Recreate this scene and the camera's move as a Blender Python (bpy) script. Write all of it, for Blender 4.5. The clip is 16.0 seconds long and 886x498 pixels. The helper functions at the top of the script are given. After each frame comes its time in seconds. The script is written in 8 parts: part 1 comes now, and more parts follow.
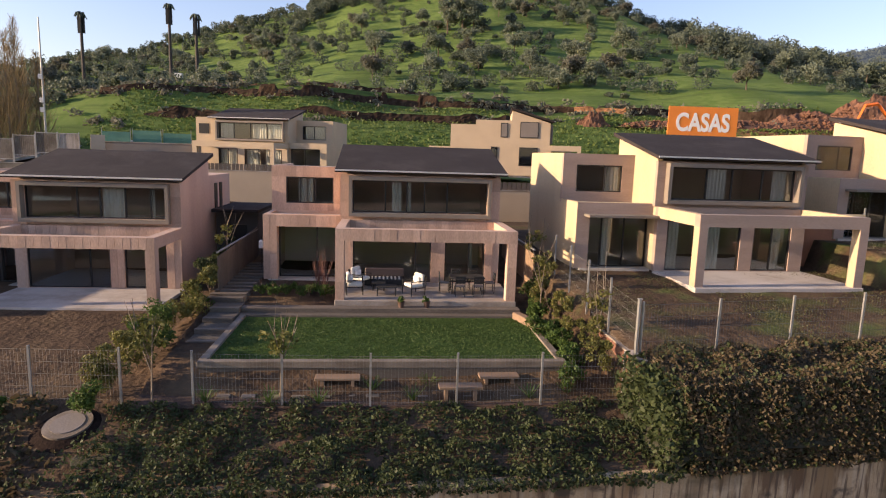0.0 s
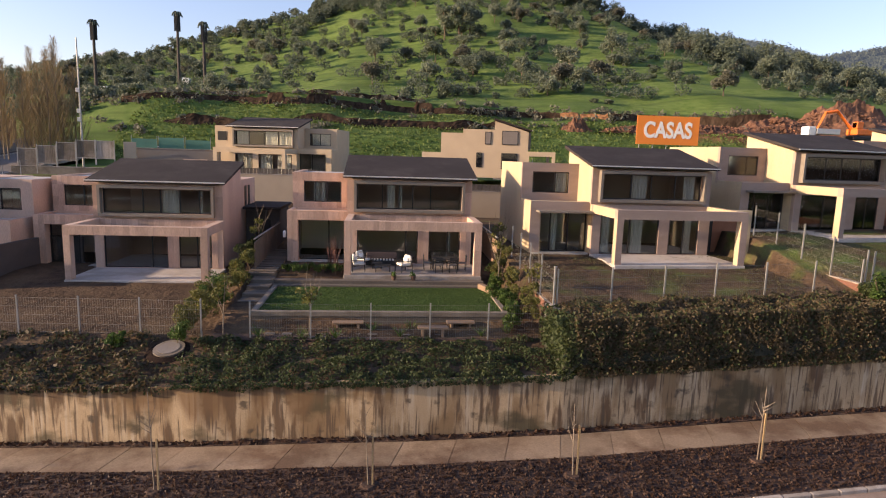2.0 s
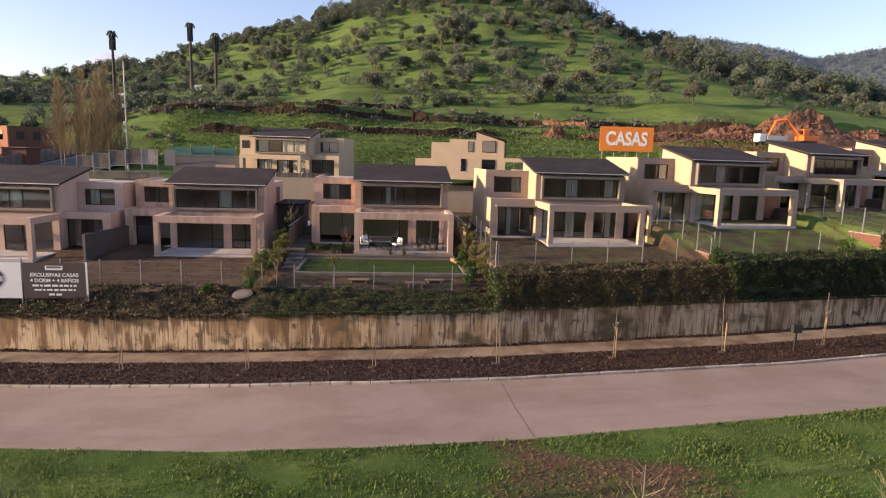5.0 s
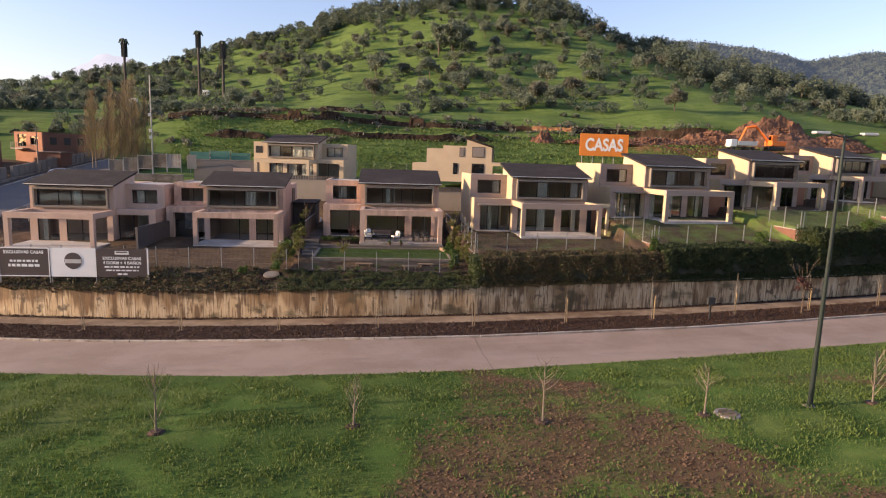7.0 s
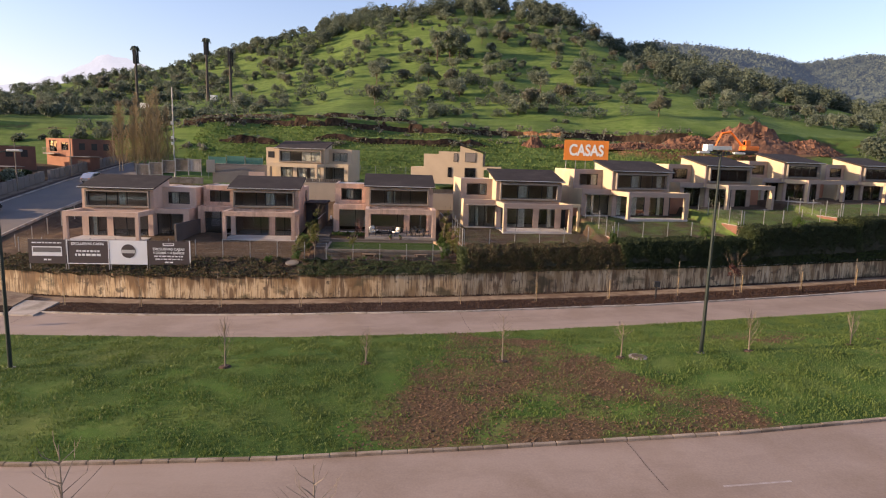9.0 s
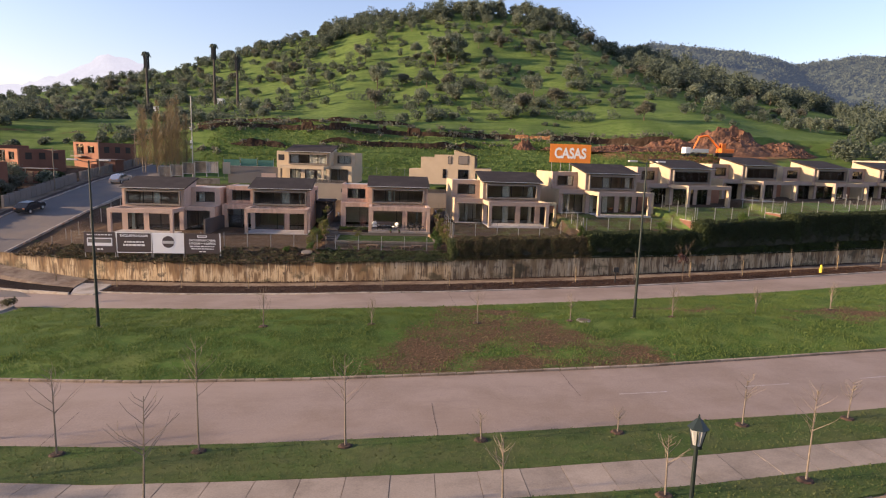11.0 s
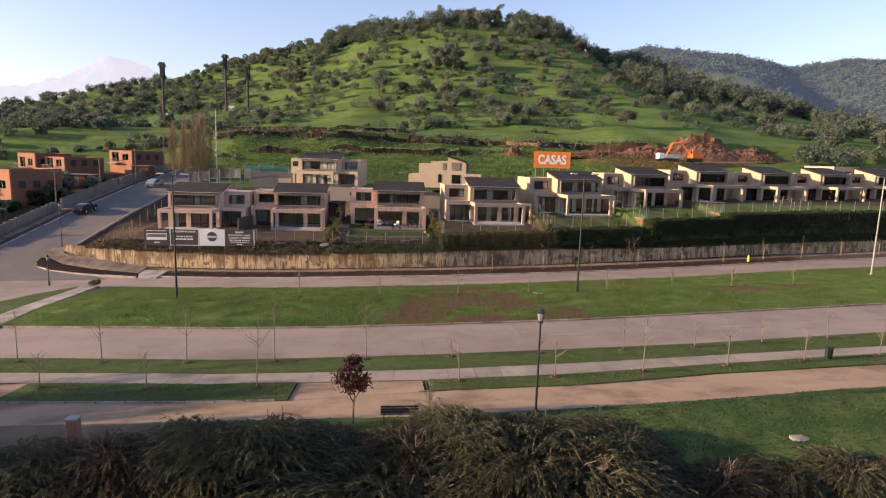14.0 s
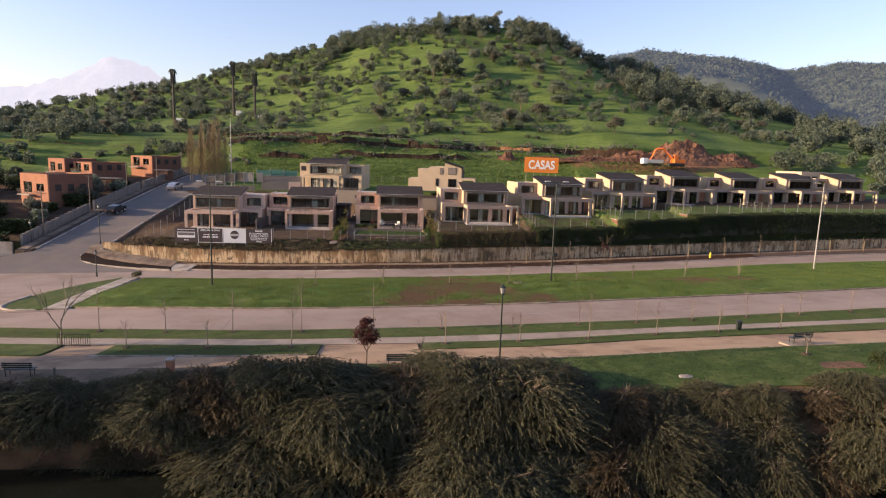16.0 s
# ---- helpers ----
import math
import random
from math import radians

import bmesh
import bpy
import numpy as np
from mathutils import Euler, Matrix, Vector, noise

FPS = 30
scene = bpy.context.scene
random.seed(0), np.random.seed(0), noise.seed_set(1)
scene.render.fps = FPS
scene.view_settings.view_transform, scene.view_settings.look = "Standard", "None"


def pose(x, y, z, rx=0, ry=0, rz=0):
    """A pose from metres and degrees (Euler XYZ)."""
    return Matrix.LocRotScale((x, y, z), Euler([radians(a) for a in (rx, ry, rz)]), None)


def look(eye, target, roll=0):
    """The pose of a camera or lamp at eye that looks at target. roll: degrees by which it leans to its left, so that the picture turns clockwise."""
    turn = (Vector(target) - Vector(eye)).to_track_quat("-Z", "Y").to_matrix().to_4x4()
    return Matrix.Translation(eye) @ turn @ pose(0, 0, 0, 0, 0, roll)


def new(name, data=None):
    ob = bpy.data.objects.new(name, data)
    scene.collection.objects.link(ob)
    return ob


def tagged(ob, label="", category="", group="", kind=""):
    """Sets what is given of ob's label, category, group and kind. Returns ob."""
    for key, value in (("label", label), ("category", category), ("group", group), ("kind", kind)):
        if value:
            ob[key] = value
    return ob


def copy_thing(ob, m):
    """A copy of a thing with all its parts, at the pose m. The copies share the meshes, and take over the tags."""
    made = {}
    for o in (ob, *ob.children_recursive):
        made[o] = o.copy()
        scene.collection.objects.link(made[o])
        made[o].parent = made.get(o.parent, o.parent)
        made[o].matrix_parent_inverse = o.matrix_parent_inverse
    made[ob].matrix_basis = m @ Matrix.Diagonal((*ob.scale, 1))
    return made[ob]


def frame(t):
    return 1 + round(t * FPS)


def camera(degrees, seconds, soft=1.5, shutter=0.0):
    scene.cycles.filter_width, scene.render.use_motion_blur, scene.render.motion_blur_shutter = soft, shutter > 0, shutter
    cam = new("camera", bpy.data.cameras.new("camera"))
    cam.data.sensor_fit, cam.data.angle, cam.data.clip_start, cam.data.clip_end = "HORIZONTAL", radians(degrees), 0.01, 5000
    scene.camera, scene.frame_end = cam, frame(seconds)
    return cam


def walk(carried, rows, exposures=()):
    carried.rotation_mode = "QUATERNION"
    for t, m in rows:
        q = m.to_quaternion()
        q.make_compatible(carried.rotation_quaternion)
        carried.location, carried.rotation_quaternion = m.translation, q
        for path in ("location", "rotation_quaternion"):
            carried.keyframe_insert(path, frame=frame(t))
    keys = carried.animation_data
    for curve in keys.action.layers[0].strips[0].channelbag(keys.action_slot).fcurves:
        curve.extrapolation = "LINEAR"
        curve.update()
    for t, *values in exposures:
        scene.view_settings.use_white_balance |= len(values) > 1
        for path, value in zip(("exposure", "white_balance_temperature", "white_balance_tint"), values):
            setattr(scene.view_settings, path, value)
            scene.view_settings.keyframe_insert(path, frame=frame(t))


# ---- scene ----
cam = camera(73.0, 16.0, soft=1.15)
PATH = [
    (0, (2.018, -24.254, 5.983), (2.21, -22.287, 5.675), 1.8),
    (1.5, (2.171, -30.219, 6.438), (2.363, -28.252, 6.129), 1.8),
    (3.5, (2.328, -38.599, 6.925), (2.519, -36.633, 6.616), 1.7),
    (6.5, (2.39, -51.872, 7.786), (2.58, -49.906, 7.478), 1.8),
    (7, (2.325, -54.219, 7.919), (2.517, -52.251, 7.613), 1.8),
    (8.5, (2.205, -61.086, 8.517), (2.396, -59.12, 8.21), 1.7),
    (9, (2.159, -63.349, 8.618), (2.351, -61.382, 8.314), 1.8),
    (11.5, (2.064, -75.34, 9.437), (2.256, -73.373, 9.131), 1.8),
    (12.5, (1.998, -80.09, 9.886), (2.189, -78.123, 9.58), 1.8),
    (14.5, (1.711, -89.786, 10.753), (1.9, -87.818, 10.449), 1.7),
    (16, (1.539, -97.579, 11.573), (1.727, -95.611, 11.271), 1.8),
]
walk(cam, [(t, look(eye, target, roll)) for t, eye, target, roll in PATH], [(0, 1.02, 6600, 36), (16, 1.02, 6600, 36)])

# ---- light ----
SUN_AZ, SUN_EL = radians(185.3), radians(13.0)   # direction to the sun, from +x towards +y
world = bpy.data.worlds.new("world")
scene.world = world
world.use_nodes = True
wn = world.node_tree.nodes
wl = world.node_tree.links
sky = wn.new("ShaderNodeTexSky")
sky.sky_type = 'NISHITA'
sky.sun_disc = False
sky.sun_elevation = SUN_EL
sky.sun_rotation = radians(90.0) - SUN_AZ
sky.air_density, sky.dust_density, sky.ozone_density = 1.15, 0.8, 2.4
wl.new(sky.outputs[0], wn["Background"].inputs[0])
wn["Background"].inputs[1].default_value = 0.132
sun_data = bpy.data.lights.new("sun", "SUN")
sun_data.energy, sun_data.angle, sun_data.color = 4.5, radians(0.6), (1.0, 0.85, 0.50)
sun = new("sun", sun_data)
sun_dir = Vector((math.cos(SUN_EL) * math.cos(SUN_AZ), math.cos(SUN_EL) * math.sin(SUN_AZ), math.sin(SUN_EL)))
sun.matrix_world = look(sun_dir * 200, (0, 0, 0))


# ---- materials ----
def material(name, base, rough=0.8, metal=0.0, vary=0.25, size=1.5, grain=40.0, bump=0.3, dirt=None, dirt_amount=0.5, dirt_size=0.6,
             per_object=0.0, spec=0.5, stretch=(1, 1, 1)):
    """A two-scale noise material in object metres: broad variation, grain, stains of a second colour, relief."""
    m = bpy.data.materials.new(name)
    m.use_nodes = True
    n, l = m.node_tree.nodes, m.node_tree.links
    b = n["Principled BSDF"]
    b.inputs["Roughness"].default_value, b.inputs["Metallic"].default_value = rough, metal
    b.inputs["Specular IOR Level"].default_value = spec
    geo = n.new("ShaderNodeNewGeometry")
    mp = n.new("ShaderNodeMapping")
    mp.inputs["Scale"].default_value = stretch
    l.new(geo.outputs["Position"], mp.inputs[0])
    n1 = n.new("ShaderNodeTexNoise")
    n1.inputs["Scale"].default_value, n1.inputs["Detail"].default_value = 1.0 / size, 4
    n2 = n.new("ShaderNodeTexNoise")
    n2.inputs["Scale"].default_value, n2.inputs["Detail"].default_value = grain, 2
    for q in (n1, n2):
        l.new(mp.outputs[0], q.inputs["Vector"])
    add = n.new("ShaderNodeMath")
    add.operation = 'ADD'
    l.new(n1.outputs[0], add.inputs[0])
    l.new(n2.outputs[0], add.inputs[1])
    rng = n.new("ShaderNodeMapRange")
    rng.inputs["From Min"].default_value, rng.inputs["From Max"].default_value = 0.6, 1.4
    rng.inputs["To Min"].default_value, rng.inputs["To Max"].default_value = 1 - vary, 1 + vary
    l.new(add.outputs[0], rng.inputs[0])
    col = n.new("ShaderNodeRGB")
    col.outputs[0].default_value = (*base, 1)
    src = col.outputs[0]
    if dirt:
        n3 = n.new("ShaderNodeTexNoise")
        n3.inputs["Scale"].default_value, n3.inputs["Detail"].default_value = dirt_size, 6
        n3.inputs["Roughness"].default_value = 0.65
        l.new(mp.outputs[0], n3.inputs["Vector"])
        r3 = n.new("ShaderNodeMapRange")
        c = 0.5 + (0.5 - dirt_amount) * 0.4
        r3.inputs["From Min"].default_value, r3.inputs["From Max"].default_value = c - 0.06, c + 0.1
        l.new(n3.outputs[0], r3.inputs[0])
        mx = n.new("ShaderNodeMix")
        mx.data_type = 'RGBA'
        l.new(r3.outputs[0], mx.inputs[0])
        l.new(src, mx.inputs[6])
        mx.inputs[7].default_value = (*dirt, 1)
        src = mx.outputs[2]
    mul = n.new("ShaderNodeMix")
    mul.data_type, mul.blend_type = 'RGBA', 'MULTIPLY'
    mul.inputs[0].default_value = 1.0
    l.new(src, mul.inputs[6])
    val = rng.outputs[0]
    if per_object:
        oi = n.new("ShaderNodeObjectInfo")
        r4 = n.new("ShaderNodeMapRange")
        r4.inputs["To Min"].default_value, r4.inputs["To Max"].default_value = 1 - per_object, 1 + per_object
        l.new(oi.outputs["Random"], r4.inputs[0])
        m2 = n.new("ShaderNodeMath")
        m2.operation = 'MULTIPLY'
        l.new(val, m2.inputs[0])
        l.new(r4.outputs[0], m2.inputs[1])
        val = m2.outputs[0]
    l.new(val, mul.inputs[7])
    l.new(mul.outputs[2], b.inputs["Base Color"])
    if bump:
        bp = n.new("ShaderNodeBump")
        bp.inputs["Strength"].default_value, bp.inputs["Distance"].default_value = bump, 0.02
        l.new(n2.outputs[0], bp.inputs["Height"])
        l.new(bp.outputs[0], b.inputs["Normal"])
    return m


def leaf_material(name, c1, c2, rough=0.6):
    """Foliage: each leaf island takes its own shade between two colours, with a little light let through."""
    m = bpy.data.materials.new(name)
    m.use_nodes = True
    n, l = m.node_tree.nodes, m.node_tree.links
    b = n["Principled BSDF"]
    b.inputs["Roughness"].default_value = rough
    b.inputs["Specular IOR Level"].default_value = 0.25
    geo = n.new("ShaderNodeNewGeometry")
    oi = n.new("ShaderNodeObjectInfo")
    ns = n.new("ShaderNodeTexNoise")
    ns.inputs["Scale"].default_value = 0.7
    l.new(geo.outputs["Position"], ns.inputs["Vector"])
    a1 = n.new("ShaderNodeMath")
    a1.operation = 'MULTIPLY_ADD'
    a1.inputs[1].default_value = 0.55
    l.new(geo.outputs["Random Per Island"], a1.inputs[0])
    a0 = n.new("ShaderNodeMath")
    a0.operation = 'MULTIPLY_ADD'
    a0.inputs[1].default_value, a0.inputs[2].default_value = 0.3, 0.0
    l.new(oi.outputs["Random"], a0.inputs[0])
    l.new(a0.outputs[0], a1.inputs[2])
    a2 = n.new("ShaderNodeMath")
    a2.operation = 'MULTIPLY_ADD'
    a2.inputs[1].default_value = 0.35
    l.new(ns.outputs[0], a2.inputs[0])
    l.new(a1.outputs[0], a2.inputs[2])
    mx = n.new("ShaderNodeMix")
    mx.data_type = 'RGBA'
    l.new(a2.outputs[0], mx.inputs[0])
    mx.inputs[6].default_value, mx.inputs[7].default_value = (*c1, 1), (*c2, 1)
    l.new(mx.outputs[2], b.inputs["Base Color"])
    tr = n.new("ShaderNodeBsdfTranslucent")
    l.new(mx.outputs[2], tr.inputs[0])
    ms = n.new("ShaderNodeMixShader")
    ms.inputs[0].default_value = 0.32
    l.new(b.outputs[0], ms.inputs[1])
    l.new(tr.outputs[0], ms.inputs[2])
    l.new(ms.outputs[0], n["Material Output"].inputs[0])
    return m


def glass_material(name, tint, rough=0.03):
    m = bpy.data.materials.new(name)
    m.use_nodes = True
    n, l = m.node_tree.nodes, m.node_tree.links
    n.remove(n["Principled BSDF"])
    gl = n.new("ShaderNodeBsdfGlossy")
    gl.inputs["Roughness"].default_value = rough
    gl.inputs["Color"].default_value = (0.9, 0.95, 1, 1)
    tp = n.new("ShaderNodeBsdfTransparent")
    tp.inputs[0].default_value = (*tint, 1)
    fr = n.new("ShaderNodeFresnel")
    fr.inputs[0].default_value = 1.6
    ms = n.new("ShaderNodeMixShader")
    l.new(fr.outputs[0], ms.inputs[0])
    l.new(tp.outputs[0], ms.inputs[1])
    l.new(gl.outputs[0], ms.inputs[2])
    l.new(ms.outputs[0], n["Material Output"].inputs[0])
    return m


def streaked_concrete(name):
    """Retaining wall: pale concrete with vertical rust and soot runs from the top and dark blotches."""
    m = material(name, (0.435, 0.312, 0.182), 0.85, vary=0.25, size=2.5, grain=25, bump=0.3)
    n, l = m.node_tree.nodes, m.node_tree.links
    b = n["Principled BSDF"]
    src = b.inputs["Base Color"].links[0].from_socket
    geo = n.new("ShaderNodeNewGeometry")
    for (sx, sz, lo, hi, colour) in ((7.0, 0.3, 0.53, 0.70, (0.52, 0.43, 0.31)), (0.9, 0.35, 0.50, 0.62, (0.21, 0.125, 0.055)), (2.2, 0.45, 0.54, 0.62, (0.105, 0.055, 0.025)), (9.0, 0.5, 0.54, 0.62, (0.10, 0.065, 0.04)),
                                     (0.45, 0.8, 0.55, 0.66, (0.070, 0.055, 0.025)), (1.3, 1.6, 0.60, 0.68, (0.06, 0.045, 0.03))):
        mp = n.new("ShaderNodeMapping")
        mp.inputs["Scale"].default_value = (sx, 0.15, sz)
        mp.inputs["Location"].default_value = (sx * 7, sz * 3, sx)
        l.new(geo.outputs["Position"], mp.inputs[0])
        ns = n.new("ShaderNodeTexNoise")
        ns.inputs["Scale"].default_value, ns.inputs["Detail"].default_value = 1.0, 5
        l.new(mp.outputs[0], ns.inputs["Vector"])
        r = n.new("ShaderNodeMapRange")
        r.inputs["From Min"].default_value, r.inputs["From Max"].default_value = lo, hi
        r.inputs["To Max"].default_value = 0.85
        l.new(ns.outputs[0], r.inputs[0])
        mx = n.new("ShaderNodeMix")
        mx.data_type = 'RGBA'
        l.new(r.outputs[0], mx.inputs[0])
        l.new(src, mx.inputs[6])
        mx.inputs[7].default_value = (*colour, 1)
        src = mx.outputs[2]
    # rust and soot runs of uneven length that start at the top of the wall
    at = n.new("ShaderNodeAttribute")
    at.attribute_name = "drop"
    for scale, base, gain, soft, colour in ((0.55, 0.415, 9.0, 0.5, (0.19, 0.105, 0.045)), (1.7, 0.47, 8.0, 0.35, (0.125, 0.070, 0.032)), (4.5, 0.49, 6.0, 0.3, (0.085, 0.050, 0.026))):
        mp = n.new("ShaderNodeMapping")
        mp.inputs["Scale"].default_value = (scale, scale * 0.3, 0.05)
        mp.inputs["Location"].default_value = (scale * 11, 0, 0)
        l.new(geo.outputs["Position"], mp.inputs[0])
        ns = n.new("ShaderNodeTexNoise")
        ns.inputs["Scale"].default_value, ns.inputs["Detail"].default_value = 1.0, 3
        l.new(mp.outputs[0], ns.inputs["Vector"])
        ln = n.new("ShaderNodeMath")
        ln.operation = 'MULTIPLY_ADD'
        ln.inputs[1].default_value, ln.inputs[2].default_value = gain, -gain * base
        l.new(ns.outputs[0], ln.inputs[0])
        df = n.new("ShaderNodeMath")
        df.operation = 'SUBTRACT'
        l.new(ln.outputs[0], df.inputs[0])
        l.new(at.outputs["Fac"], df.inputs[1])
        r = n.new("ShaderNodeMapRange")
        r.inputs["From Min"].default_value, r.inputs["From Max"].default_value = -soft * 0.5, soft
        r.inputs["To Max"].default_value = 0.8
        l.new(df.outputs[0], r.inputs[0])
        mx = n.new("ShaderNodeMix")
        mx.data_type = 'RGBA'
        l.new(r.outputs[0], mx.inputs[0])
        l.new(src, mx.inputs[6])
        mx.inputs[7].default_value = (*colour, 1)
        src = mx.outputs[2]
    l.new(src, b.inputs["Base Color"])
    return m


def broad(m, colour, scale, lo, hi, amount=0.8, squeeze=(1, 1, 1)):
    """Lays a second colour over a material in large soft patches."""
    n, l = m.node_tree.nodes, m.node_tree.links
    b = n["Principled BSDF"]
    src = b.inputs["Base Color"].links[0].from_socket
    geo = n.new("ShaderNodeNewGeometry")
    mp = n.new("ShaderNodeMapping")
    mp.inputs["Scale"].default_value = squeeze
    l.new(geo.outputs["Position"], mp.inputs[0])
    ns = n.new("ShaderNodeTexNoise")
    ns.inputs["Scale"].default_value, ns.inputs["Detail"].default_value, ns.inputs["Roughness"].default_value = scale, 6, 0.6
    l.new(mp.outputs[0], ns.inputs["Vector"])
    r = n.new("ShaderNodeMapRange")
    r.inputs["From Min"].default_value, r.inputs["From Max"].default_value, r.inputs["To Max"].default_value = lo, hi, amount
    l.new(ns.outputs[0], r.inputs[0])
    x = n.new("ShaderNodeMix")
    x.data_type = 'RGBA'
    l.new(r.outputs[0], x.inputs[0])
    l.new(src, x.inputs[6])
    x.inputs[7].default_value = (*colour, 1)
    l.new(x.outputs[2], b.inputs["Base Color"])


def ground_material():
    """The land: soil, grass and raw earth blended by what the sheet carries, broken up by noise."""
    m = bpy.data.materials.new("land")
    m.use_nodes = True
    n, l = m.node_tree.nodes, m.node_tree.links
    b = n["Principled BSDF"]
    b.inputs["Roughness"].default_value = 0.95
    b.inputs["Specular IOR Level"].default_value = 0.1
    geo = n.new("ShaderNodeNewGeometry")

    def noise_at(scale, detail=5):
        q = n.new("ShaderNodeTexNoise")
        q.inputs["Scale"].default_value, q.inputs["Detail"].default_value = scale, detail
        l.new(geo.outputs["Position"], q.inputs["Vector"])
        return q.outputs[0]

    def mix(f, a, c):
        q = n.new("ShaderNodeMix")
        q.data_type = 'RGBA'
        l.new(f, q.inputs[0])
        for i, v in ((6, a), (7, c)):
            if isinstance(v, tuple):
                q.inputs[i].default_value = (*v, 1)
            else:
                l.new(v, q.inputs[i])
        return q.outputs[2]

    def ramp(f, lo, hi):
        q = n.new("ShaderNodeMapRange")
        q.inputs["From Min"].default_value, q.inputs["From Max"].default_value = lo, hi
        l.new(f, q.inputs[0])
        return q.outputs[0]

    def attr(name):
        q = n.new("ShaderNodeAttribute")
        q.attribute_name = name
        return q.outputs["Fac"]

    def broken(name, amount=0.9, scale=0.5):
        q = n.new("ShaderNodeMath")
        q.operation = 'MULTIPLY_ADD'
        l.new(noise_at(scale, 7), q.inputs[0])
        q.inputs[1].default_value = amount
        l.new(attr(name), q.inputs[2])
        return ramp(q.outputs[0], 0.5 + amount * 0.5 - 0.12, 0.5 + amount * 0.5 + 0.12)

    soil = mix(ramp(noise_at(1.7), 0.4, 0.65), (0.092, 0.060, 0.038), (0.055, 0.036, 0.023))
    soil = mix(ramp(noise_at(0.35), 0.5, 0.7), soil, (0.125, 0.085, 0.050))
    grass = mix(ramp(noise_at(0.09), 0.38, 0.62), (0.088, 0.138, 0.034), (0.128, 0.185, 0.048))
    grass = mix(ramp(noise_at(0.6), 0.45, 0.7), grass, (0.070, 0.125, 0.022))
    grass = mix(ramp(noise_at(2.5), 0.55, 0.75), grass, (0.12, 0.155, 0.04))
    terr = n.new("ShaderNodeMapping")
    terr.inputs["Scale"].default_value = (0.035, 0.30, 0.9)
    l.new(geo.outputs["Position"], terr.inputs[0])
    tn = n.new("ShaderNodeTexNoise")
    tn.inputs["Scale"].default_value, tn.inputs["Detail"].default_value = 1.0, 4
    l.new(terr.outputs[0], tn.inputs["Vector"])
    grass = mix(ramp(tn.outputs[0], 0.50, 0.68), grass, (0.062, 0.098, 0.026))
    cut = mix(ramp(noise_at(0.5), 0.4, 0.6), (0.060, 0.035, 0.022), (0.13, 0.075, 0.042))
    red = mix(ramp(noise_at(0.6), 0.4, 0.6), (0.16, 0.074, 0.038), (0.27, 0.132, 0.066))
    src = mix(broken("grass"), soil, grass)
    src = mix(broken("cut", 0.5, 0.8), src, cut)
    src = mix(broken("red", 0.5, 0.3), src, red)
    l.new(src, b.inputs["Base Color"])
    bp = n.new("ShaderNodeBump")
    bp.inputs["Strength"].default_value, bp.inputs["Distance"].default_value = 0.7, 0.12
    l.new(noise_at(5.0, 6), bp.inputs["Height"])
    l.new(bp.outputs[0], b.inputs["Normal"])
    return m


LAND = ground_material()
CLAD = material("pink_board_cladding", (0.52, 0.355, 0.268), 0.85, vary=0.20, size=1.2, grain=30, bump=0.25, per_object=0.05, stretch=(1, 1, 0.25))
CLAD_BOARD = material("pink_board", (0.485, 0.320, 0.236), 0.85, vary=0.26, size=0.8, grain=30, bump=0.3, per_object=0.16, stretch=(1, 1, 0.3))
CREAM = material("cream_render", (0.46, 0.355, 0.240), 0.88, vary=0.10, size=1.5, grain=30, bump=0.2)
ROOF = material("dark_roof_felt", (0.034, 0.027, 0.025), 0.95, spec=0.2, vary=0.25, size=1.5, grain=60, bump=0.3, dirt=(0.048, 0.039, 0.036), dirt_amount=0.4)
GREY_FRAME = material("grey_timber_frame", (0.20, 0.165, 0.13), 0.7, vary=0.2, size=0.5, grain=50, stretch=(0.3, 1, 1))
ALU = material("dark_aluminium", (0.018, 0.016, 0.016), 0.45, metal=0.3, vary=0.1, bump=0)
WHITE_TRIM = material("pale_metal_trim", (0.55, 0.53, 0.50), 0.45, metal=0.4, vary=0.1, bump=0)
GLASS = glass_material("window_glass", (0.90, 0.92, 0.92))
ROOM = material("dim_room_plaster", (0.62, 0.58, 0.52), 0.9, vary=0.1)
ROOM_FLOOR = material("room_floor", (0.46, 0.41, 0.35), 0.5, vary=0.2)
CURTAIN = material("pale_curtain", (0.62, 0.57, 0.48), 0.9, vary=0.12, size=0.2, grain=20, stretch=(6, 6, 0.3))
SLAB = material("terrace_concrete", (0.48, 0.43, 0.38), 0.75, vary=0.12, size=1.5, grain=20, bump=0.15, dirt=(0.36, 0.31, 0.26), dirt_amount=0.4)
DECK = material("worn_terrace_stone", (0.31, 0.265, 0.225), 0.75, vary=0.15, size=1.0, grain=20, bump=0.15, dirt=(0.22, 0.18, 0.145), dirt_amount=0.45)
CONC = material("concrete", (0.36, 0.31, 0.26), 0.85, vary=0.2, size=1.2, grain=20, bump=0.25, dirt=(0.22, 0.18, 0.14), dirt_amount=0.45, per_object=0.12)
EDGING = material("worn_beige_edging", (0.285, 0.222, 0.165), 0.9, vary=0.25, size=0.8, grain=20, bump=0.3, dirt=(0.17, 0.125, 0.085), dirt_amount=0.5, per_object=0.15)
OLDCONC = material("weathered_dark_concrete", (0.20, 0.165, 0.13), 0.9, vary=0.25, size=0.8, grain=20, bump=0.3, dirt=(0.12, 0.095, 0.07), dirt_amount=0.5)
GRAVEL = material("dark_gravel", (0.085, 0.070, 0.056), 0.95, vary=0.4, size=0.3, grain=30, bump=0.8)
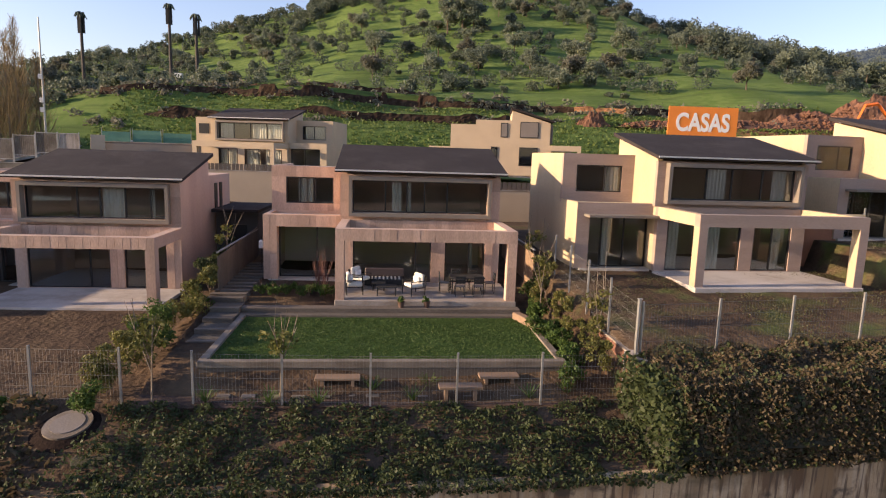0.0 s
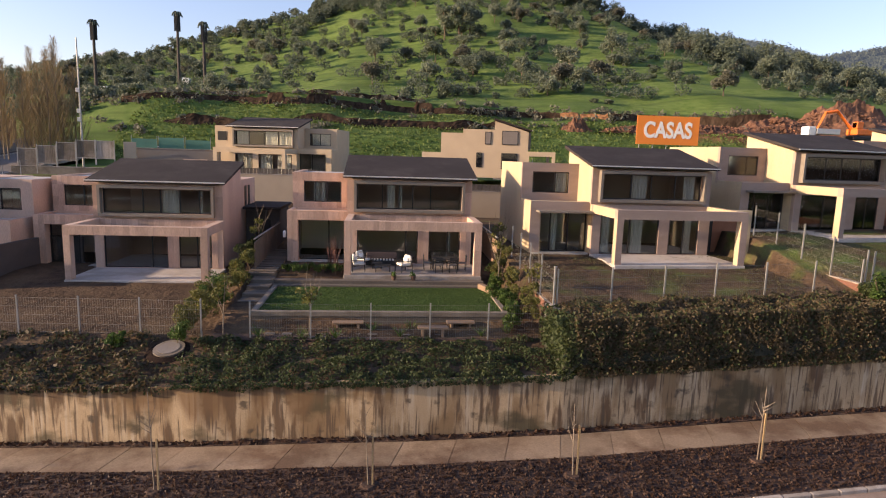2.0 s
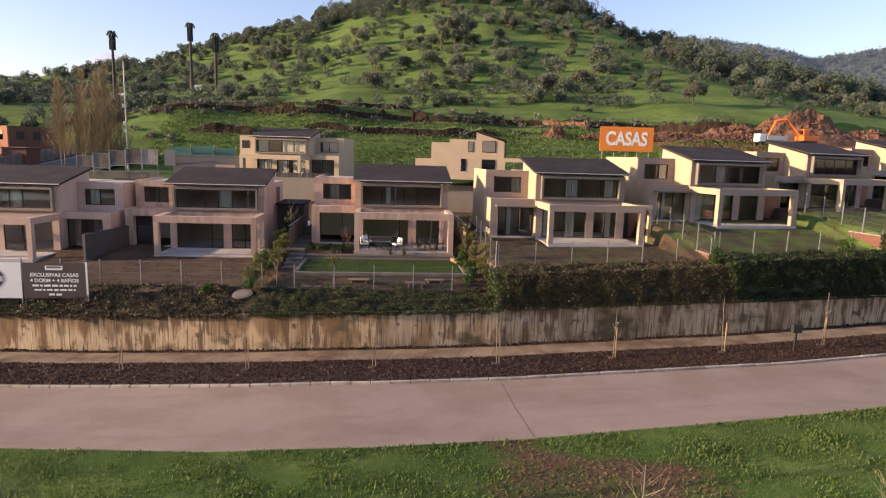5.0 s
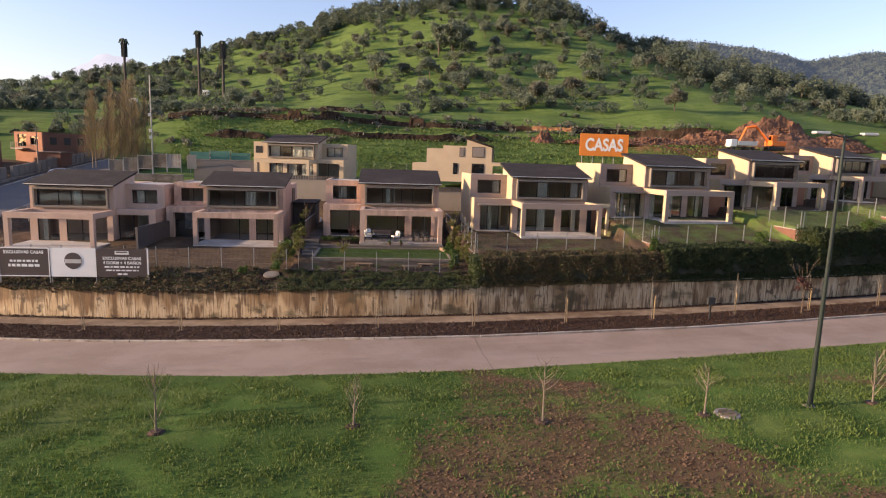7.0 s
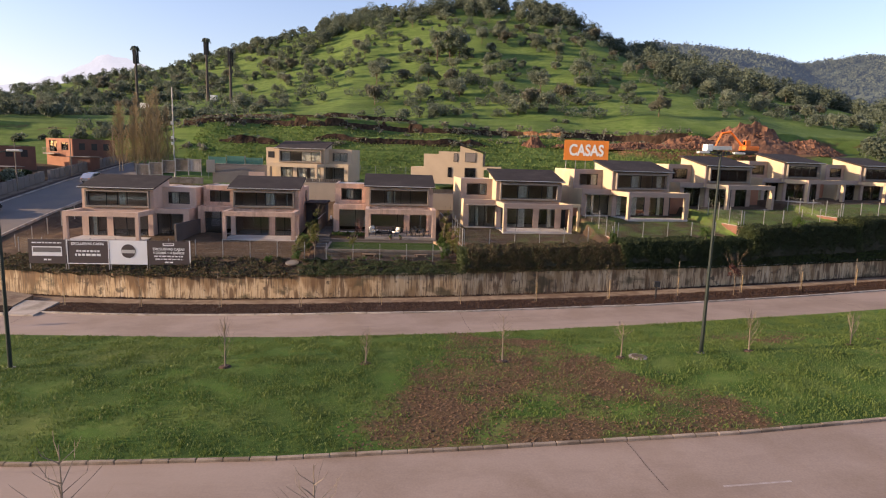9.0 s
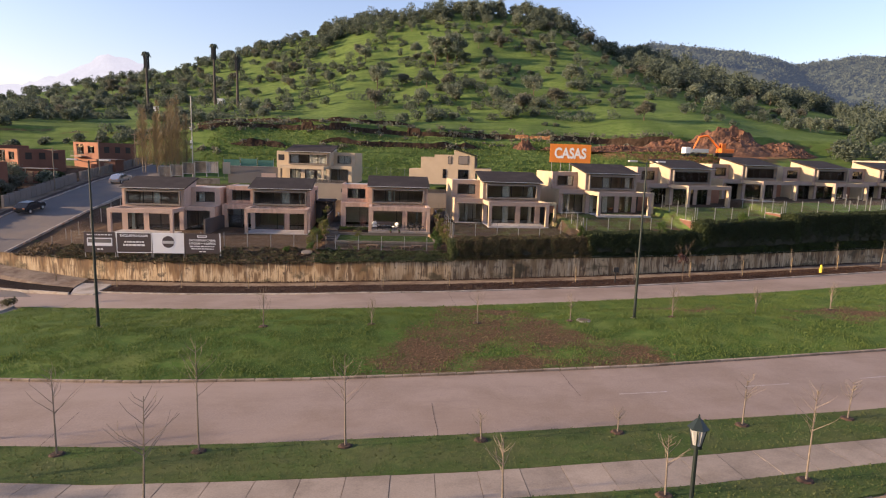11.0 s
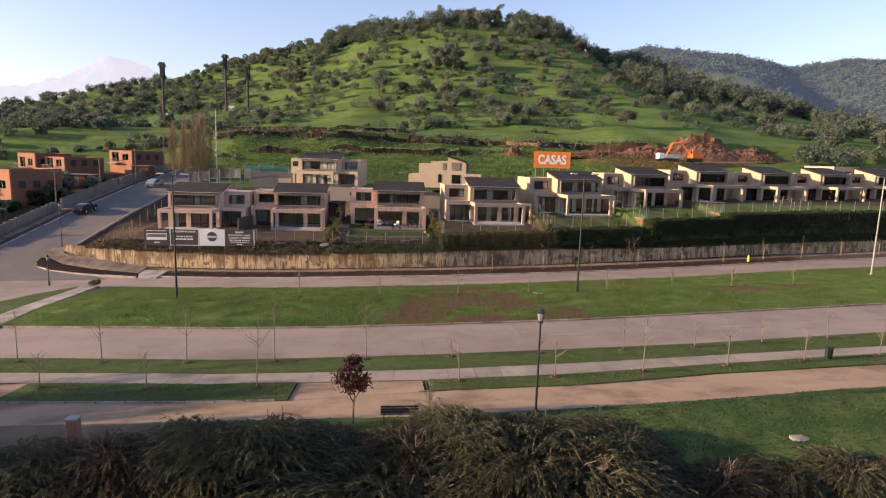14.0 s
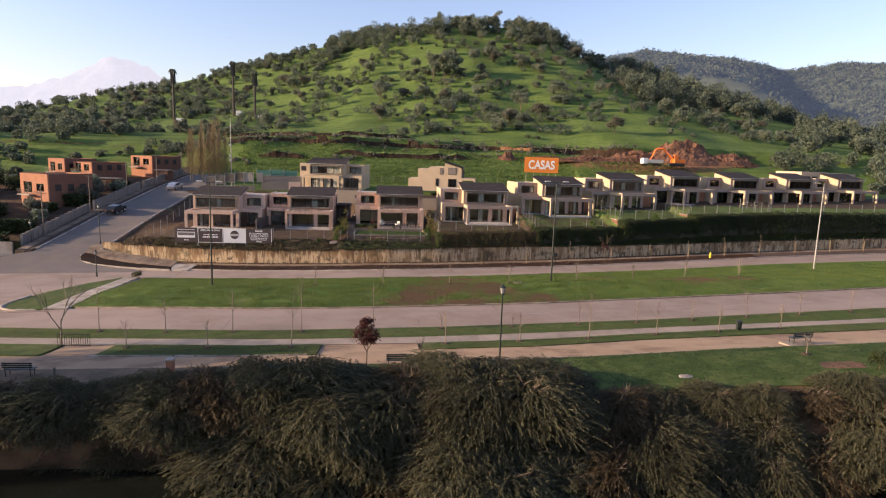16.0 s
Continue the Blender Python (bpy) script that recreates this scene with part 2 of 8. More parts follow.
ROAD = material("worn_concrete_road", (0.282, 0.208, 0.162), 0.8, vary=0.15, size=4.0, grain=12, bump=0.15, dirt=(0.232, 0.166, 0.122), dirt_amount=0.55, dirt_size=0.22)
ROAD2 = material("asphalt_side_road", (0.128, 0.109, 0.096), 0.85, vary=0.15, size=4.0, grain=12, bump=0.15, dirt=(0.165, 0.130, 0.102), dirt_amount=0.4, dirt_size=0.2)
PAVE = material("pavement_concrete", (0.235, 0.170, 0.112), 0.85, vary=0.28, size=1.5, grain=15, bump=0.2, dirt=(0.125, 0.074, 0.042), dirt_amount=0.52, dirt_size=0.45, per_object=0.1)
PALEPAVE = material("pale_pavement_concrete", (0.300, 0.235, 0.178), 0.85, vary=0.2, size=1.5, grain=15, bump=0.2, dirt=(0.22, 0.17, 0.125), dirt_amount=0.4, dirt_size=0.45, per_object=0.1)
DIRTPATH = material("sandy_path", (0.335, 0.218, 0.128), 0.95, vary=0.2, size=2.5, grain=14, bump=0.3, dirt=(0.195, 0.118, 0.068), dirt_amount=0.45, dirt_size=0.3)
# Sandy bank tone darkened to carry tree shade along the canal.
SHADED_EARTH = material("tree_shaded_earth", (0.150, 0.092, 0.055), 0.95, vary=0.3, size=1.5, grain=14, bump=0.4, dirt=(0.075, 0.062, 0.030), dirt_amount=0.5, dirt_size=0.5)
MULCH = material("dark_bark_mulch", (0.045, 0.024, 0.015), 0.95, vary=0.5, size=0.5, grain=14, bump=1.0, dirt=(0.085, 0.045, 0.028), dirt_amount=0.45, dirt_size=4)
BEDSOIL = material("damp_black_soil", (0.020, 0.012, 0.009), 0.97, vary=0.5, size=0.5, grain=14, bump=1.0, spec=0.1)
RETAIN = streaked_concrete("streaked_retaining_concrete")
LAWN = material("mown_lawn", (0.060, 0.096, 0.024), 0.95, vary=0.35, size=1.5, grain=18, bump=1.0, spec=0.1, dirt=(0.092, 0.112, 0.036), dirt_amount=0.5, dirt_size=0.5)
MEDIAN = material("mown_median_with_bare_soil", (0.072, 0.130, 0.024), 0.95, vary=0.3, size=1.5, grain=18, bump=1.0, spec=0.1, dirt=(0.125, 0.170, 0.040), dirt_amount=0.5, dirt_size=0.5)


def bare_soil_blend(m):
    """Lets bare reddish earth through where the mesh carries it, with a ragged edge."""
    n, l = m.node_tree.nodes, m.node_tree.links
    b = n["Principled BSDF"]
    src = b.inputs["Base Color"].links[0].from_socket
    geo = n.new("ShaderNodeNewGeometry")
    at = n.new("ShaderNodeAttribute")
    at.attribute_name = "soil"
    tot = at.outputs["Fac"]
    for scale, amount in ((0.7, 0.9), (4.0, 0.7)):
        q = n.new("ShaderNodeTexNoise")
        q.inputs["Scale"].default_value, q.inputs["Detail"].default_value = scale, 6
        l.new(geo.outputs["Position"], q.inputs["Vector"])
        k = n.new("ShaderNodeMath")
        k.operation = 'MULTIPLY_ADD'
        k.inputs[1].default_value = amount
        l.new(q.outputs[0], k.inputs[0])
        l.new(tot, k.inputs[2])
        tot = k.outputs[0]
    r = n.new("ShaderNodeMapRange")
    r.inputs["From Min"].default_value, r.inputs["From Max"].default_value = 1.05, 1.45
    r.inputs["To Max"].default_value = 0.92
    l.new(tot, r.inputs[0])
    s = n.new("ShaderNodeMix")
    s.data_type = 'RGBA'
    l.new(q.outputs[0], s.inputs[0])
    s.inputs[6].default_value, s.inputs[7].default_value = (0.070, 0.040, 0.023, 1), (0.180, 0.102, 0.058, 1)
    x = n.new("ShaderNodeMix")
    x.data_type = 'RGBA'
    l.new(r.outputs[0], x.inputs[0])
    l.new(src, x.inputs[6])
    l.new(s.outputs[2], x.inputs[7])
    l.new(x.outputs[2], b.inputs["Base Color"])


broad(MEDIAN, (0.044, 0.084, 0.018), 0.16, 0.41, 0.58, 0.8)
broad(MEDIAN, (0.150, 0.165, 0.048), 0.09, 0.55, 0.68, 0.6)
bare_soil_blend(MEDIAN)
broad(LAWN, (0.092, 0.098, 0.040), 0.35, 0.45, 0.65, 0.7)
broad(LAWN, (0.050, 0.075, 0.022), 1.2, 0.5, 0.65, 0.6)
broad(ROAD, (0.330, 0.246, 0.192), 0.12, 0.5, 0.66, 0.6, (0.4, 1.6, 1))
broad(ROAD, (0.215, 0.155, 0.120), 0.5, 0.58, 0.68, 0.5, (0.35, 1.5, 1))
broad(DIRTPATH, (0.40, 0.275, 0.165), 0.3, 0.5, 0.65, 0.6, (0.4, 1.4, 1))
# Rough park grass, its green lowered to carry the shrubs' shade.
PARKGRASS = material("rough_shaded_park_grass", (0.050, 0.084, 0.021), 0.95, vary=0.35, size=1.2, grain=16, bump=1.0, spec=0.1, dirt=(0.090, 0.120, 0.034), dirt_amount=0.45, dirt_size=0.5)
GARDEN_LAWN = material("watered_garden_lawn", (0.042, 0.080, 0.018), 0.95, vary=0.25, size=0.8, grain=40, bump=0.8, spec=0.1, dirt=(0.058, 0.098, 0.024), dirt_amount=0.45, dirt_size=1.2)
GALV = material("galvanised_steel", (0.34, 0.33, 0.31), 0.5, metal=0.6, vary=0.15, bump=0)
WOOD = material("weathered_timber", (0.24, 0.155, 0.095), 0.8, vary=0.25, size=0.4, grain=30, stretch=(0.3, 1, 1))
DARKWOOD = material("old_dark_sleeper", (0.115, 0.092, 0.072), 0.85, vary=0.3, size=0.5, grain=25, bump=0.5, stretch=(0.3, 1, 1), per_object=0.2)
# One cladding in two tones: fronts darkened for shade, sides paled for sunlight.
CLAD_BROWN_SHADED = material("shaded_brown_front_cladding", (0.345, 0.250, 0.200), 0.85, vary=0.2, size=0.8, grain=30, bump=0.25, per_object=0.05, stretch=(0.3, 1, 2))
CLAD_CREAM_SUNLIT = material("sunlit_cream_side_cladding", (0.45, 0.352, 0.220), 0.85, vary=0.16, size=1.2, grain=30, bump=0.25, per_object=0.05, stretch=(1, 1, 0.25))
STAKE = material("pale_stake_wood", (0.36, 0.245, 0.12), 0.85, vary=0.2, size=0.5)
BARK = material("bark", (0.11, 0.078, 0.052), 0.9, vary=0.3, size=0.4, grain=20, bump=0.8)
PALEBARK = material("pale_bark", (0.18, 0.142, 0.105), 0.9, vary=0.3, size=0.4, grain=20, bump=0.5)
GREENPOLE = material("dark_green_lamp_paint", (0.015, 0.024, 0.02), 0.45, metal=0.2, vary=0.1, bump=0)
ORANGE = material("orange_sign_sheet", (0.80, 0.235, 0.025), 0.6, vary=0.06, size=2, bump=0)
WHITE = material("white_paint", (0.80, 0.78, 0.74), 0.6, vary=0.06, bump=0)
BANNER_DARK = material("dark_banner_vinyl", (0.065, 0.045, 0.042), 0.55, vary=0.12, bump=0)
BRICK = material("orange_brick", (0.34, 0.145, 0.080), 0.9, vary=0.2, size=1.0, grain=25, bump=0.3)
# Dull red brick; on house sides its darker tone is painted shade.
BRICK_DARK = material("dull_and_shaded_brick", (0.165, 0.072, 0.046), 0.9, vary=0.2, size=1.0, grain=25, bump=0.3)
EARTH_RED = material("heaped_red_earth", (0.165, 0.075, 0.040), 0.97, vary=0.5, size=3.0, grain=2.0, bump=1.0, dirt=(0.095, 0.046, 0.027), dirt_amount=0.5, dirt_size=0.3)
EXC_ORANGE = material("orange_machine_paint", (0.78, 0.17, 0.02), 0.45, vary=0.1, bump=0)
DARK = material("black_rubber", (0.02, 0.02, 0.02), 0.7, vary=0.1, bump=0)
CAR_SILVER = material("silver_car_paint", (0.45, 0.46, 0.48), 0.25, metal=0.7, vary=0.03, bump=0)
CAR_DARK = material("dark_car_paint", (0.03, 0.032, 0.035), 0.25, metal=0.4, vary=0.03, bump=0)
WATER = material("dark_canal_water", (0.012, 0.014, 0.010), 0.08, vary=0.3, size=2, grain=3, bump=0.1)
WALLGREY = material("grey_block_wall", (0.175, 0.152, 0.135), 0.9, vary=0.15, size=1.5, grain=20, bump=0.3)
CHARCOAL = material("charcoal_render", (0.070, 0.060, 0.056), 0.85, vary=0.2, size=1.0, grain=20, bump=0.2)
CUSHION = material("off_white_cushion", (0.72, 0.68, 0.60), 0.9, vary=0.08, bump=0.1)
TERRACOTTA = material("dull_clay", (0.10, 0.055, 0.04), 0.8, vary=0.12)
# Hill leaves paled and blued, so the colour carries distance haze.
L_HILL = leaf_material("haze_paled_olive_leaves", (0.085, 0.106, 0.080), (0.190, 0.222, 0.152))
L_BROWN = leaf_material("haze_paled_brownish_leaves", (0.084, 0.084, 0.066), (0.165, 0.165, 0.118))
L_WOODS = leaf_material("dark_evergreen_leaves", (0.050, 0.067, 0.050), (0.120, 0.148, 0.100))
L_IVY = leaf_material("ivy_leaves", (0.021, 0.031, 0.012), (0.064, 0.085, 0.030))
L_IVYDARK = leaf_material("deep_green_ivy_leaves", (0.014, 0.022, 0.010), (0.048, 0.066, 0.026))
L_IVYBROWN = leaf_material("dry_ivy_leaves", (0.054, 0.040, 0.023), (0.122, 0.092, 0.050))
L_YELLOW = leaf_material("yellow_green_leaves", (0.055, 0.075, 0.018), (0.175, 0.160, 0.045))
L_SHRUB = leaf_material("willow_shrub_leaves", (0.014, 0.015, 0.009), (0.142, 0.136, 0.073))
L_RED = leaf_material("dark_red_leaves", (0.038, 0.015, 0.012), (0.115, 0.044, 0.036))
L_GREEN = leaf_material("garden_leaves", (0.025, 0.055, 0.010), (0.085, 0.140, 0.030))
L_GRASS = leaf_material("grass_blades", (0.058, 0.102, 0.020), (0.126, 0.168, 0.040))
L_VERGE = leaf_material("rough_verge_blades", (0.050, 0.074, 0.020), (0.110, 0.122, 0.040))
L_DRYGRASS = leaf_material("dry_yard_grass", (0.052, 0.056, 0.023), (0.096, 0.096, 0.042))
WIRE = material("dull_fence_wire", (0.20, 0.195, 0.18), 0.6, metal=0.4, vary=0.1, bump=0)
L_MULCH = leaf_material("bark_chips", (0.022, 0.012, 0.008), (0.088, 0.048, 0.031))


# ---- mesh helpers ----
def part(name, data, mat, parent=None, label=""):
    """Links a bmesh or mesh as ONE mesh object, under a thing or a part when given."""
    if isinstance(data, bmesh.types.BMesh):
        me = bpy.data.meshes.new(name)
        data.to_mesh(me)
        data.free()
    else:
        me = data
    if mat and not me.materials:
        me.materials.append(mat)
    ob = new(name, me)
    if parent:
        ob.parent = parent
    if label:
        tagged(ob, label)
    return ob


def thing(name, m, label, category, group="", kind=""):
    ob = new(name)
    ob.empty_display_size = 0.2
    ob.matrix_basis = m
    return tagged(ob, label, category, group, kind)


def box(bm, x0, x1, y0, y1, z0, z1, bevel=0.0):
    m = Matrix.Translation(((x0 + x1) / 2, (y0 + y1) / 2, (z0 + z1) / 2)) @ Matrix.Diagonal((abs(x1 - x0), abs(y1 - y0), abs(z1 - z0), 1))
    r = bmesh.ops.create_cube(bm, size=1, matrix=m)
    if bevel:
        es = list({e for v in r["verts"] for e in v.link_edges})
        bmesh.ops.bevel(bm, geom=es, offset=bevel, segments=1, affect='EDGES')
    return bm


def boxed(*a, bevel=0.0):
    return box(bmesh.new(), *a, bevel=bevel)


def rod(bm, p, q, r0, r1=None, seg=8):
    p, q = Vector(p), Vector(q)
    d = q - p
    m = Matrix.Translation((p + q) / 2) @ d.to_track_quat("Z", "Y").to_matrix().to_4x4()
    bmesh.ops.create_cone(bm, cap_ends=True, segments=seg, radius1=r0, radius2=r0 if r1 is None else r1, depth=d.length, matrix=m)
    return bm


def mesh_from(name, verts, faces, mat=None):
    me = bpy.data.meshes.new(name)
    me.from_pydata([tuple(v) for v in verts], [], [tuple(f) for f in faces])
    me.update()
    if mat:
        me.materials.append(mat)
    return me


def quads_mesh(name, centres, u, v, mat):
    """Many loose quads: centre and two half-edge vectors each."""
    c, u, v = (np.asarray(a, float) for a in (centres, u, v))
    k = len(c)
    pts = np.stack((c - u - v, c + u - v, c + u + v, c - u + v), 1).reshape(-1, 3)
    me = bpy.data.meshes.new(name)
    me.vertices.add(4 * k)
    me.vertices.foreach_set("co", pts.ravel())
    me.loops.add(4 * k)
    me.loops.foreach_set("vertex_index", np.arange(4 * k))
    me.polygons.add(k)
    me.polygons.foreach_set("loop_start", np.arange(0, 4 * k, 4))
    me.update(calc_edges=True)
    me.materials.append(mat)
    return me


def leaves(rs, centres, size, flat=0.0):
    """Randomly turned leaf quads round the given centres."""
    k = len(centres)
    n = rs.normal(size=(k, 3))
    n[:, 2] += flat * 2
    n /= np.linalg.norm(n, axis=1)[:, None]
    a = np.cross(n, rs.normal(size=(k, 3)))
    a /= np.linalg.norm(a, axis=1)[:, None] + 1e-9
    b = np.cross(n, a)
    s = size * rs.uniform(0.6, 1.4, (k, 1))
    return centres, a * s, b * s * 0.55


# ---- the lie of the land ----
def interp(x, xs, ys):
    """Straight lines between knots, level beyond the ends."""
    if x <= xs[0]:
        return ys[0]
    for i in range(1, len(xs)):
        if x <= xs[i]:
            d = xs[i] - xs[i - 1]
            return ys[i] if d <= 0 else ys[i - 1] + (ys[i] - ys[i - 1]) * (x - xs[i - 1]) / d
    return ys[-1]


def curve(xs, ys):
    return lambda x: interp(x, xs, ys)


KERB = curve([-70, -42, -34, -30, -25, -20, -15, -11, -4.5, -4, 0, 2, 9, 12, 20, 24, 30, 41, 49, 61, 75, 110, 200], [-4.0, -9.5, -11.4, -12.51, -13.85, -14.8, -15.49, -15.82, -16.52, -16.54, -16.75, -16.88, -16.81, -16.6, -16.04, -15.82, -15.0, -13.36, -11.82, -9.6, -8.0, -4.2, 4.3])
LAWNF = curve([-70, -42, -29, -25, -16.5, -14, -4, 2, 6.5, 8, 17, 22.6, 30, 38.5, 56.6, 69, 110, 200], [-10.5, -16.3, -19.3, -19.97, -21.63, -22.06, -23.8, -24.07, -23.9, -23.86, -22.86, -22.18, -20.74, -19.4, -16.0, -14.8, -10.9, -2.9])
LAWNN = curve([-70, -42, -29.6, -20, -11, -2, 6.4, 16.6, 27.7, 39.6, 48, 70, 80, 110, 200], [-32.5, -36.0, -38.7, -40.6, -41.7, -42.0, -41.8, -41.4, -40.3, -39.1, -38.1, -35.49, -34.3, -30.5, -19.5])
ROADN = curve([-70, -42, -25, -9, -1.7, 0, 6, 14.7, 24, 34, 42, 80, 110, 200], [-40.15, -44.35, -47.25, -48.95, -49.05, -49.03, -48.95, -48.55, -48.05, -47.05, -46.25, -42.15, -38.15, -27.15])
SWF = curve([-70, -42, -23, -12, -8, -2, 5.5, 13.7, 22.8, 30, 32, 39, 80, 110, 200], [-43.1, -47.6, -50.5, -51.75, -52.34, -52.55, -52.56, -52.07, -51.09, -50.4, -50.2, -49.6, -45.5, -41.5, -30.5])
SWN = curve([-70, -42, -23, -12, -8, 0, 5.3, 10, 13, 21.7, 28, 31, 37.7, 80, 110, 200], [-45, -49.7, -52.6, -53.85, -54.37, -54.58, -54.74, -54.54, -54.4, -53.25, -52.54, -52.15, -51.45, -47.35, -43.35, -32.35])
PATHF = curve([-70, -42, -18, -10, -7, -3, 0, 5, 10, 12.5, 18, 21, 26, 30, 36, 80, 110, 200], [-49.5, -53.5, -56.7, -57.5, -57.77, -57.83, -57.35, -56.9, -56.72, -56.7, -55.81, -55.18, -54.8, -54.4, -54.0, -49.9, -45.9, -34.9])
PATHN = curve([-70, -18, 4, 4.8, 8, 11, 18, 25.7, 30.6, 80, 110, 200], [-56.2, -60.2, -61.07, -61.08, -60.85, -60.7, -60.0, -59.0, -58.7, -55.1, -51.1, -40.1])


def WALLY(x):
    return KERB(x) + 5.5


def street_z(x, y):
    """Height of the street side, south of the retaining wall."""
    d = -y if y > -66 or y < -90 else min(90, 66 - (y + 66) * interp(x, [-12, 2], [1.75, 1.0]))
    g = interp(d, [0, 20, 26, 32, 49, 55, 61, 66, 69, 71, 72, 96, 99, 400], [-3.95, -3.85, -3.35, -2.65, -2.72, -2.2, -1.5, -1.5, -2.6, -5.2, -6.5, -6.5, -1, 2])
    if 20 < d < 49:
        g += (-3.85 + (d - 20) * 0.039 - g) * interp(x, [-32, -18], [1.0, 0.0])
    g -= interp(x, [-30, -11, 0], [0.25, 0.2, 0.0]) * interp(d, [20, 32], [1.0, 0.0])
    return g + 0.025 * (max(-80, min(x, 120)) - 2)


LEVELS = curve([-60, -34, -33.6, -19.2, -18.9, -5.4, -5.0, 8.6, 9.0, 23.2, 23.6, 37.6, 38, 52, 52.4, 66.4, 66.8, 130],
               [-3.2, -1.4, -0.95, -0.9, -0.72, -0.70, 0, 0, 1.02, 1.04, 2.42, 2.45, 3.35, 3.38, 4.1, 4.12, 4.0, 4.4])
FENCEZ = curve([-60, -42, -30, -18, -5.2, -4.9, 9.2, 9.5, 24.4, 24.7, 38.6, 38.9, 51.4, 51.7, 67, 67.4, 130],
               [-2.4, -2.2, -1.7, -1.3, -1.15, -1.15, -1.1, 0.30, 0.75, 1.12, 1.30, 2.42, 2.72, 3.32, 3.65, 3.75, 4.2])
WALLH = curve([-60, -42, -30, -15, 23, 37, 54, 120], [2.8, 2.75, 2.35, 2.2, 2.2, 1.95, 1.85, 1.85])


def wall_top(x):
    return street_z(x, WALLY(x)) + WALLH(x)


SKYLINE = curve([-700, -400, -247, -212, -187, -159, -123, -87, -47, -2, 42, 81, 101, 115, 129, 162, 178, 198, 215, 230, 248, 300, 420, 900], [6, 12, 26, 36, 43, 49, 58, 68, 80, 93, 100, 100, 96, 88, 81, 76, 70, 61, 53, 45, 37, 18, 10, 8])
CLIMB = curve([0, 0.187, 0.42, 0.6, 0.78, 0.9, 1.0, 1.15, 1.5, 3], [0, 0.13, 0.37, 0.58, 0.80, 0.93, 1.0, 0.97, 0.75, 0.3])


CUTZ = curve([-120, -60, -38, -4, 8, 23, 43, 60, 84, 130, 180], [15, 15.8, 15.6, 15.6, 15.0, 15.3, 15.3, 15.3, 16.5, 16.5, 15])


def cut_y(x):
    return 79 + 3.0 * math.sin(x * 0.05) + 1.5 * math.sin(x * 0.23 + 1)


def side_z(y):
    """Height of the side road that climbs away from the junction."""
    return interp(y, [-40, -14, -9, 15, 37, 60, 100], [-4.9, -4.75, -4.4, -0.2, 3.0, 5.8, 13.5])


def land_z(x, y):
    """Height of the land north of the retaining wall."""
    v = y - WALLY(x)
    lv, fz, wt = LEVELS(x), FENCEZ(x), wall_top(x)
    xc = max(-60, min(110, x))
    cz = CUTZ(x)
    cy = cut_y(x)
    back = lv + 0.3
    w = WALLY(x)
    low = interp(x, [48, 60], [cz - 1.2, 12.6])
    shelf = interp(x, [44, 60], [9.6, 11.3])
    pts_v = [0, 0.3, 3.3, 3.9, 11, 24 - w, 36 - w, 55 - w, 66 - w, cy - w - 0.8, cy - w + 0.8]
    pts_z = [wt - 0.1, wt - 0.08, fz - 0.05, fz, lv - 0.06, lv + 0.4, max(3.0, lv + 0.6), max(3.9, lv + 1.2), shelf, low, cz]
    if -5.0 < x < 8.9:
        pts_v[4:5] = [-6.42 - w, -6.3 - w, -0.9 - w, 3.2 - w]
        pts_z[4:5] = [-1.17, -0.62, -0.62, -0.08]
    if y < cy + 0.8:
        z = interp(v, pts_v, pts_z)
    else:
        u = (y - cy - 0.8) / (320 - cy)
        z = cz + (SKYLINE(x) - cz) * CLIMB(u) ** interp(x, [-110, -75, -45, -10, 30], [1.8, 1.72, 1.55, 1.22, 1.0])
    if x < -35.5 and y < cy + 20:
        k = min(1.0, (-35.5 - x) / interp(y, [38, 62], [3.5, 26])) * max(0.0, min(1.0, (cy + 20 - y) / 40))
        z = z * (1 - k) + (side_z(y) - 0.12) * k
    return z


def ground_z(x, y):
    return street_z(x, y) if y < WALLY(x) + 0.15 else land_z(x, y)


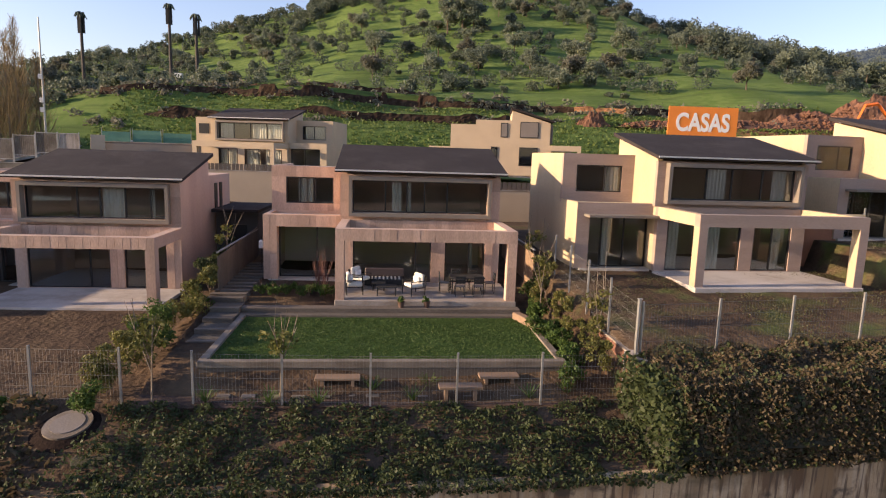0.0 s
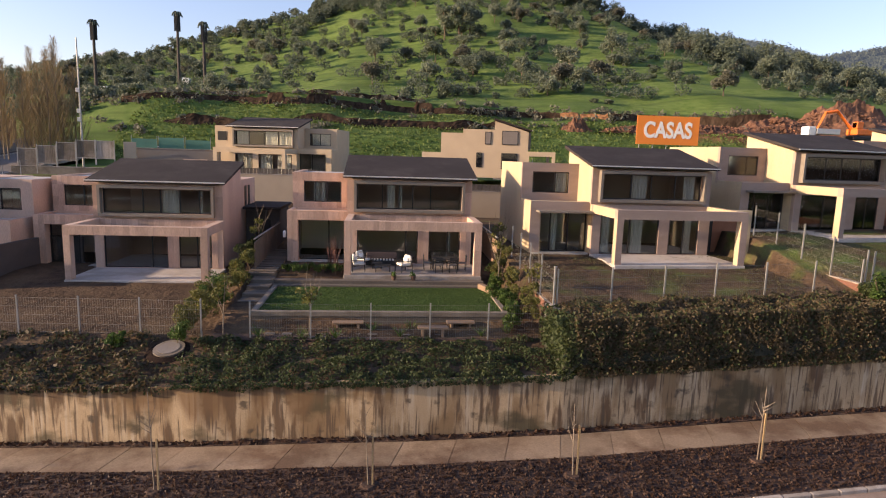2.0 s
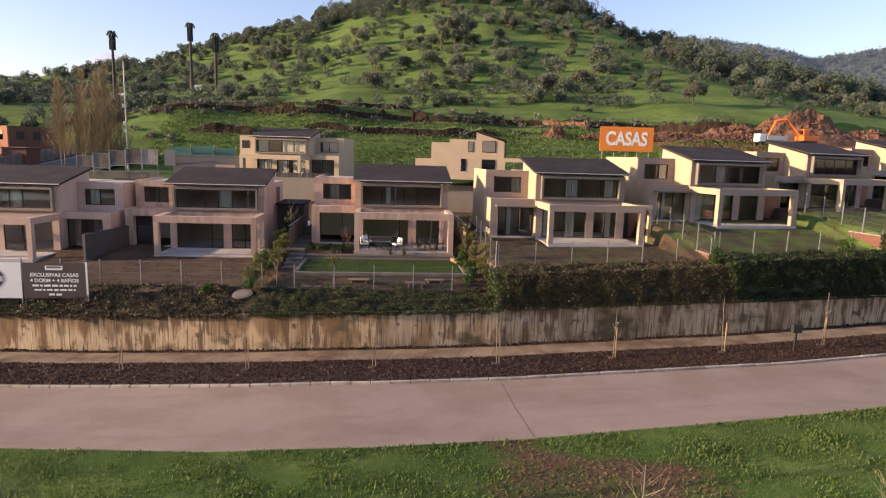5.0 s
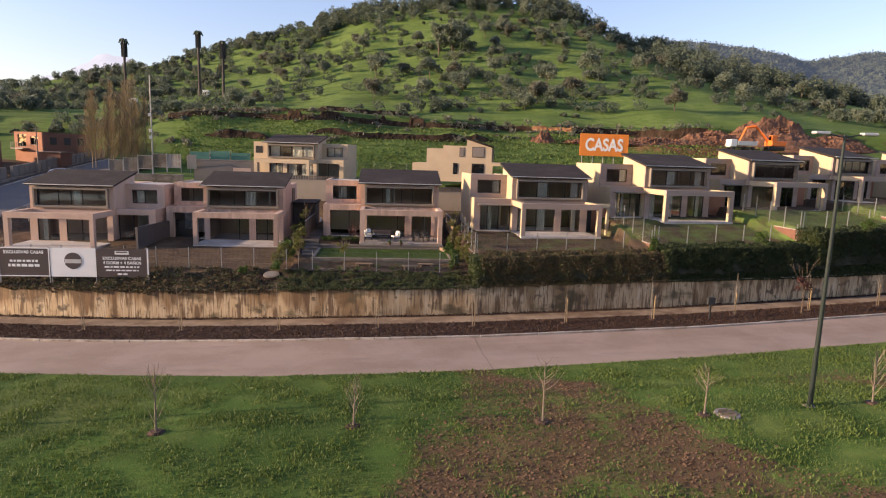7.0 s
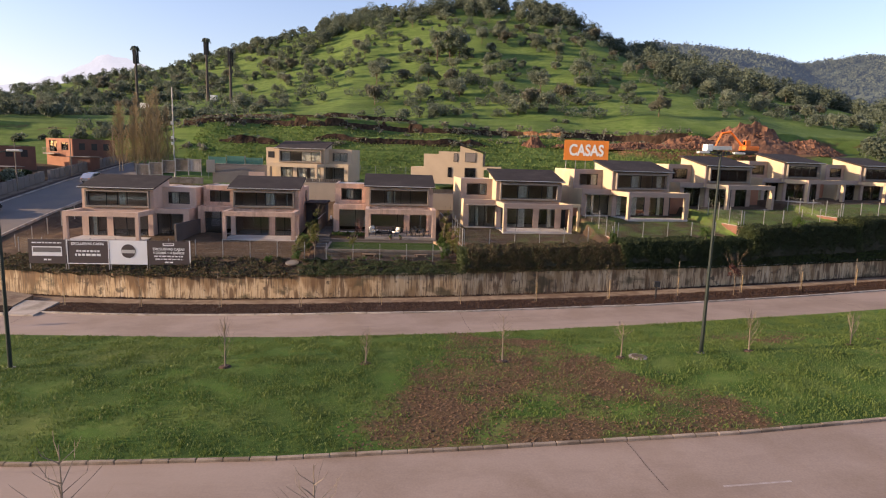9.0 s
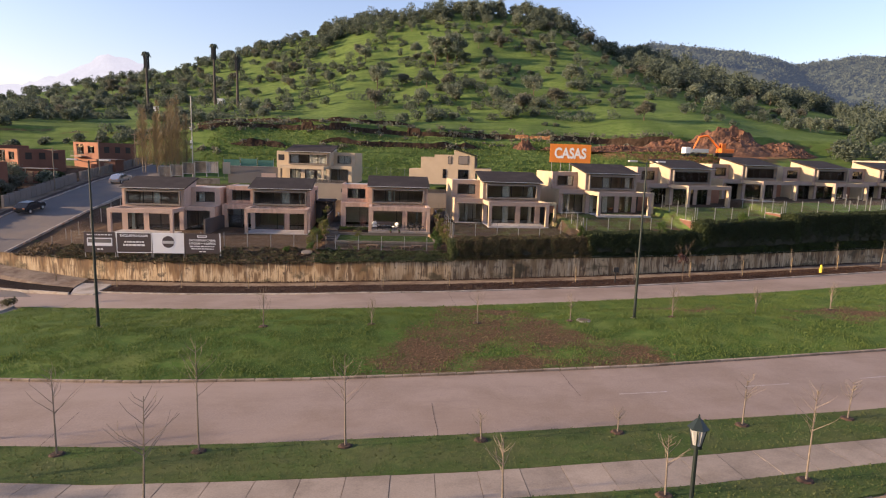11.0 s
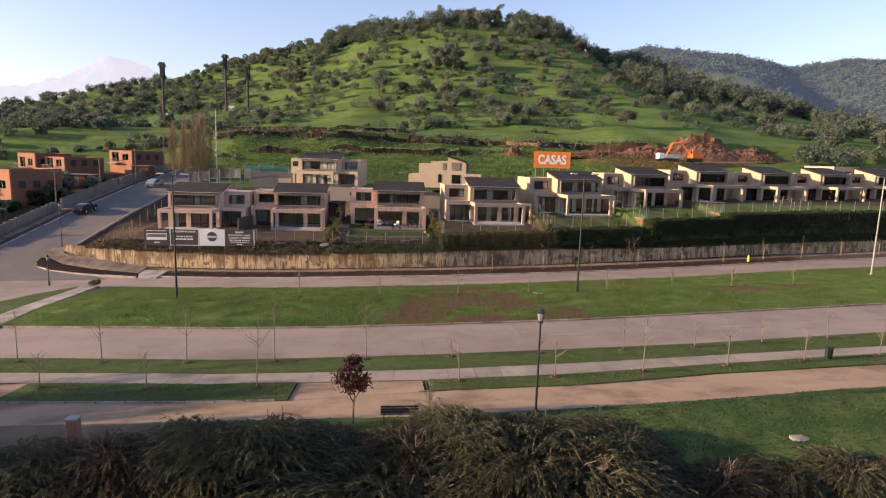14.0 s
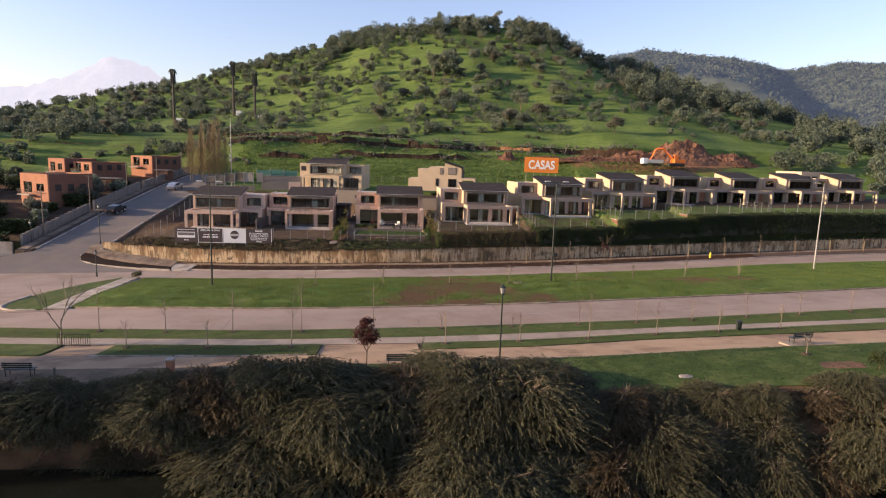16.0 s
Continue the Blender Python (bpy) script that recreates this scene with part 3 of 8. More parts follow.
# ---- ground sheet ----
def build_ground():
    near = list(np.arange(-64, 112, 1.0))
    steps = [8.6, 9.0, 9.2, 9.5, 23.2, 23.6, 24.4, 24.8, 37.6, 38.6, 39.0, 52.4, 53.0, 66.4, 66.8, 67.4, -5.2, -5.0, -4.9, -33.6, -18.9]
    xs = sorted(set(np.round(near + steps + list(np.arange(-320, -64, 8)) + list(np.arange(112, 400, 8)), 2)) | {-3600, -2000, -1200, -800, -560, -420, 440, 560, 800, 1200, 2000, 3600})
    vs = [-3500, -1500, -700, -400, -250, -150, -110] + list(np.arange(-92, -50, 1.0)) + list(np.arange(-50, 0, 10.0)) + [0.12, 0.2, 0.3, 0.9, 1.6, 2.4, 3.3, 3.9, 5, 7, 9, 11] + list(np.arange(12.5, 80, 1.5)) + list(np.arange(80, 112, 0.8)) + list(np.arange(112, 460, 5)) + [500, 600, 800, 1200, 2000, 3500]
    nx, nv = len(xs), len(vs)
    co, grass, cut, red = [], [], [], []
    for v in vs:
        for x in xs:
            y = WALLY(max(-70, min(200, x))) + v
            if v < 0.16:
                z = street_z(x, y) - (0.25 if y > -66 else 0)
                g = 0.62 if v > -54 else 0.0
            else:
                z = land_z(x, y)
                cy = cut_y(x)
                if y > cy + 1:
                    z += 1.6 * noise.noise((x * 0.02, y * 0.02, 0)) + 0.5 * noise.noise((x * 0.09, y * 0.09, 3))
                elif v > 12:
                    z += 0.35 * noise.noise((x * 0.1, y * 0.1, 1))
                elif v > 4 and x > -33:
                    z += 0.05 * noise.noise((x * 0.8, y * 0.8, 2))
                g = 0.15 if x < 9 else 0.36 if x < 24 else 0.48 if x < 38 else 0.62
                if v > 13:
                    g = 0.25
                if y > 34:
                    g = min(1.0, 0.25 + (y - 34) / 14)
                if x < -38:
                    g = 0.3 if y < 55 else 0.9
            y0 = y - cut_y(x)
            cut.append(1.0 if v < -54.5 else 0.7 * max(0.0, 1 - abs(y0) / 1.6))
            r = math.hypot((x - 76) / 34, (y - 69) / 9)
            red.append(max(0.0, 1.25 - r) if 60 < y < cut_y(x) + 0.5 else 0.0)
            grass.append(g)
            co.append((x, y, z))
    faces = [(j * nx + i, j * nx + i + 1, (j + 1) * nx + i + 1, (j + 1) * nx + i) for j in range(nv - 1) for i in range(nx - 1)]
    me = mesh_from("ground", co, faces, LAND)
    for name, vals in (("grass", grass), ("cut", cut), ("red", red)):
        at = me.attributes.new(name, 'FLOAT', 'POINT')
        at.data.foreach_set("value", vals)
    me.polygons.foreach_set("use_smooth", [True] * len(faces))
    return tagged(part("ground", me, None), "hillside land with green grass and brown soil", "ground", kind="structure")


build_ground()


def strip(name, far, near, x0, x1, h, mat, label, category, step=1.0, across=6, skirt=0.3, kind="structure", edge=None):
    """A sheet of ground between two curves of the plan, lifted by h over the street profile, with a skirt round it."""
    xs = np.arange(x0, x1 + step / 2, step)
    top = []
    for x in xs:
        a, b = far(x), near(x)
        top.append([(x, a + (b - a) * j / across) for j in range(across + 1)])
    verts, faces = [], []
    w = across + 1
    for row in top:
        for x, y in row:
            verts.append((x, y, street_z(x, y) + h))
    for i in range(len(xs) - 1):
        for j in range(across):
            faces.append((i * w + j, i * w + j + 1, (i + 1) * w + j + 1, (i + 1) * w + j))
    ring = [(i, 0) for i in range(len(xs))] + [(len(xs) - 1, j) for j in range(1, w)] + [(i, across) for i in range(len(xs) - 2, -1, -1)] + [(0, j) for j in range(across - 1, 0, -1)]
    base = len(verts)
    for i, j in ring:
        x, y, z = verts[i * w + j]
        verts.append((x, y, z - skirt))
    k = len(ring)
    for q in range(k):
        (i, j), (i2, j2) = ring[q], ring[(q + 1) % k]
        faces.append((i * w + j, base + q, base + (q + 1) % k, i2 * w + j2))
    me = mesh_from(name, verts, faces, mat)
    return tagged(part(name, me, None), label, category, kind=kind)


def shifted(f, d):
    return lambda x: f(x) + d


strip("road", KERB, LAWNF, -70, 190, 0.0, ROAD, "worn pale concrete street in front of the retaining wall", "road", across=8)
strip("road", LAWNN, ROADN, -70, 190, 0.0, ROAD, "wide worn concrete avenue with a rubbed lane line", "road", across=8)
strip("planting_bed", shifted(KERB, 3.35), shifted(KERB, 0.16), -25.3, 190, 0.10, MULCH, "planting bed covered with dark bark mulch", "bed")
strip("planting_bed", WALLY, shifted(WALLY, -0.36), -41, 190, 0.09, MULCH, "narrow strip of dark soil along the wall", "bed", across=2)
strip("grass_strip", ROADN, SWF, -70, 190, 0.10, LAWN, "rough grass strip between avenue and pavement", "grass")
strip("grass_strip", SWN, PATHF, -18.1, -2.9, 0.10, LAWN, "grass strip between pavement and sandy path", "grass")
strip("grass_strip", SWN, PATHF, 4.3, 190, 0.10, LAWN, "grass strip between pavement and sandy path", "grass")
strip("path", shifted(PATHF, 0.02), PATHN, -70, 190, 0.02, DIRTPATH, "sandy brown park path", "path")
strip("path", SWN, PATHF, -3.05, 4.2, 0.03, DIRTPATH, "worn sandy link between pavement and path", "path")
strip("path", SWN, PATHF, -21.8, -18.2, 0.03, DIRTPATH, "worn sandy link between pavement and path", "path", step=0.9)
strip("grass_strip", SWN, PATHF, -70, -21.9, 0.10, LAWN, "grass strip between pavement and sandy path", "grass")
strip("path", PATHN, lambda x: -66.2, -70, -8.2, 0.015, SHADED_EARTH, "trampled sandy bank above the canal shrubs, tree shade in its colour", "path")
strip("lawn", PATHN, lambda x: -66.2, -8, 190, 0.05, PARKGRASS, "park grass beyond the sandy path", "grass")


median = strip("lawn", shifted(LAWNF, -0.16), shifted(LAWNN, 0.16), -29, 190, 0.12, MEDIAN, "broad mown grass median with bare reddish patches", "lawn", across=20)
strip("pavement", SWF, SWN, -70, 190, 0.06, PAVE, "pale concrete pavement along the avenue", "pavement")
strip("pavement", shifted(WALLY, -0.38), shifted(KERB, 3.37), -41, 190, 0.06, PAVE, "concrete pavement below the retaining wall", "pavement")


# ---- retaining wall ----
def build_wall():
    xs = list(np.arange(-41, 190, 0.5))
    verts, faces = [], []
    for x in xs:
        y, z = WALLY(x), street_z(x, WALLY(x))
        t = wall_top(x)
        verts += [(x, y, z - 0.4), (x, y, t), (x, y + 0.3, t), (x, y + 0.3, z - 0.4)]
    for i in range(len(xs) - 1):
        for j in range(4):
            a, b = i * 4 + j, i * 4 + (j + 1) % 4
            faces.append((a, b, b + 4, a + 4))
    faces += [(0, 3, 2, 1), tuple(len(verts) - 4 + j for j in range(4))]
    me = mesh_from("retaining_wall", verts, faces, RETAIN)
    at = me.attributes.new("drop", "FLOAT", "POINT")
    at.data.foreach_set("value", [interp(xs[i // 4], [-14, 0, 7, 22], [0.0, 0.5, 1.7, 1.0]) + (0.0 if i % 4 in (1, 2) else WALLH(xs[i // 4]) + 0.4) for i in range(len(verts))])
    for xa, xb in ((23.1, 60), (60.02, 120)):
        xs2 = list(np.arange(xa, xb, 1.5)) + [xb]
        cv, cf = [], []
        for x in xs2:
            y, t = WALLY(x), wall_top(x)
            cv += [(x, y - 0.03, t + 0.002), (x, y - 0.03, t + 0.07), (x, y + 0.33, t + 0.07), (x, y + 0.33, t + 0.002)]
        for i in range(len(xs2) - 1):
            for j in range(4):
                a, b = i * 4 + j, i * 4 + (j + 1) % 4
                cf.append((a, b, b + 4, a + 4))
        cf += [(0, 3, 2, 1), tuple(len(cv) - 4 + j for j in range(4))]
        tagged(part("coping", mesh_from("coping", cv, cf, CONC), None), "pale concrete coping on the retaining wall", "coping", kind="structure")
    tagged(part("retaining_wall", me, None), "long rust-streaked concrete retaining wall below the hedge", "wall", kind="structure")


build_wall()


# ---- houses ----
def wall_holes(bm, x0, x1, y0, y1, z0, z1, holes):
    """A wall slab with rectangular holes (xa, xb, za, zb), as one closed mesh."""
    xs = sorted({x0, x1, *(min(max(h[i], x0), x1) for h in holes for i in (0, 1))})
    zs = sorted({z0, z1, *(min(max(h[i], z0), z1) for h in holes for i in (2, 3))})

    def solid(i, j):
        if not (0 <= i < len(xs) - 1 and 0 <= j < len(zs) - 1):
            return False
        cx, cz = (xs[i] + xs[i + 1]) / 2, (zs[j] + zs[j + 1]) / 2
        return not any(h[0] < cx < h[1] and h[2] < cz < h[3] for h in holes)

    made = {}

    def vert(i, j, y):
        if (i, j, y) not in made:
            made[i, j, y] = bm.verts.new((xs[i], y, zs[j]))
        return made[i, j, y]

    for i in range(len(xs) - 1):
        for j in range(len(zs) - 1):
            if not solid(i, j):
                continue
            bm.faces.new([vert(*p, y0) for p in ((i, j), (i + 1, j), (i + 1, j + 1), (i, j + 1))])
            bm.faces.new([vert(*p, y1) for p in ((i, j), (i, j + 1), (i + 1, j + 1), (i + 1, j))])
            for di, dj, p, q in ((-1, 0, (i, j), (i, j + 1)), (1, 0, (i + 1, j + 1), (i + 1, j)), (0, -1, (i + 1, j), (i, j)), (0, 1, (i, j + 1), (i + 1, j + 1))):
                if not solid(i + di, j + dj):
                    bm.faces.new((vert(*p, y0), vert(*q, y0), vert(*q, y1), vert(*p, y1)))
    bmesh.ops.recalc_face_normals(bm, faces=bm.faces)
    return bm


def prism(bm, pts, x0, x1):
    """Extrudes a (y, z) outline along x."""
    a = [bm.verts.new((x0, y, z)) for y, z in pts]
    b = [bm.verts.new((x1, y, z)) for y, z in pts]
    bm.faces.new(a)
    bm.faces.new(b[::-1])
    for i in range(len(pts)):
        j = (i + 1) % len(pts)
        bm.faces.new((a[j], a[i], b[i], b[j]))
    bmesh.ops.recalc_face_normals(bm, faces=bm.faces)
    return bm


def window(parent, X, xa, xb, y, za, zb, splits, curtains=(), name="window"):
    """An aluminium window: outer frame with mullions at the given fractions, panes and curtains behind."""
    t = 0.055
    a, b = X(xa, xb)
    cuts = [0.0] + list(splits) + [1.0]
    holes = []
    for i, (s, e) in enumerate(zip(cuts, cuts[1:])):
        p, q = X(xa + (xb - xa) * s, xa + (xb - xa) * e)
        holes.append((p + (t if p < a + 1e-6 else t * 0.6), q - (t if q > b - 1e-6 else t * 0.6), za + t, zb - t))
    bm = wall_holes(bmesh.new(), a, b, y - 0.03, y + 0.05, za, zb, holes)
    w = part(name, bm, ALU, parent, "dark aluminium frame")
    for s, e in zip(cuts, cuts[1:]):
        p, q = X(xa + (xb - xa) * s, xa + (xb - xa) * e)
        pane = part("pane", boxed(p + t * 0.7, q - t * 0.7, y + 0.005, y + 0.017, za + t, zb - t), GLASS, w)
        pane.visible_shadow = False
    for s, e in curtains:
        p, q = X(xa + (xb - xa) * s, xa + (xb - xa) * e)
        bmc = bmesh.new()
        n = max(4, int((q - p) / 0.05))
        va = [(p + (q - p) * i / n, y + 0.16 + 0.025 * math.sin(i * 1.9)) for i in range(n + 1)]
        lo = [bmc.verts.new((x, yy, za + 0.04)) for x, yy in va]
        hi = [bmc.verts.new((x, yy, zb - 0.03)) for x, yy in va]
        for i in range(n):
            bmc.faces.new((lo[i], lo[i + 1], hi[i + 1], hi[i]))
        part("curtain", bmc, CURTAIN, w, "pale hanging curtain")
    return w


def house(m, label, mirror=False, canopy=False, annex=False, wall_mat=None, boards=False, group="hillside houses", win=None, front_mat=None, slab=None):
    """A two-storey house: open terrace frame, glazed ground floor, upper storey with a long boxed window under a lean-to roof, flat-roofed wing."""
    wm = wall_mat or CLAD
    fm = front_mat or wm
    h = thing("house", m, label, "house", group)

    def X(a, b):
        return (7.5 - b, 7.5 - a) if mirror else (a, b)

    def bx(a, b, *r, bevel=0.0):
        p, q = X(a, b)
        return boxed(p, q, *r, bevel=bevel)

    def flip(holes):
        return sorted((*X(a, b), c, d) for a, b, c, d in holes)

    # terrace slab and open frame
    part("terrace", bx(-0.02, 7.52, -0.12, 3.6, -0.55, 0.0, bevel=0.02), slab or SLAB, h, "pale concrete terrace slab")
    part("pillar", bx(0, 0.36, 0, 0.4, 0, 2.45), wm, h)
    part("pillar", bx(7.1, 7.5, 0, 0.4, 0, 2.45), wm, h)
    part("beam", bx(0, 7.5, 0, 0.4, 2.45, 2.95), fm, h)
    part("beam", bx(0, 0.36, 0.4, 3.5, 2.45, 2.95), wm, h)
    part("beam", bx(7.1, 7.5, 0.4, 3.5, 2.45, 2.95), wm, h)
    # main body
    p, q = X(0, 7.4)
    part("front_wall", wall_holes(bmesh.new(), p, q, 3.5, 3.75, 0, 2.95, flip([(0.52, 4.17, 0.03, 2.35), (4.82, 6.72, 0.03, 2.35)])), fm, h)
    p, q = X(-0.08, 7.38)
    part("upper_wall", wall_holes(bmesh.new(), p, q, 3.72, 3.95, 2.95, 5.02, flip([(0.48, 6.76, 3.28, 4.76)])), fm, h)
    prof = [(3.751, 0), (8.3, 0), (8.3, 6.12), (3.951, 5.09), (3.951, 2.95), (3.751, 2.95)]
    a, b = X(0, 0.22)
    part("side_wall", prism(bmesh.new(), prof, a, b), wm, h)
    a, b = X(7.16, 7.38)
    part("side_wall", prism(bmesh.new(), prof, a, b), wm, h)
    part("rear_block", bx(0, 7.38, 8.3, 12.6, 0, 5.2), wm, h)
    part("gable_back", bx(0.22, 7.16, 8.1, 8.298, 5.2, 6.1), wm, h)
    part("upper_floor", bx(0.22, 7.16, 3.96, 8.29, 2.7, 2.95), ROOM, h)
    part("ground_floor", bx(0.22, 7.16, 3.76, 8.29, -0.2, 0.02), ROOM_FLOOR, h)
    # lean-to roof
    a, b = X(-0.3, 7.62)
    part("roof", prism(bmesh.new(), [(3.3, 5.10), (8.42, 6.24), (8.42, 6.42), (3.3, 5.24)], a, b), ROOF, h, "dark felt lean-to roof")
    part("gutter", bx(-0.3, 7.62, 3.22, 3.3, 5.17, 5.238), WHITE_TRIM, h, "pale metal eave gutter")
    # boxed window
    p, q = X(0.32, 6.92)
    bm = wall_holes(bmesh.new(), p, q, 3.36, 3.718, 3.10, 4.94, flip([(0.47, 6.77, 3.27, 4.77)]))
    part("window_surround", bm, GREY_FRAME, h, "projecting grey timber window box")
    w = win or {}
    window(h, X, 0.48, 6.76, 3.80, 3.28, 4.76, w.get("us", (0.25, 0.5, 0.72)), w.get("uc", ((0.3, 0.44),)))
    window(h, X, 0.52, 4.17, 3.58, 0.03, 2.35, w.get("gs", (0.62,)), w.get("gc", ()), "glass_door")
    window(h, X, 4.82, 6.72, 3.58, 0.03, 2.35, w.get("ds", (0.5,)), w.get("dc", ((0.6, 0.8),)), "glass_door")
    # wing
    lowtop = 3.05
    part("wing_pillar", bx(-3.65, -3.02, 4.0, 4.5, 0, 2.5), wm, h)
    part("wing_beam", bx(-3.65, -0.002, 4.0, 4.5, 2.5, lowtop), wm, h)
    # Thin boards added over pillar and wing fronts to carry the shaded tone.
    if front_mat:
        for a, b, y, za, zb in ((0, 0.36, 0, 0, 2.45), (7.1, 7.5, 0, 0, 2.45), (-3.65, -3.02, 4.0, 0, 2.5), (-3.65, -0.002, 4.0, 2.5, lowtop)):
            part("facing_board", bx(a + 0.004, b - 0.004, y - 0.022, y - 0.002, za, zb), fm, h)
    part("wing_side_wall", bx(-3.65, -3.42, 4.502, 12.0, 0, lowtop), wm, h)
    part("wing_deck", bx(-3.42, -0.002, 4.502, 12.0, 2.7, 2.9), SLAB, h)
    part("wing_floor", bx(-3.42, -0.002, 3.9, 12.0, -0.3, 0.01), ROOM_FLOOR, h)
    part("wing_back", bx(-3.42, -0.002, 8.6, 8.8, 0.01, 2.7), ROOM, h)
    window(h, X, -3.02, -0.05, 4.42 if canopy else 4.6, 0.03, 2.48, w.get("ws", (0.55,)), w.get("wc", ()), "glass_door")
    p, q = X(-3.65, -0.002)
    part("wing_front_wall", wall_holes(bmesh.new(), p, q, 6.3, 6.52, lowtop - 0.15, 5.26, flip([(-2.95, -0.62, 3.42, 4.72)])), fm, h)
    part("wing_upper_side", bx(-3.65, -3.43, 6.522, 12.0, lowtop, 5.26), wm, h)
    part("wing_roof", bx(-3.43, -0.002, 6.522, 12.0, 4.95, 5.15), SLAB, h)
    part("wing_rear", bx(-3.43, -0.002, 10.2, 10.4, lowtop - 0.1, 4.95), ROOM, h)
    window(h, X, -2.95, -0.62, 6.36, 3.42, 4.72, w.get("vs", (0.5,)), w.get("vc", ((0.55, 0.85),)))
    if boards:
        bme = bpy.data.meshes.new("board")
        bb = boxed(0, 1, 0, 1, 0, 1)
        bb.to_mesh(bme)
        bb.free()
        bme.materials.append(CLAD_BOARD)
        br = random.Random(3)

        def boarding(xa, xb, yf, za, zb, width=0.31):
            """Upright boards laid over a wall face, each with its own edges."""
            n = max(1, round((xb - xa) / width))
            w0 = (xb - xa) / n
            for i in range(n):
                p, q = X(xa + i * w0 + 0.006, xa + (i + 1) * w0 - 0.006)
                d = 0.018 + br.uniform(0, 0.008)
                zc = br.choice((None, br.uniform(0.3, 0.7))) if zb - za > 0.9 else None
                for z0b, z1b in (((za, zb),) if zc is None else ((za, za + (zb - za) * zc - 0.008), (za + (zb - za) * zc, zb))):
                    o = new("board", bme)
                    o.parent = h
                    o.matrix_basis = Matrix.Translation((p, yf - d, z0b)) @ Matrix.Diagonal((q - p, d - 0.002, z1b - z0b, 1))

        boarding(0, 7.5, 0, 2.45, 2.95)
        boarding(0, 0.36, 0, 0, 2.45, 0.36)
        boarding(7.1, 7.5, 0, 0, 2.45, 0.4)
        boarding(0.37, 7.09, 3.5, 2.36, 2.95)
        boarding(-0.08, 7.38, 3.72, 2.96, 3.09)
        boarding(-0.08, 0.31, 3.72, 3.1, 5.0, 0.39)
        boarding(6.93, 7.38, 3.72, 3.1, 5.0, 0.45)
        boarding(0.37, 0.52, 3.5, 0.0, 2.35, 0.2)
        boarding(4.17, 4.82, 3.5, 0.0, 2.35, 0.33)
        boarding(6.72, 7.09, 3.5, 0.0, 2.35, 0.37)
        boarding(-3.65, 0, 4.0, 2.5, 3.05)
        boarding(-3.65, -3.02, 4.0, 0, 2.5)
        boarding(-3.65, 0, 6.3, 4.72, 5.26)
        boarding(-3.65, 0, 6.3, 3.06, 3.42)
        boarding(-3.65, -2.95, 6.3, 3.42, 4.72, 0.35)
        boarding(-0.62, 0, 6.3, 3.42, 4.72, 0.31)
    if canopy:
        part("canopy", bx(-3.3, 0.15, 3.3, 4.0, 2.42, 2.54, bevel=0.01), GREY_FRAME, h, "thin grey canopy over the doors")
    if annex:
        part("annex_beam", bx(7.502, 9.0, 1.9, 2.2, 2.5, 2.9), wm, h)
        part("annex_post", bx(8.75, 9.0, 1.9, 2.2, -0.3, 2.5), wm, h)
        part("annex_wall", bx(8.3, 10.6, 5.2, 5.45, -0.3, 2.3), BRICK, h, "rough brick screen wall")
        # Black panel added where the passage beside the house is only dark.
        part("passage_shade_panel", bx(7.42, 8.28, 4.6, 4.68, -0.3, 2.4), DARK, h, "black panel put in for the dark open passage")
        part("annex_roof", bx(7.42, 9.0, 2.202, 4.6, 2.6, 2.75), fm, h)
    return h


HC = house(pose(0, 0, 0), "pink board-clad two-storey house with furnished terrace", boards=True, slab=DECK,
           win=dict(us=(0.24, 0.4, 0.53, 0.7), uc=((0.29, 0.36), (0.4, 0.43)), gs=(0.8,), gc=(), ds=(0.6,), dc=((0.62, 0.7),), vs=(0.3, 0.62), vc=((0.25, 0.42), (0.46, 0.56)), ws=(0.6,)))
HL = house(pose(-14.95, 1.14, -0.68, rz=0), "pink board-clad two-storey house with an empty terrace", boards=True,
           win=dict(us=(0.36, 0.52, 0.7, 0.88), uc=((0.53, 0.68), (0.87, 0.9)), gs=(0.75,), ds=(0.55,), dc=(), vc=()))
for ya in (9.3, 10.3):
    part("slit_window", boxed(7.382, 7.42, ya, ya + 0.5, 3.25, 4.75), ALU, HL, "narrow dark side window")
HL2 = house(pose(-30.4, 0.2, -0.9, rz=-2), "pink two-storey house at the corner of the side road", mirror=True,
            win=dict(us=(0.36, 0.52, 0.7), uc=((0.4, 0.5),)))
# Sun and shade are put into the side and front colours here.
HR = house(pose(14.46, -1.64, 1.04, rz=2), "two-storey house, sunlit cream sides and shaded brown fronts in its colours", canopy=True, annex=True, wall_mat=CLAD_CREAM_SUNLIT, front_mat=CLAD_BROWN_SHADED,
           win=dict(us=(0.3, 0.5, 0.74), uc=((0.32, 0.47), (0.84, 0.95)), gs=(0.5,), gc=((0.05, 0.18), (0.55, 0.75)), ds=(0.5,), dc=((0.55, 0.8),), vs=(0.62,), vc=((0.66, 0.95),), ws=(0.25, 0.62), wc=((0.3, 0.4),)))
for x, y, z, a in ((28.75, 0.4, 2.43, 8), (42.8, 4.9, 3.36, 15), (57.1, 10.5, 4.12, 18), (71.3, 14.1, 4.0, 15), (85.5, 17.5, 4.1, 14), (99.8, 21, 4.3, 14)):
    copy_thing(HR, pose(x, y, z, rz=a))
HB = house(pose(-17.6, 39.3, 3.4, rz=-10) @ Matrix.Scale(1.13, 4), "large pale cream two-storey house higher up the slope", mirror=True, wall_mat=CREAM,
           win=dict(us=(0.25, 0.5, 0.76), uc=((0.02, 0.24), (0.27, 0.48), (0.78, 0.98)), gc=((0.05, 0.45), (0.6, 0.95)), dc=((0.1, 0.9),), vc=((0.1, 0.9),)))
part("side_block", boxed(-1.7, -0.002, 4.2, 10, 2.6, 5.25), CREAM, HB)
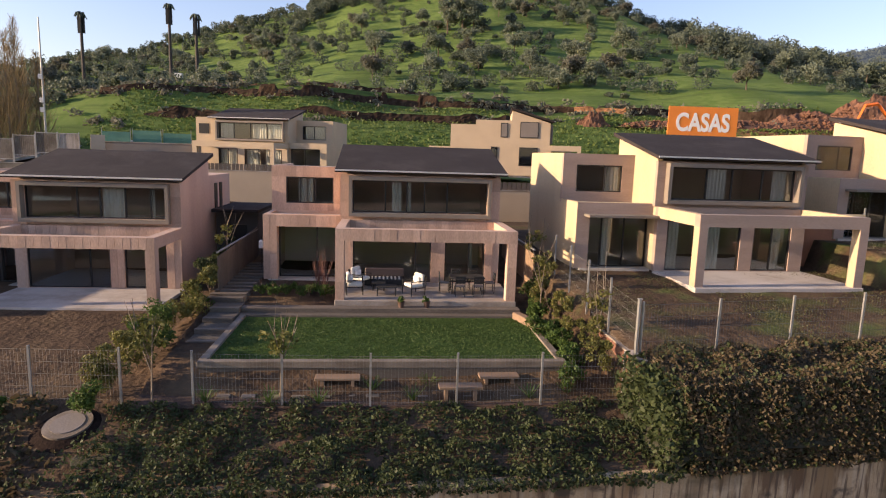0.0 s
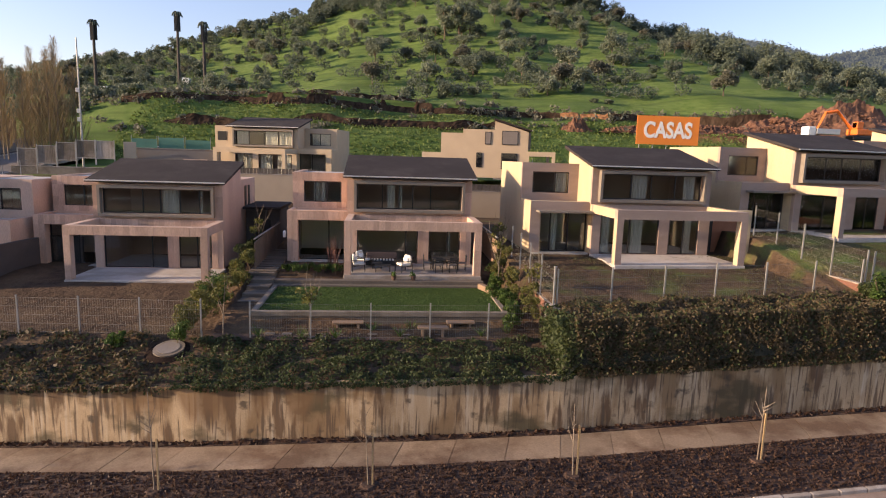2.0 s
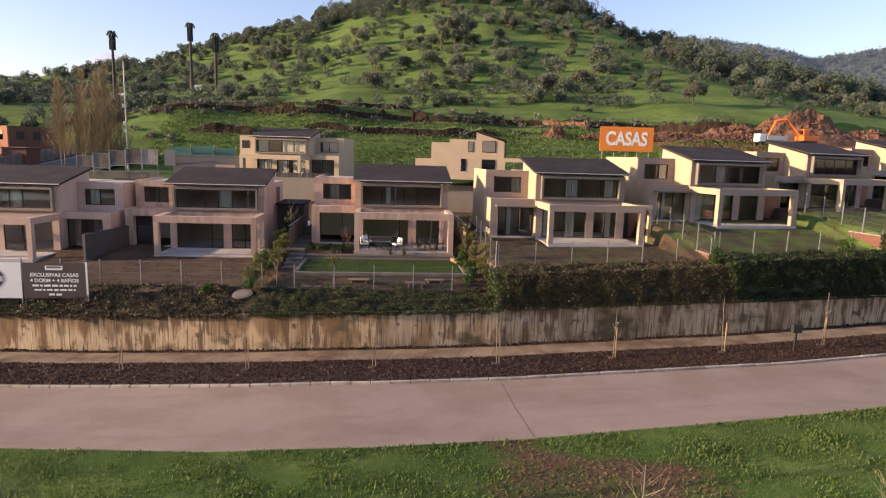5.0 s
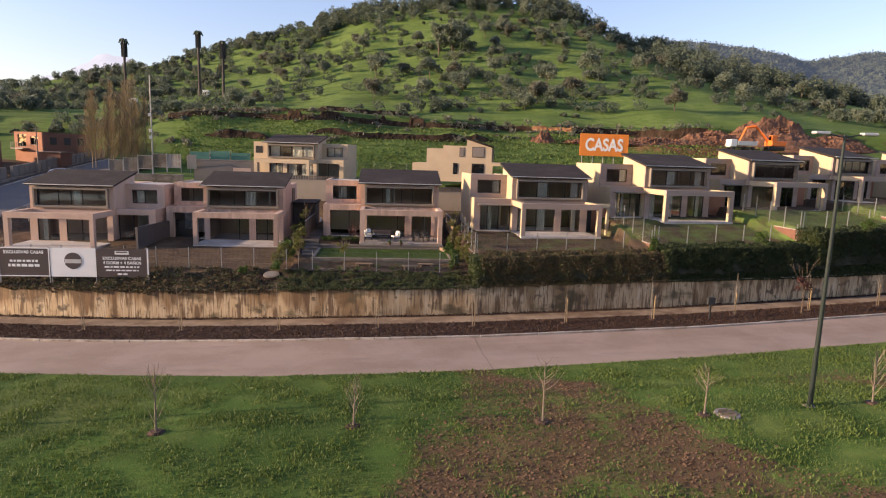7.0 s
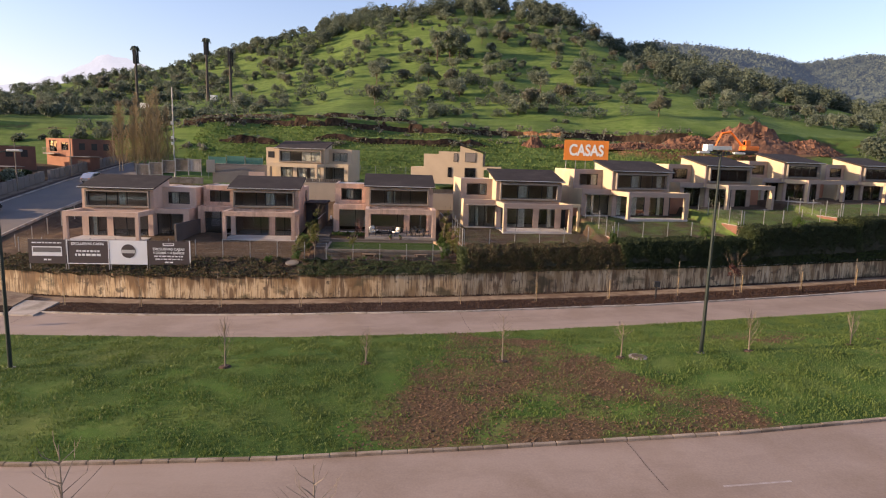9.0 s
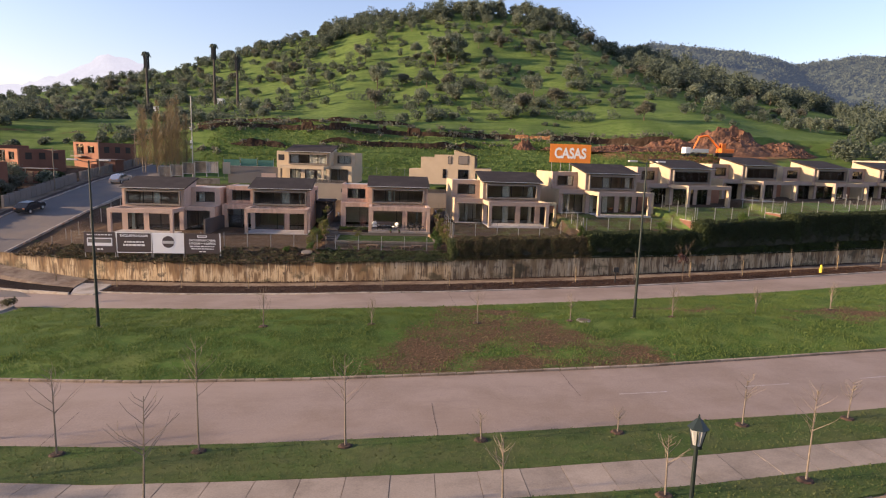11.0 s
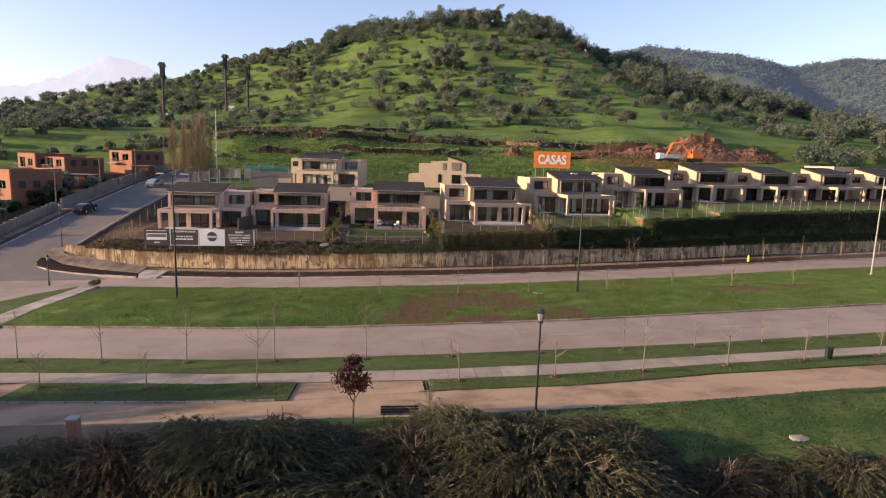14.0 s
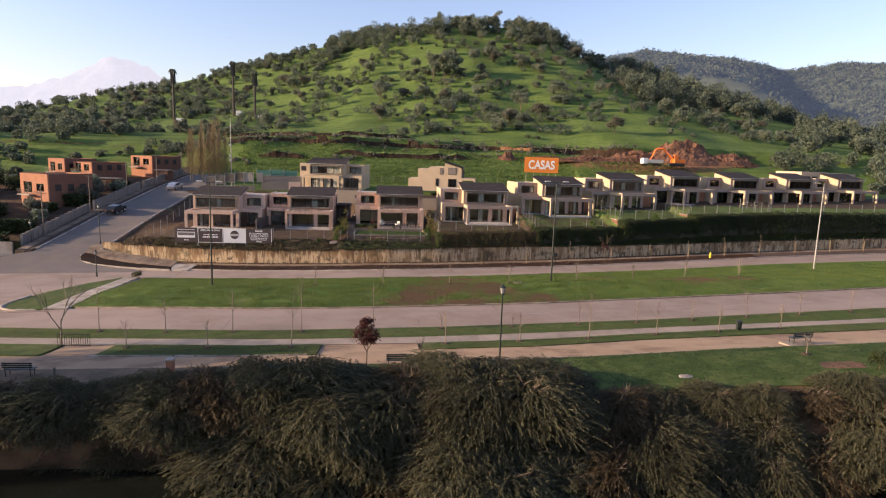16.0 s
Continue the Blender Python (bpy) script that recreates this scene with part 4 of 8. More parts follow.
part("side_block", boxed(-1.7, -0.002, 4.2, 10, 0, 2.6), CREAM, HB)
for zz in (3.7,):
    part("window", boxed(-1.4, -0.4, 4.16, 4.198, zz, zz + 0.95), ALU, HB)
HK = house(pose(20.4, 32.0, 4.3, rz=80) @ Matrix.Diagonal((1, 0.8, 1, 1)), "cream two-storey house seen from its sunlit side", mirror=True, wall_mat=CREAM)
part("rear_extension", boxed(0.12, 7.3, 12.602, 15.6, 0, 4.75), CREAM, HK)
part("rear_extension", boxed(0.12, 7.3, 15.602, 18.2, 0, 2.6), CREAM, HK)
for ya, yb, za, zb in ((5.1, 7.3, 3.6, 5.1), (5.1, 7.3, 0.95, 2.7), (8.75, 9.6, 3.6, 4.95), (9.9, 10.7, 1.1, 2.7)):
    wk = part("window", boxed(0.055, 0.098, ya, yb, za, zb), ALU, HK, "dark-framed side window")
    part("pane", boxed(0.04, 0.053, ya + 0.09, yb - 0.09, za + 0.07, zb - 0.07), WALLGREY if za > 3 else GLASS, wk)


# ---- roadside sign ----
def text_mesh(s, size):
    cu = bpy.data.curves.new("text", 'FONT')
    cu.body, cu.size, cu.extrude, cu.align_x, cu.align_y = s, size, 0.01, 'CENTER', 'CENTER'
    cu.offset = size * 0.03
    ob = new("text", cu)
    dg = bpy.context.evaluated_depsgraph_get()
    me = bpy.data.meshes.new_from_object(ob.evaluated_get(dg))
    bpy.data.objects.remove(ob)
    bpy.data.curves.remove(cu)
    return me


sign = thing("billboard", pose(33.5, 42, 8.75, rz=-3), "orange billboard reading CASAS in white on steel posts", "sign")
part("panel", boxed(0, 8.0, 0, 0.08, 0, 3.55, bevel=0.01), ORANGE, sign)
tm = text_mesh("CASAS", 2.45)
lettering = part("lettering", tm, WHITE, sign, "white capital letters")
lettering.matrix_basis = pose(4.0, -0.02, 1.72, rx=90) @ Matrix.Diagonal((0.86, 1.12, 1, 1))
for i in range(5):
    part("post", rod(bmesh.new(), (0.5 + i * 1.75, 0.2, -3.4), (0.5 + i * 1.75, 0.2, 3.3), 0.06), GALV, sign)


# ---- side road, junction and island ----
def side_road_x(y):
    return interp(y, [-20, -9, 19, 41, 60, 95], [-47.5, -46.8, -45.6, -44.7, -43.2, -40])


def mouth_z(x, y):
    """The side road running down into the street."""
    k = min(1.0, max(0.0, (y + 15) / 8))
    return side_z(y) * k + street_z(x, y) * (1 - k)


def build_side_road():
    ys = np.arange(-15, 96, 1.0)
    verts, faces = [], []
    for y in ys:
        half = 5.6 + max(0, (-6 - y)) * 1.2
        for j in range(7):
            left = half - 2.3 if y > -6 else half - 2.3 * max(0, 1 + (y + 6) / 5)
            x = side_road_x(y) - left + (left + half) * j / 6
            z = mouth_z(x, y) + 0.02
            verts.append((x, y, z))
    k = 7
    for i in range(len(ys) - 1):
        for j in range(6):
            faces.append((i * k + j, i * k + j + 1, (i + 1) * k + j + 1, (i + 1) * k + j))
    tagged(part("road", mesh_from("side_road", verts, faces, ROAD2), None), "grey side road climbing past brick houses", "road", kind="structure")
    for side, off in (("near", 5.6), ("far", -3.35)):
        bm = bmesh.new()
        ys2 = np.arange(-5, 95, 1.5)
        prev = None
        for y in ys2:
            x = side_road_x(y) + off
            z = side_z(y)
            d = 0.18 if off > 0 else -0.18
            ring = [bm.verts.new(p) for p in ((x, y, z - 0.2), (x, y, z + 0.16), (x + d, y, z + 0.16), (x + d, y, z - 0.2))]
            if prev:
                for j in range(4):
                    bm.faces.new((prev[j], prev[(j + 1) % 4], ring[(j + 1) % 4], ring[j]))
            prev = ring
        bmesh.ops.recalc_face_normals(bm, faces=bm.faces)
        tagged(part("kerb", bm, CONC), "worn concrete kerb of the side road", "kerb", kind="structure")


def side_strip(name, off0, off1, h, mat, label, category):
    verts, faces = [], []
    ys = np.arange(-6, 95, 1.5)
    for y in ys:
        for off in (off0, off1):
            verts.append((side_road_x(y) + off, y, side_z(y) + h))
        for off in (off1, off0):
            verts.append((side_road_x(y) + off, y, side_z(y) - 0.3))
    for i in range(len(ys) - 1):
        for j in range(4):
            a, b = i * 4 + j, i * 4 + (j + 1) % 4
            faces.append((a, b, b + 4, a + 4))
    faces += [(3, 2, 1, 0), tuple(len(verts) - 4 + j for j in range(4))]
    tagged(part(name, mesh_from(name, verts, faces, mat), None), label, category, kind="structure")


build_side_road()
side_strip("verge", -4.5, -3.54, 0.12, MULCH, "dark planted verge beside the side road", "verge")
side_strip("footway", -5.75, -4.51, 0.15, PAVE, "narrow concrete footway below the garden walls", "pavement")


def flat_patch(name, outline, h, mat, label, category, skirt=0.2, level=street_z):
    """A raised patch of ground with a given plan outline."""
    bm = bmesh.new()
    top = [bm.verts.new((x, y, level(x, y) + h)) for x, y in outline]
    low = [bm.verts.new((x, y, level(x, y) + h - skirt)) for x, y in outline]
    bm.faces.new(top)
    n = len(top)
    for i in range(n):
        bm.faces.new((top[(i + 1) % n], top[i], low[i], low[(i + 1) % n]))
    bmesh.ops.recalc_face_normals(bm, faces=bm.faces)
    return tagged(part(name, bm, mat), label, category, kind="structure")


def y_patch(name, left, right, y0, y1, h, mat, label, category):
    """A raised patch between two plan lines x(y), following the slope of the street."""
    ys = np.linspace(y0, y1, 24)
    verts, faces = [], []
    for y in ys:
        xl, xr = left(y), right(y)
        for k in range(5):
            x = xl + (xr - xl) * k / 4
            verts.append((x, y, street_z(x, y) + h))
        verts += [(xr, y, street_z(xr, y) - 0.2), (xl, y, street_z(xl, y) - 0.2)]
    for i in range(len(ys) - 1):
        for j in range(7):
            q, r = i * 7 + j, i * 7 + (j + 1) % 7
            faces.append((q, q + 7, r + 7, r))
    faces += [tuple(range(7)), tuple(len(verts) - 1 - j for j in range(7))]
    bm = bmesh.new()
    vs = [bm.verts.new(v) for v in verts]
    for f in faces:
        bm.faces.new([vs[i] for i in f])
    bmesh.ops.recalc_face_normals(bm, faces=bm.faces)
    return tagged(part(name, bm, mat), label, category, kind="structure")


path_left = lambda y: interp(y, [-39.5, -18.9], [-30.7, -31.7])
path_right = lambda y: interp(y, [-39.5, -18.9], [-28.4, -30.0])
y_patch("junction", lambda y: -70, lambda y: interp(y, [-40, -18, -10.4], [-29.0, -29.0, -41.5]), -40, -10.4, 0.006, ROAD, "open concrete junction", "road")
y_patch("island", lambda y: interp(y, [-39.5, -38.8, -36, -30, -24, -19.3], [-33.0, -34.6, -35.6, -35.4, -34.2, -32.2]), lambda y: path_left(y) - 0.02, -39.5, -19.3, 0.13, LAWN, "triangular grass island in the junction", "lawn")
y_patch("crossing_path", path_left, path_right, -39.5, -18.9, 0.16, CONC, "pale concrete path crossing the median", "pavement")
corner_z = mouth_z
bed = [(-27.8, -14.3), (-31.9, -13.3), (-36.3, -11.9), (-40.0, -10.3), (-42.0, -8.8), (-42.6, -7.5), (-42.4, -6.6), (-41.2, -7.0), (-38.5, -8.9), (-34.5, -10.3), (-31.0, -11.4), (-28.4, -12.2)]
flat_patch("corner_bed", bed, 0.14, BEDSOIL, "dark mulch bed rounding the street corner", "bed", skirt=0.7, level=corner_z)
kb = tagged(new("kerb"), "pale curved kerb round the corner bed", "kerb", kind="structure")
for (xa, ya), (xb, yb) in zip(bed[:6], bed[1:7]):
    d = math.hypot(xb - xa, yb - ya)
    ob = part("kerbstone", boxed(0, d, -0.09, 0.09, -0.5, 0.03, bevel=0.02), CONC, kb)
    ob.matrix_basis = pose(xa, ya, corner_z(xa, ya) + 0.17, rz=math.degrees(math.atan2(yb - ya, xb - xa)))
flat_patch("corner_footway", [(-28.4, -12.15), (-31.0, -11.35), (-34.5, -10.25), (-38.5, -8.85), (-41.2, -6.95), (-42.4, -6.5), (-43.2, -3.0), (-41.4, -2.4), (-40.6, -5.0), (-36, -6.9), (-28.4, -9.2)], 0.15, PAVE, "footway turning the corner below the wall", "pavement", skirt=0.7, level=corner_z)

flat_patch("dropped_kerb", [(-28.4, -10.4), (-28.3, -12.3), (-27.6, -14.35), (-25.4, -14.75), (-25.35, -10.9)], 0.10, CONC, "pale concrete ramp across the planting bed", "pavement", level=corner_z)
ik = tagged(new("kerb"), "pale rounded kerb at the tip of the grass island", "kerb", kind="structure")
tip = [(-31.2, -39.55), (-33.0, -39.55), (-34.6, -38.9), (-35.6, -37.4), (-35.75, -35.4), (-35.6, -32.5)]
for (xa, ya), (xb, yb) in zip(tip, tip[1:]):
    ob = part("kerbstone", boxed(0, math.hypot(xb - xa, yb - ya), -0.09, 0.09, -0.3, 0.02, bevel=0.02), CONC, ik)
    ob.matrix_basis = pose(xa, ya, street_z(xa, ya) + 0.15, rz=math.degrees(math.atan2(yb - ya, xb - xa)))


# ---- kerbs, paving joints ----
def kerb_run(name, f, x0, x1, length, h, width, mat, label):
    k = tagged(new(name), label, "kerb", kind="structure")
    me = bpy.data.meshes.new("kerbstone")
    bm = boxed(-length / 2 + 0.012, length / 2 - 0.012, -width / 2, width / 2, -0.25, 0, bevel=0.025)
    bm.to_mesh(me)
    bm.free()
    me.materials.append(mat)
    rs = random.Random(5)
    x = x0
    while x < x1:
        y = f(x)
        dy = f(x + 0.5) - f(x - 0.5)
        dz = street_z(x + 0.5, f(x + 0.5)) - street_z(x - 0.5, f(x - 0.5))
        a = math.degrees(math.atan2(dy, 1))
        ob = new("kerbstone", me)
        ob.parent = k
        ob.matrix_basis = pose(x, y, street_z(x, y) + h + rs.uniform(-0.008, 0.008), 0, -math.degrees(math.atan(dz)), a + rs.uniform(-0.5, 0.5))
        x += length * math.cos(math.radians(a))
    return k


kerb_run("kerb", shifted(KERB, 0.08), -25.0, 120, 0.98, 0.13, 0.17, CONC, "row of separate concrete kerbstones at the street")
kerb_run("kerb", shifted(LAWNN, 0.08), -27.5, 120, 0.98, 0.125, 0.17, EDGING, "row of pale kerbstones along the grass median")
kerb_run("kerb", shifted(LAWNF, -0.08), -29, 120, 1.98, 0.10, 0.15, EDGING, "low kerb along the far edge of the median")
kerb_run("kerb", shifted(ROADN, -0.08), -60, 90, 1.98, 0.09, 0.15, EDGING, "low kerb along the avenue")
kerb_run("kerb", shifted(PATHF, 0.06), -17.9, -3.4, 1.5, 0.11, 0.14, CONC, "pale edging stones along the sandy path")
kerb_run("kerb", shifted(PATHF, 0.06), 4.4, 80, 1.5, 0.085, 0.12, EDGING, "pale edging stones along the sandy path")
kerb_run("kerb", shifted(PATHN, 0.0), -12, 80, 1.5, 0.06, 0.12, EDGING, "low edging between path and grass")


def paving(f_far, f_near, x0, x1, length, h, name, label, skew=0.0, mat=PAVE):
    """Separate paving slabs between two curves, each bent to the curve by its corners."""
    parent = tagged(new(name), label, "pavement", kind="structure")
    x = x0
    while x < x1:
        xa, xb = x + 0.012, x + length - 0.012
        pts = []
        for px, f in ((xa, f_far), (xb, f_far), (xb + skew, f_near), (xa + skew, f_near)):
            pts.append((px, f(px), street_z(px, f(px)) + h))
        low = [(a, b, c - 0.09) for a, b, c in pts]
        cx = Vector(pts[0])
        me = mesh_from("slab", [Vector(p) - cx for p in pts + low], [(3, 2, 1, 0), (0, 1, 5, 4), (1, 2, 6, 5), (2, 3, 7, 6), (3, 0, 4, 7)], mat)
        ob = new("slab", me)
        ob.parent = parent
        ob.location = cx + Vector((0, 0, random.uniform(-0.006, 0.006)))
        x += length
    return parent


paving(shifted(WALLY, -0.42), shifted(KERB, 3.40), -36, 100, 1.95, 0.085, "pavement", "stained concrete slabs below the retaining wall", skew=-0.5)
paving(SWF, SWN, -60, 90, 1.6, 0.085, "pavement", "pale concrete slabs of the avenue pavement", skew=-0.1, mat=PALEPAVE)

# joints and lane marks of the roads
def road_seams():
    for f0, f1, xs, j0, j1 in ((KERB, LAWNF, (-26.0, 8.2, 42.0), 0, 8), (LAWNN, ROADN, (-30.0, 11.9, 54.0), 0, 4), (LAWNN, ROADN, (-12.0, 4.4, 31.0), 4, 8)):
        bm = bmesh.new()
        for x in xs:
            pts = []
            for j in range(j0, j1 + 1):
                y = f0(x) + (f1(x) - f0(x)) * j / 8
                pts.append((x + 0.01 * j + 0.02 * math.sin(j * 2.3 + x), y))
            for (xa, ya), (xb, yb) in zip(pts, pts[1:]):
                vs = [bm.verts.new((px, py, street_z(px, py) + 0.006)) for px, py in ((xa - 0.009, ya), (xa + 0.009, ya), (xb + 0.009, yb), (xb - 0.009, yb))]
                bm.faces.new(vs)
        tagged(part("road_joint", bm, MULCH), "dark open joints in the concrete road", "joint", kind="structure")


road_seams()
bm = bmesh.new()
for i, x in enumerate(np.arange(14, 110, 7.0)):
    y = (LAWNN(x) + ROADN(x)) / 2
    y2 = (LAWNN(x + 2.6) + ROADN(x + 2.6)) / 2
    vs = [bm.verts.new((px, py, street_z(px, py) + 0.008)) for px, py in ((x, y - 0.05), (x + 2.6, y2 - 0.05), (x + 2.6, y2 + 0.05), (x, y + 0.05))]
    bm.faces.new(vs)
LANE = material("worn_lane_paint", (0.40, 0.345, 0.315), 0.8, vary=0.1, bump=0, dirt=(0.31, 0.25, 0.22), dirt_amount=0.6, dirt_size=3)
tagged(part("lane_mark", bm, LANE), "rubbed pale dashes along the avenue", "road marking", kind="structure")


# ---- lawn of the median: blades and bare soil ----
def bare(x, y):
    """How bare the median is at a place: 0 grass, 1 soil."""
    left = interp(y, [-42, -35, -25], [-0.6, 2.6, 6.2])
    right = interp(y, [-42, -39, -33, -27, -24.5], [19.0, 19.5, 15.5, 13.5, 8.5])
    a = max(-0.6, min(1.0, min(x - left, right - x) / 3.2, (-23.5 - y) / 3.0))
    c = max(-0.6, 1 - math.hypot((x - 40) / 9.0, (y + 31) / 4.0))
    d = max(-0.6, 1 - math.hypot((x - 27) / 5.0, (y + 27.5) / 2.0))
    n = 0.55 * noise.noise((x * 0.35, y * 0.35, 7)) + 0.35 * noise.noise((x * 1.3, y * 1.3, 2))
    return min(0.56, max(a, c, d) * 1.0) + n


def build_median_cover():
    rs = np.random.RandomState(3)
    c, u, v = [], [], []
    cs, us, vs = [], [], []
    at = median.data.attributes.new("soil", "FLOAT", "POINT")
    at.data.foreach_set("value", [max(0.0, bare(v.co.x, v.co.y)) for v in median.data.vertices])
    for _ in range(230000):
        x = rs.uniform(-29, 75) if rs.rand() < 0.8 else rs.uniform(-20, 34)
        far, near = LAWNF(x) - 0.2, LAWNN(x) + 0.2
        y = rs.uniform(near, far)
        k = bare(x, y) + rs.normal(0, 0.22) + 0.35 * noise.noise((x * 0.9, y * 0.5, 3))
        z = street_z(x, y) + 0.12
        a = rs.uniform(0, math.pi)
        if k < 0.42:
            s = rs.uniform(0.025, 0.07) * (1 + 0.9 * noise.noise((x * 0.6, y * 0.6, 5)))
            c.append((x, y, z + s * 0.6))
            u.append((math.cos(a) * s * 0.24, math.sin(a) * s * 0.24, 0))
            v.append((rs.uniform(-0.5, 0.5) * s, rs.uniform(-0.5, 0.5) * s, s * 0.8))
        elif rs.rand() < 0.45:
            s = rs.uniform(0.02, 0.06)
            cs.append((x, y, z + 0.010 + rs.uniform(0, 0.012)))
            us.append((math.cos(a) * s, math.sin(a) * s, rs.uniform(-0.02, 0.02)))
            vs.append((-math.sin(a) * s * 0.7, math.cos(a) * s * 0.7, rs.uniform(-0.02, 0.02)))
    tagged(part("grass_tufts", quads_mesh("grass_tufts", c, u, v, L_GRASS), None), "short uneven green grass tufts", "grass", kind="stuff")
    soil = leaf_material("bare_reddish_soil", (0.120, 0.072, 0.042), (0.225, 0.135, 0.080), 0.95)
    tagged(part("bare_soil", quads_mesh("bare_soil", cs, us, vs, soil), None), "bare reddish soil showing through the grass", "soil", kind="stuff")


build_median_cover()


def cover(name, region, count, size, mat, label, category, seed=1, flat=0.6, lift=0.0, x0=-30, x1=60):
    """Loose cover of small pieces over a strip of the plan."""
    rs = np.random.RandomState(seed)
    far, near, h = region
    pts = []
    for _ in range(count):
        x = rs.uniform(x0, x1)
        y = rs.uniform(near(x), far(x))
        pts.append((x, y, street_z(x, y) + h + rs.uniform(0, lift)))
    tagged(part(name, quads_mesh(name, *leaves(rs, np.array(pts), size, flat), mat), None), label, category, kind="stuff")


cover("bark_mulch", (shifted(KERB, 3.3), shifted(KERB, 0.25), 0.11), 48000, 0.036, L_MULCH, "loose dark bark chips", "mulch", 4, 0.3, 0.05, -25.2, 60)
cover("bark_mulch", (shifted(WALLY, -0.02), shifted(WALLY, -0.36), 0.11), 2500, 0.06, L_MULCH, "dark crumbs of soil along the wall", "mulch", 5, 0.3, 0.05, -38, 60)
cover("grass_tufts", (ROADN, SWF, 0.11), 16000, 0.024, L_VERGE, "rough grass tufts of the verge", "grass", 6, 0.0, 0.04, -30, 60)
cover("grass_tufts", (SWN, PATHF, 0.11), 9000, 0.024, L_VERGE, "rough grass tufts of the verge", "grass", 7, 0.0, 0.04, 4.6, 60)
cover("grass_tufts", (PATHN, lambda x: -65.5, 0.06), 14000, 0.03, L_IVY, "dark rough tufts of the park grass", "grass", 9, 0.0, 0.04, 2, 48)
cover("grass_tufts", (SWN, PATHF, 0.11), 6000, 0.024, L_VERGE, "rough grass tufts of the verge", "grass", 8, 0.0, 0.04, -17, -3.2)


# ---- hedge on the bank above the wall ----
def hedge_z(x, v):
    """Outer surface of the planting on the bank, v metres behind the wall's face."""
    wt, fz = wall_top(x), FENCEZ(x)
    top = fz + (0.02 if x < 9.3 else 0.0)
    k = min(1.0, max(0.0, (v + 0.1) / 3.3))
    bulge = k ** 0.8 if x < 9.3 else min(1.0, max(0.0, (v + 0.05) / 0.75)) ** 0.5
    n = 0.30 * noise.noise((x * 0.7, v * 0.9, 4)) + 0.22 * noise.noise((x * 1.9, v * 1.9, 6)) - 0.05
    return wt + (top - wt) * bulge + (0.06 if x < 9.3 else 0.22) + n


def build_hedges():
    rs = np.random.RandomState(11)
    spans = ((-34, 9.35, 70000, 0.040, L_IVY, "dense dark green ivy hedge along the wall"), (-38, -6, 7000, 0.08, L_IVYBROWN, "thin brownish ivy on the bank"),
             (9.5, 24.5, 46000, 0.040, L_IVYBROWN, "brownish dry ivy covering the bank"), (9.5, 24.5, 8000, 0.052, L_IVY, "green ivy shoots among the dry ivy"),
             (24.5, 39, 40000, 0.05, L_IVYDARK, "green ivy hedge on the stepped bank"), (39, 68, 60000, 0.055, L_IVYDARK, "tall dark ivy hedge on the bank"),
             (68, 130, 26000, 0.11, L_IVYDARK, "far ivy hedge on the bank"))
    for x0, x1, count, size, mat, label in spans:
        pts = []
        thin = x0 == -34
        for _ in range(count):
            x = rs.uniform(x0, x1)
            if thin and x < -5.4 and rs.rand() < 0.72:
                continue
            v = rs.uniform(-0.12, 3.5) if rs.rand() > 0.12 else rs.uniform(-0.15, 0.2)
            z = hedge_z(x, v) - abs(rs.normal(0, 0.10))
            if math.hypot(x + 6.3, WALLY(x) + v + 8.45) < 0.9:
                continue
            if x > 9.4 and rs.rand() < 0.55:
                f = rs.rand()
                v = 0.06 + 0.62 * f * f + 0.14 * noise.noise((x * 1.2, f * 2.5, 3)) - abs(rs.normal(0, 0.05))
                z = wall_top(x) + (FENCEZ(x) + 0.2 - wall_top(x)) * f
                pts.append((x, WALLY(x) + v, z))
                continue
            if v < 0.1:
                z = wall_top(x) + rs.uniform(-0.30 if x < 9.4 else -0.12, 0.15) * (0.5 + noise.noise((x * 0.9, 0, 8)))
            pts.append((x, WALLY(x) + v, z))
        tagged(part("hedge", quads_mesh("hedge", *leaves(rs, np.array(pts), size, 0.25), mat), None), label, "hedge", kind="stuff")
    # ivy over the risers where the bank steps up
    pts = []
    for xs0 in (9.35, 24.6, 38.8, 51.6, 67.2):
        for _ in range(3600):
            x = xs0 + rs.uniform(-0.5, 0.35)
            v = rs.uniform(0.0, 3.4)
            pts.append((x, WALLY(x) + v, rs.uniform(hedge_z(xs0 - 0.6, v), hedge_z(xs0 + 0.5, v)) + rs.normal(0, 0.05)))
    tagged(part("hedge", quads_mesh("hedge", *leaves(rs, np.array(pts), 0.055, 0.25), L_IVY), None), "ivy hanging over the steps of the bank", "hedge", kind="stuff")
    # near-black sheet inside the hedge, its colour standing for shade between the leaves
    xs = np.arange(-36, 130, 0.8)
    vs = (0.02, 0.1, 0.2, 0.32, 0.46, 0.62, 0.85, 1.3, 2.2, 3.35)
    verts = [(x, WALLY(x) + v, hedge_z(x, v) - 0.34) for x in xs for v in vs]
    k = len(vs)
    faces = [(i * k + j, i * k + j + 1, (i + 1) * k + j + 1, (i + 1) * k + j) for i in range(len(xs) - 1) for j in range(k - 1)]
    inner = material("hedge_gap_shade", (0.022, 0.022, 0.011), 0.95, vary=0.5, size=0.3, grain=9, bump=1.0)
    tagged(part("hedge_bank", mesh_from("hedge_bank", verts, faces, inner), None), "near-black sheet under the ivy for the shade between leaves", "bank", kind="stuff")


build_hedges()


